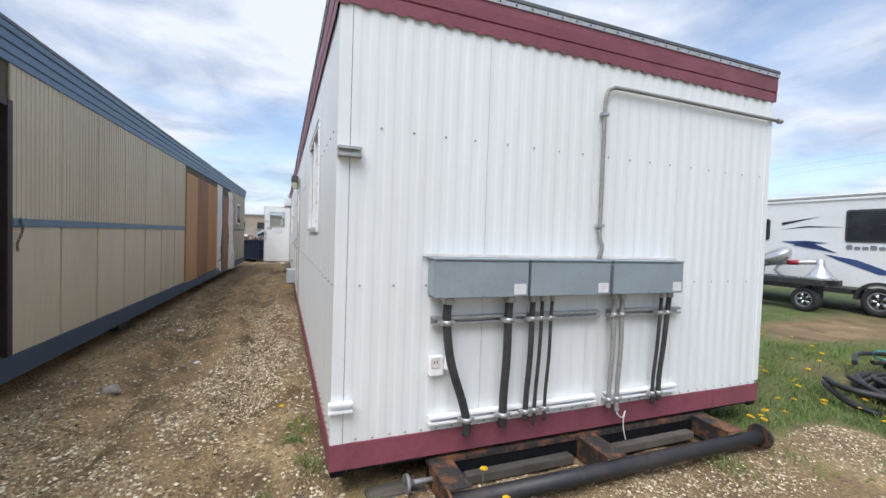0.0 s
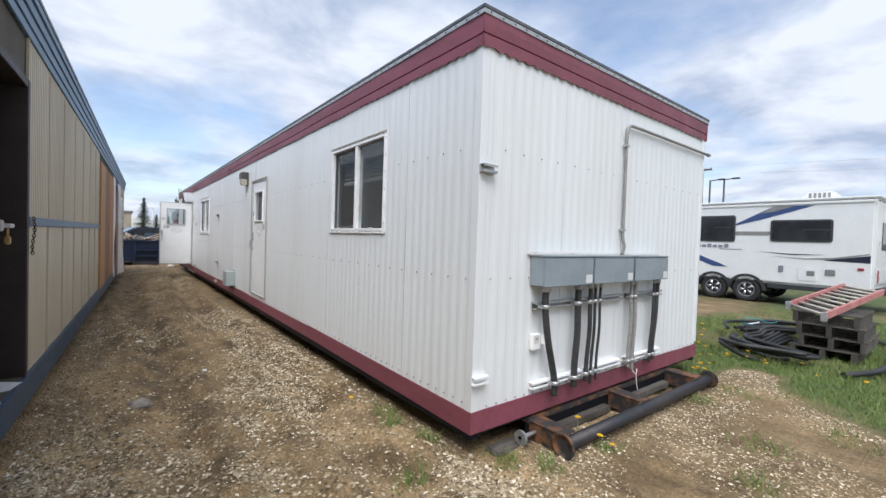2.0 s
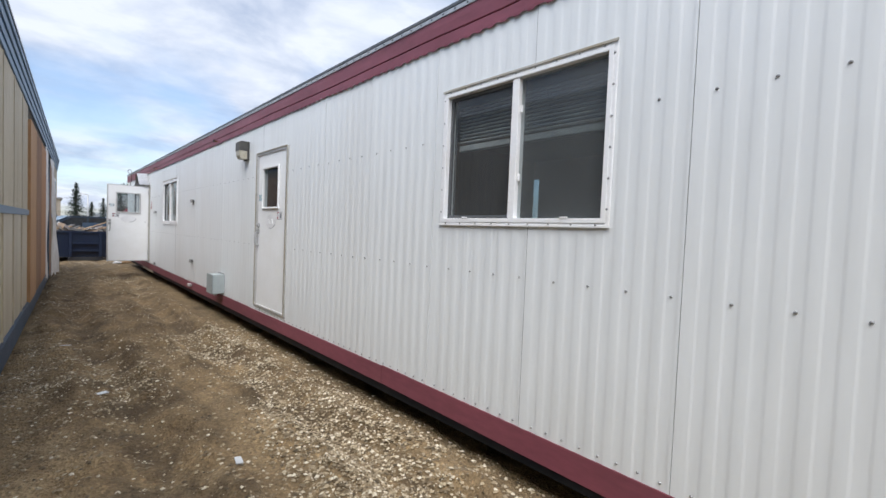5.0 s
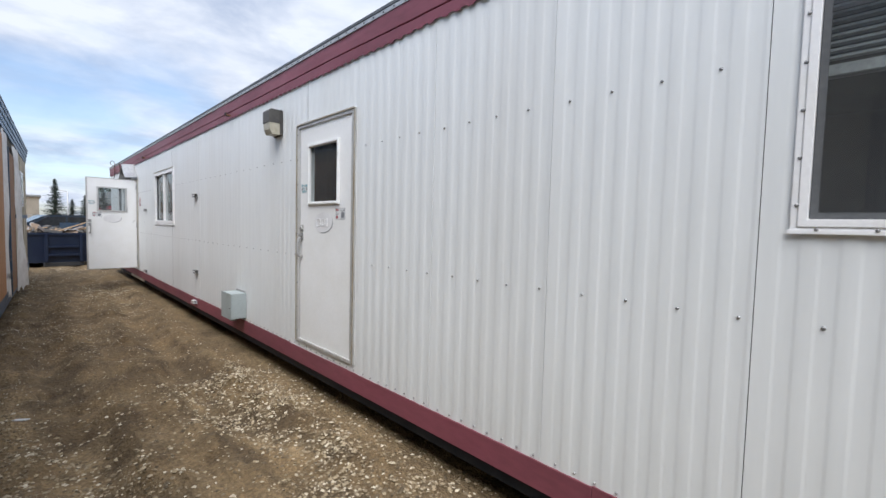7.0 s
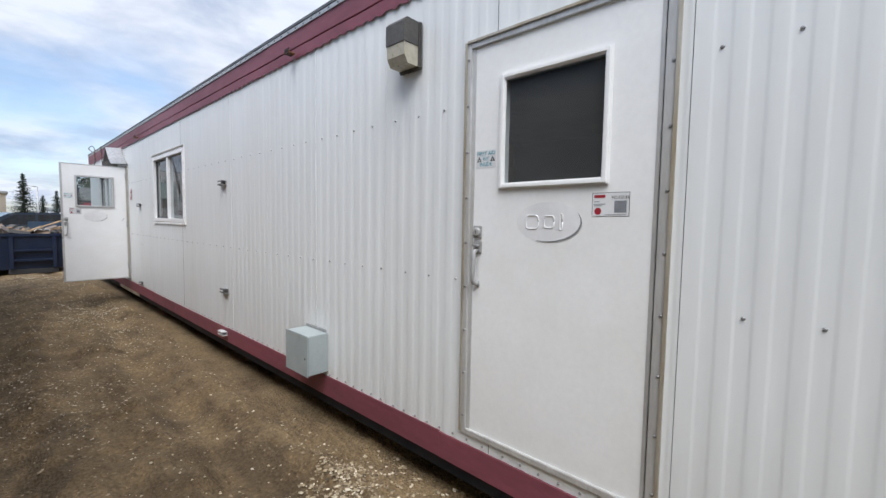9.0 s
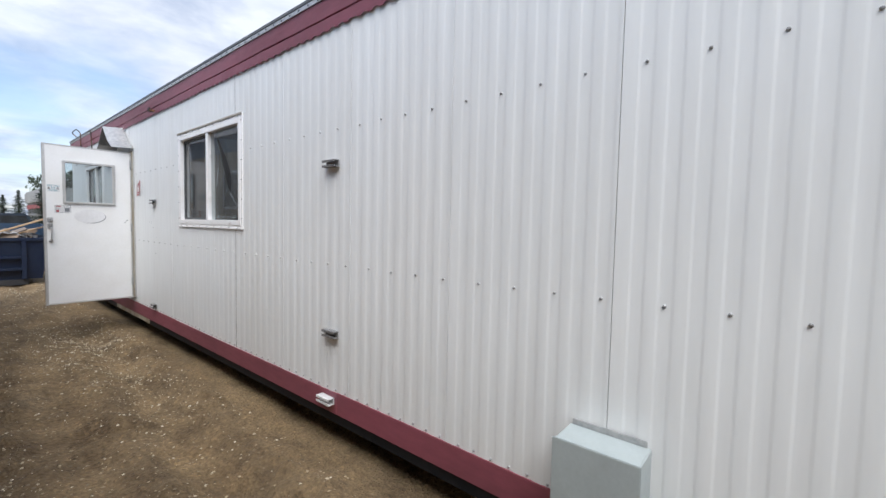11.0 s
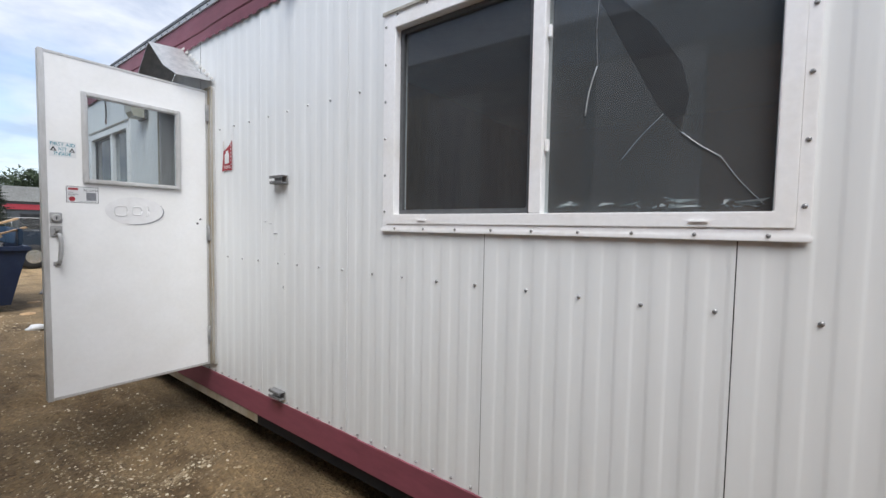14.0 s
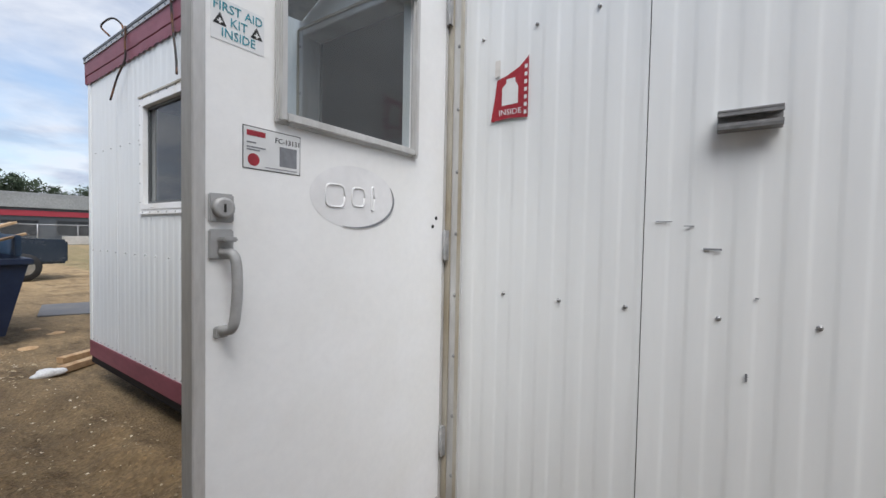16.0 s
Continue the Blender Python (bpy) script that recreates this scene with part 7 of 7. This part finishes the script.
bm = bm_new()
box(bm, 22.3, 25.8, -14, 2.4, 0.4, 3.25, 0.02)
part("body", bm, WHITE, other)
bm = bm_new()
box(bm, 22.25, 25.85, -14.05, 2.45, 3.251, 3.74, 0.02)
part("fascia", bm, MAROON, other)
bm = bm_new()
box(bm, 22.4, 25.7, -13.9, 2.3, 0.0, 0.399)
part("base", bm, BLACKRAIL, other)
bm = bm_new()
box(bm, 22.28, 22.299, -14, 2.4, 0.5, 1.9)
part("grey_cladding", bm, RVGREY, other)


def conifer(x, y, h, r, seed):
    tr = thing("spruce_tree", "dark green spruce tree beyond the yard", "tree", (x, y, 0), group="spruces")
    bm = bm_new()
    sweep(bm, [(x, y, 0), (x, y, h * 0.5), (x, y, h)], [0.03 * h, 0.018 * h, 0.004], 7)
    part("trunk", bm, BARK, tr)
    rs = random.Random(seed)
    V, F = [], []
    base = tr.matrix_basis.inverted()
    levels = 34
    for i in range(levels):
        t = i / levels
        z = h * (0.08 + 0.91 * t)
        rad = r * (1 - t) ** 1.05 * rs.uniform(0.75, 1.15) + 0.04
        for k in range(int(15 - 8 * t)):
            a = rs.uniform(0, 6.28)
            L, droop = rad * rs.uniform(0.6, 1.2), rs.uniform(0.15, 0.45)
            for j in range(8):
                f = (j + 0.6) / 8
                px, py, pz = x + math.cos(a) * L * f, y + math.sin(a) * L * f, z - droop * L * f + 0.25 * L * f * f
                w = 0.075 * (1.15 - 0.7 * f) * h / 6
                for _ in range(3):
                    n0 = len(V)
                    V += [base @ (Vector((px, py, pz)) + Vector((rs.gauss(0, w), rs.gauss(0, w), rs.gauss(-0.4 * w, w * 0.6)))) for _ in range(3)]
                    F.append((n0, n0 + 1, n0 + 2))
    fast_mesh("crown", V, F, SPRUCE, "dense dark needles", "", parent=tr)
    return tr


conifer(0.45, 60, 5.4, 2.2, 1)
conifer(1.75, 61, 3.5, 1.9, 2)
conifer(4.1, 60, 4.6, 2.0, 3)
conifer(3.1, 66, 4.2, 1.9, 4)


def broadleaf(x, y, h, r, seed):
    tr = thing("leafy_tree", "green leafy tree behind the shop building", "tree", (x, y, 0), group="leafy trees")
    rs = random.Random(seed)
    bm = bm_new()
    sweep(bm, [(x, y, 0), (x + 0.1, y, h * 0.35), (x, y, h * 0.7)], [0.05 * r, 0.04 * r, 0.015 * r], 7)
    for k in range(5):
        a = rs.uniform(0, 6.28)
        sweep(bm, [(x, y, h * (0.3 + 0.07 * k)), (x + r * 0.6 * math.cos(a), y + r * 0.6 * math.sin(a), h * (0.5 + 0.08 * k))], [0.03 * r, 0.01 * r], 5)
    part("trunk", bm, BARK, tr)
    base = tr.matrix_basis.inverted()
    V, F = [], []
    for c in range(26):
        cx, cy, cz, cr = x + rs.gauss(0, r * 0.45), y + rs.gauss(0, r * 0.45), h * rs.uniform(0.4, 0.95), r * rs.uniform(0.16, 0.36)
        for _ in range(70):
            p = Vector((cx + rs.gauss(0, cr * 0.6), cy + rs.gauss(0, cr * 0.6), cz + rs.gauss(0, cr * 0.5)))
            n0, w = len(V), 0.11 * r / 2
            V += [base @ (p + Vector((rs.gauss(0, w), rs.gauss(0, w), rs.gauss(0, w)))) for _ in range(3)]
            F.append((n0, n0 + 1, n0 + 2))
    fast_mesh("crown", V, F, LEAF, "loose green leaves", "", parent=tr)


for x, y, h, r, k in ((10.2, 104, 8.2, 2.8, 1), (12.6, 102, 9.0, 3.2, 2), (14.8, 103, 9.6, 3.4, 3), (17.8, 103, 7.8, 2.2, 4), (22, 104, 8.0, 3.0, 5), (28, 104, 8.6, 3.4, 7)):
    broadleaf(x, y, h, r, k)

fence = thing("chain_link_fence", "low grey chain-link fence before the shop", "fence", (12, 70, 0))
for i in range(16):
    bm = bm_new()
    sweep(bm, [(-6 + 3 * i, 70, 0), (-6 + 3 * i, 70, 1.8)], 0.04, 6)
    part("post", bm, GALV, fence)
for z in (0.15, 1.75):
    bm = bm_new()
    sweep(bm, [(-6, 70, z), (39, 70, z)], 0.03, 6)
    part("rail", bm, GALV, fence)
V, F = [], []
for i in range(180):
    for s in (1, -1):
        x = -6 + i * 0.25
        for a, b in (((x, 0.15), (x + s * 1.6, 1.75)),):
            n0 = len(V)
            V += [(a[0] - 12, 0, a[1]), (a[0] - 12 + 0.015, 0, a[1]), (b[0] - 12 + 0.015, 0, b[1]), (b[0] - 12, 0, b[1])]
            F.append((n0, n0 + 1, n0 + 2, n0 + 3))
fast_mesh("mesh_wire", V, F, GALV, "", "stuff", parent=fence)
for x, y, w in ((9.2, 62, 2.2), (13.4, 66, 3.5)):
    bm = bm_new()
    box(bm, x, x + w, y, y + 0.7, 0, 0.75, 0.04)
    solid("concrete_block", bm, CONCRETE, "pale concrete barrier block at the yard edge", "barrier", "concrete blocks")
bm = bm_new()
for i in range(24):
    x, z = 12.0 + rr.uniform(0, 4), rr.uniform(0.05, 0.5)
    sweep(bm, [(x, 64 + rr.uniform(-0.3, 0.3), z), (x + rr.uniform(1, 2.5), 64 + rr.uniform(-0.3, 0.3), z * rr.uniform(0.6, 1.1))], 0.06, 6)
solid("pipe_heap", bm, GALV, "heap of grey pipes at the yard edge", "pipes", kind="stuff")

# ---- poles ----
up = thing("utility_pole", "wooden utility pole with a crossarm", "utility pole", (60, 23, 0))
bm = bm_new()
sweep(bm, [(60, 23, 0), (60, 23, 12.6)], [0.22, 0.14], 8)
part("pole", bm, POLEWOOD, up)
bm = bm_new()
box(bm, 59.9, 60.1, 21.9, 24.1, 11.9, 12.1)
part("crossarm", bm, POLEWOOD, up)
for y in (22.0, 23.3, 24.0):
    bm = bm_new()
    lathe(bm, [(0.05, 0), (0.08, 0.1), (0.04, 0.25)], (60, y, 12.1), "z", 8)
    part("insulator", bm, CONCRETE, up)
for y in (16.73, 15.5):
    lp = thing("street_lamp", "dark street lamp with a short arm", "street lamp", (45, y, 0), group="street lamps")
    bm = bm_new()
    sweep(bm, [(45, y, 0), (45, y, 8.35)], [0.12, 0.08], 8)
    part("pole", bm, RVBLACK, lp)
    bm = bm_new()
    sweep(bm, [(45, y, 8.3), (45, y - 0.9, 8.35)], 0.05, 6)
    part("arm", bm, RVBLACK, lp)
    bm = bm_new()
    box(bm, 44.85, 45.15, y - 1.3, y - 0.7, 8.28, 8.42, 0.03)
    part("head", bm, RVBLACK, lp)
lp = thing("street_lamp", "slim grey street lamp beside the spruces", "street lamp", (0.83, 50, 0))
bm = bm_new()
sweep(bm, [(0.83, 50, 0), (0.83, 50, 3.65)], 0.05, 6)
part("pole", bm, GALV, lp)
bm = bm_new()
sweep(bm, [(0.83, 50, 3.65), (0.35, 50, 3.72)], 0.03, 6)
part("arm", bm, GALV, lp)
wires = thing("power_line", "thin overhead wires beyond the yard", "power line", (60, 5, 11))
for k, z in enumerate((12.2, 11.2)):
    bm = bm_new()
    sweep(bm, arc([(60, 80, z), (60, 50, z - 0.8), (60, 23, z), (60, 0, z - 1.0), (60, -30, z)], 6), 0.012, 4)
    part("wire", bm, GALV, wires)
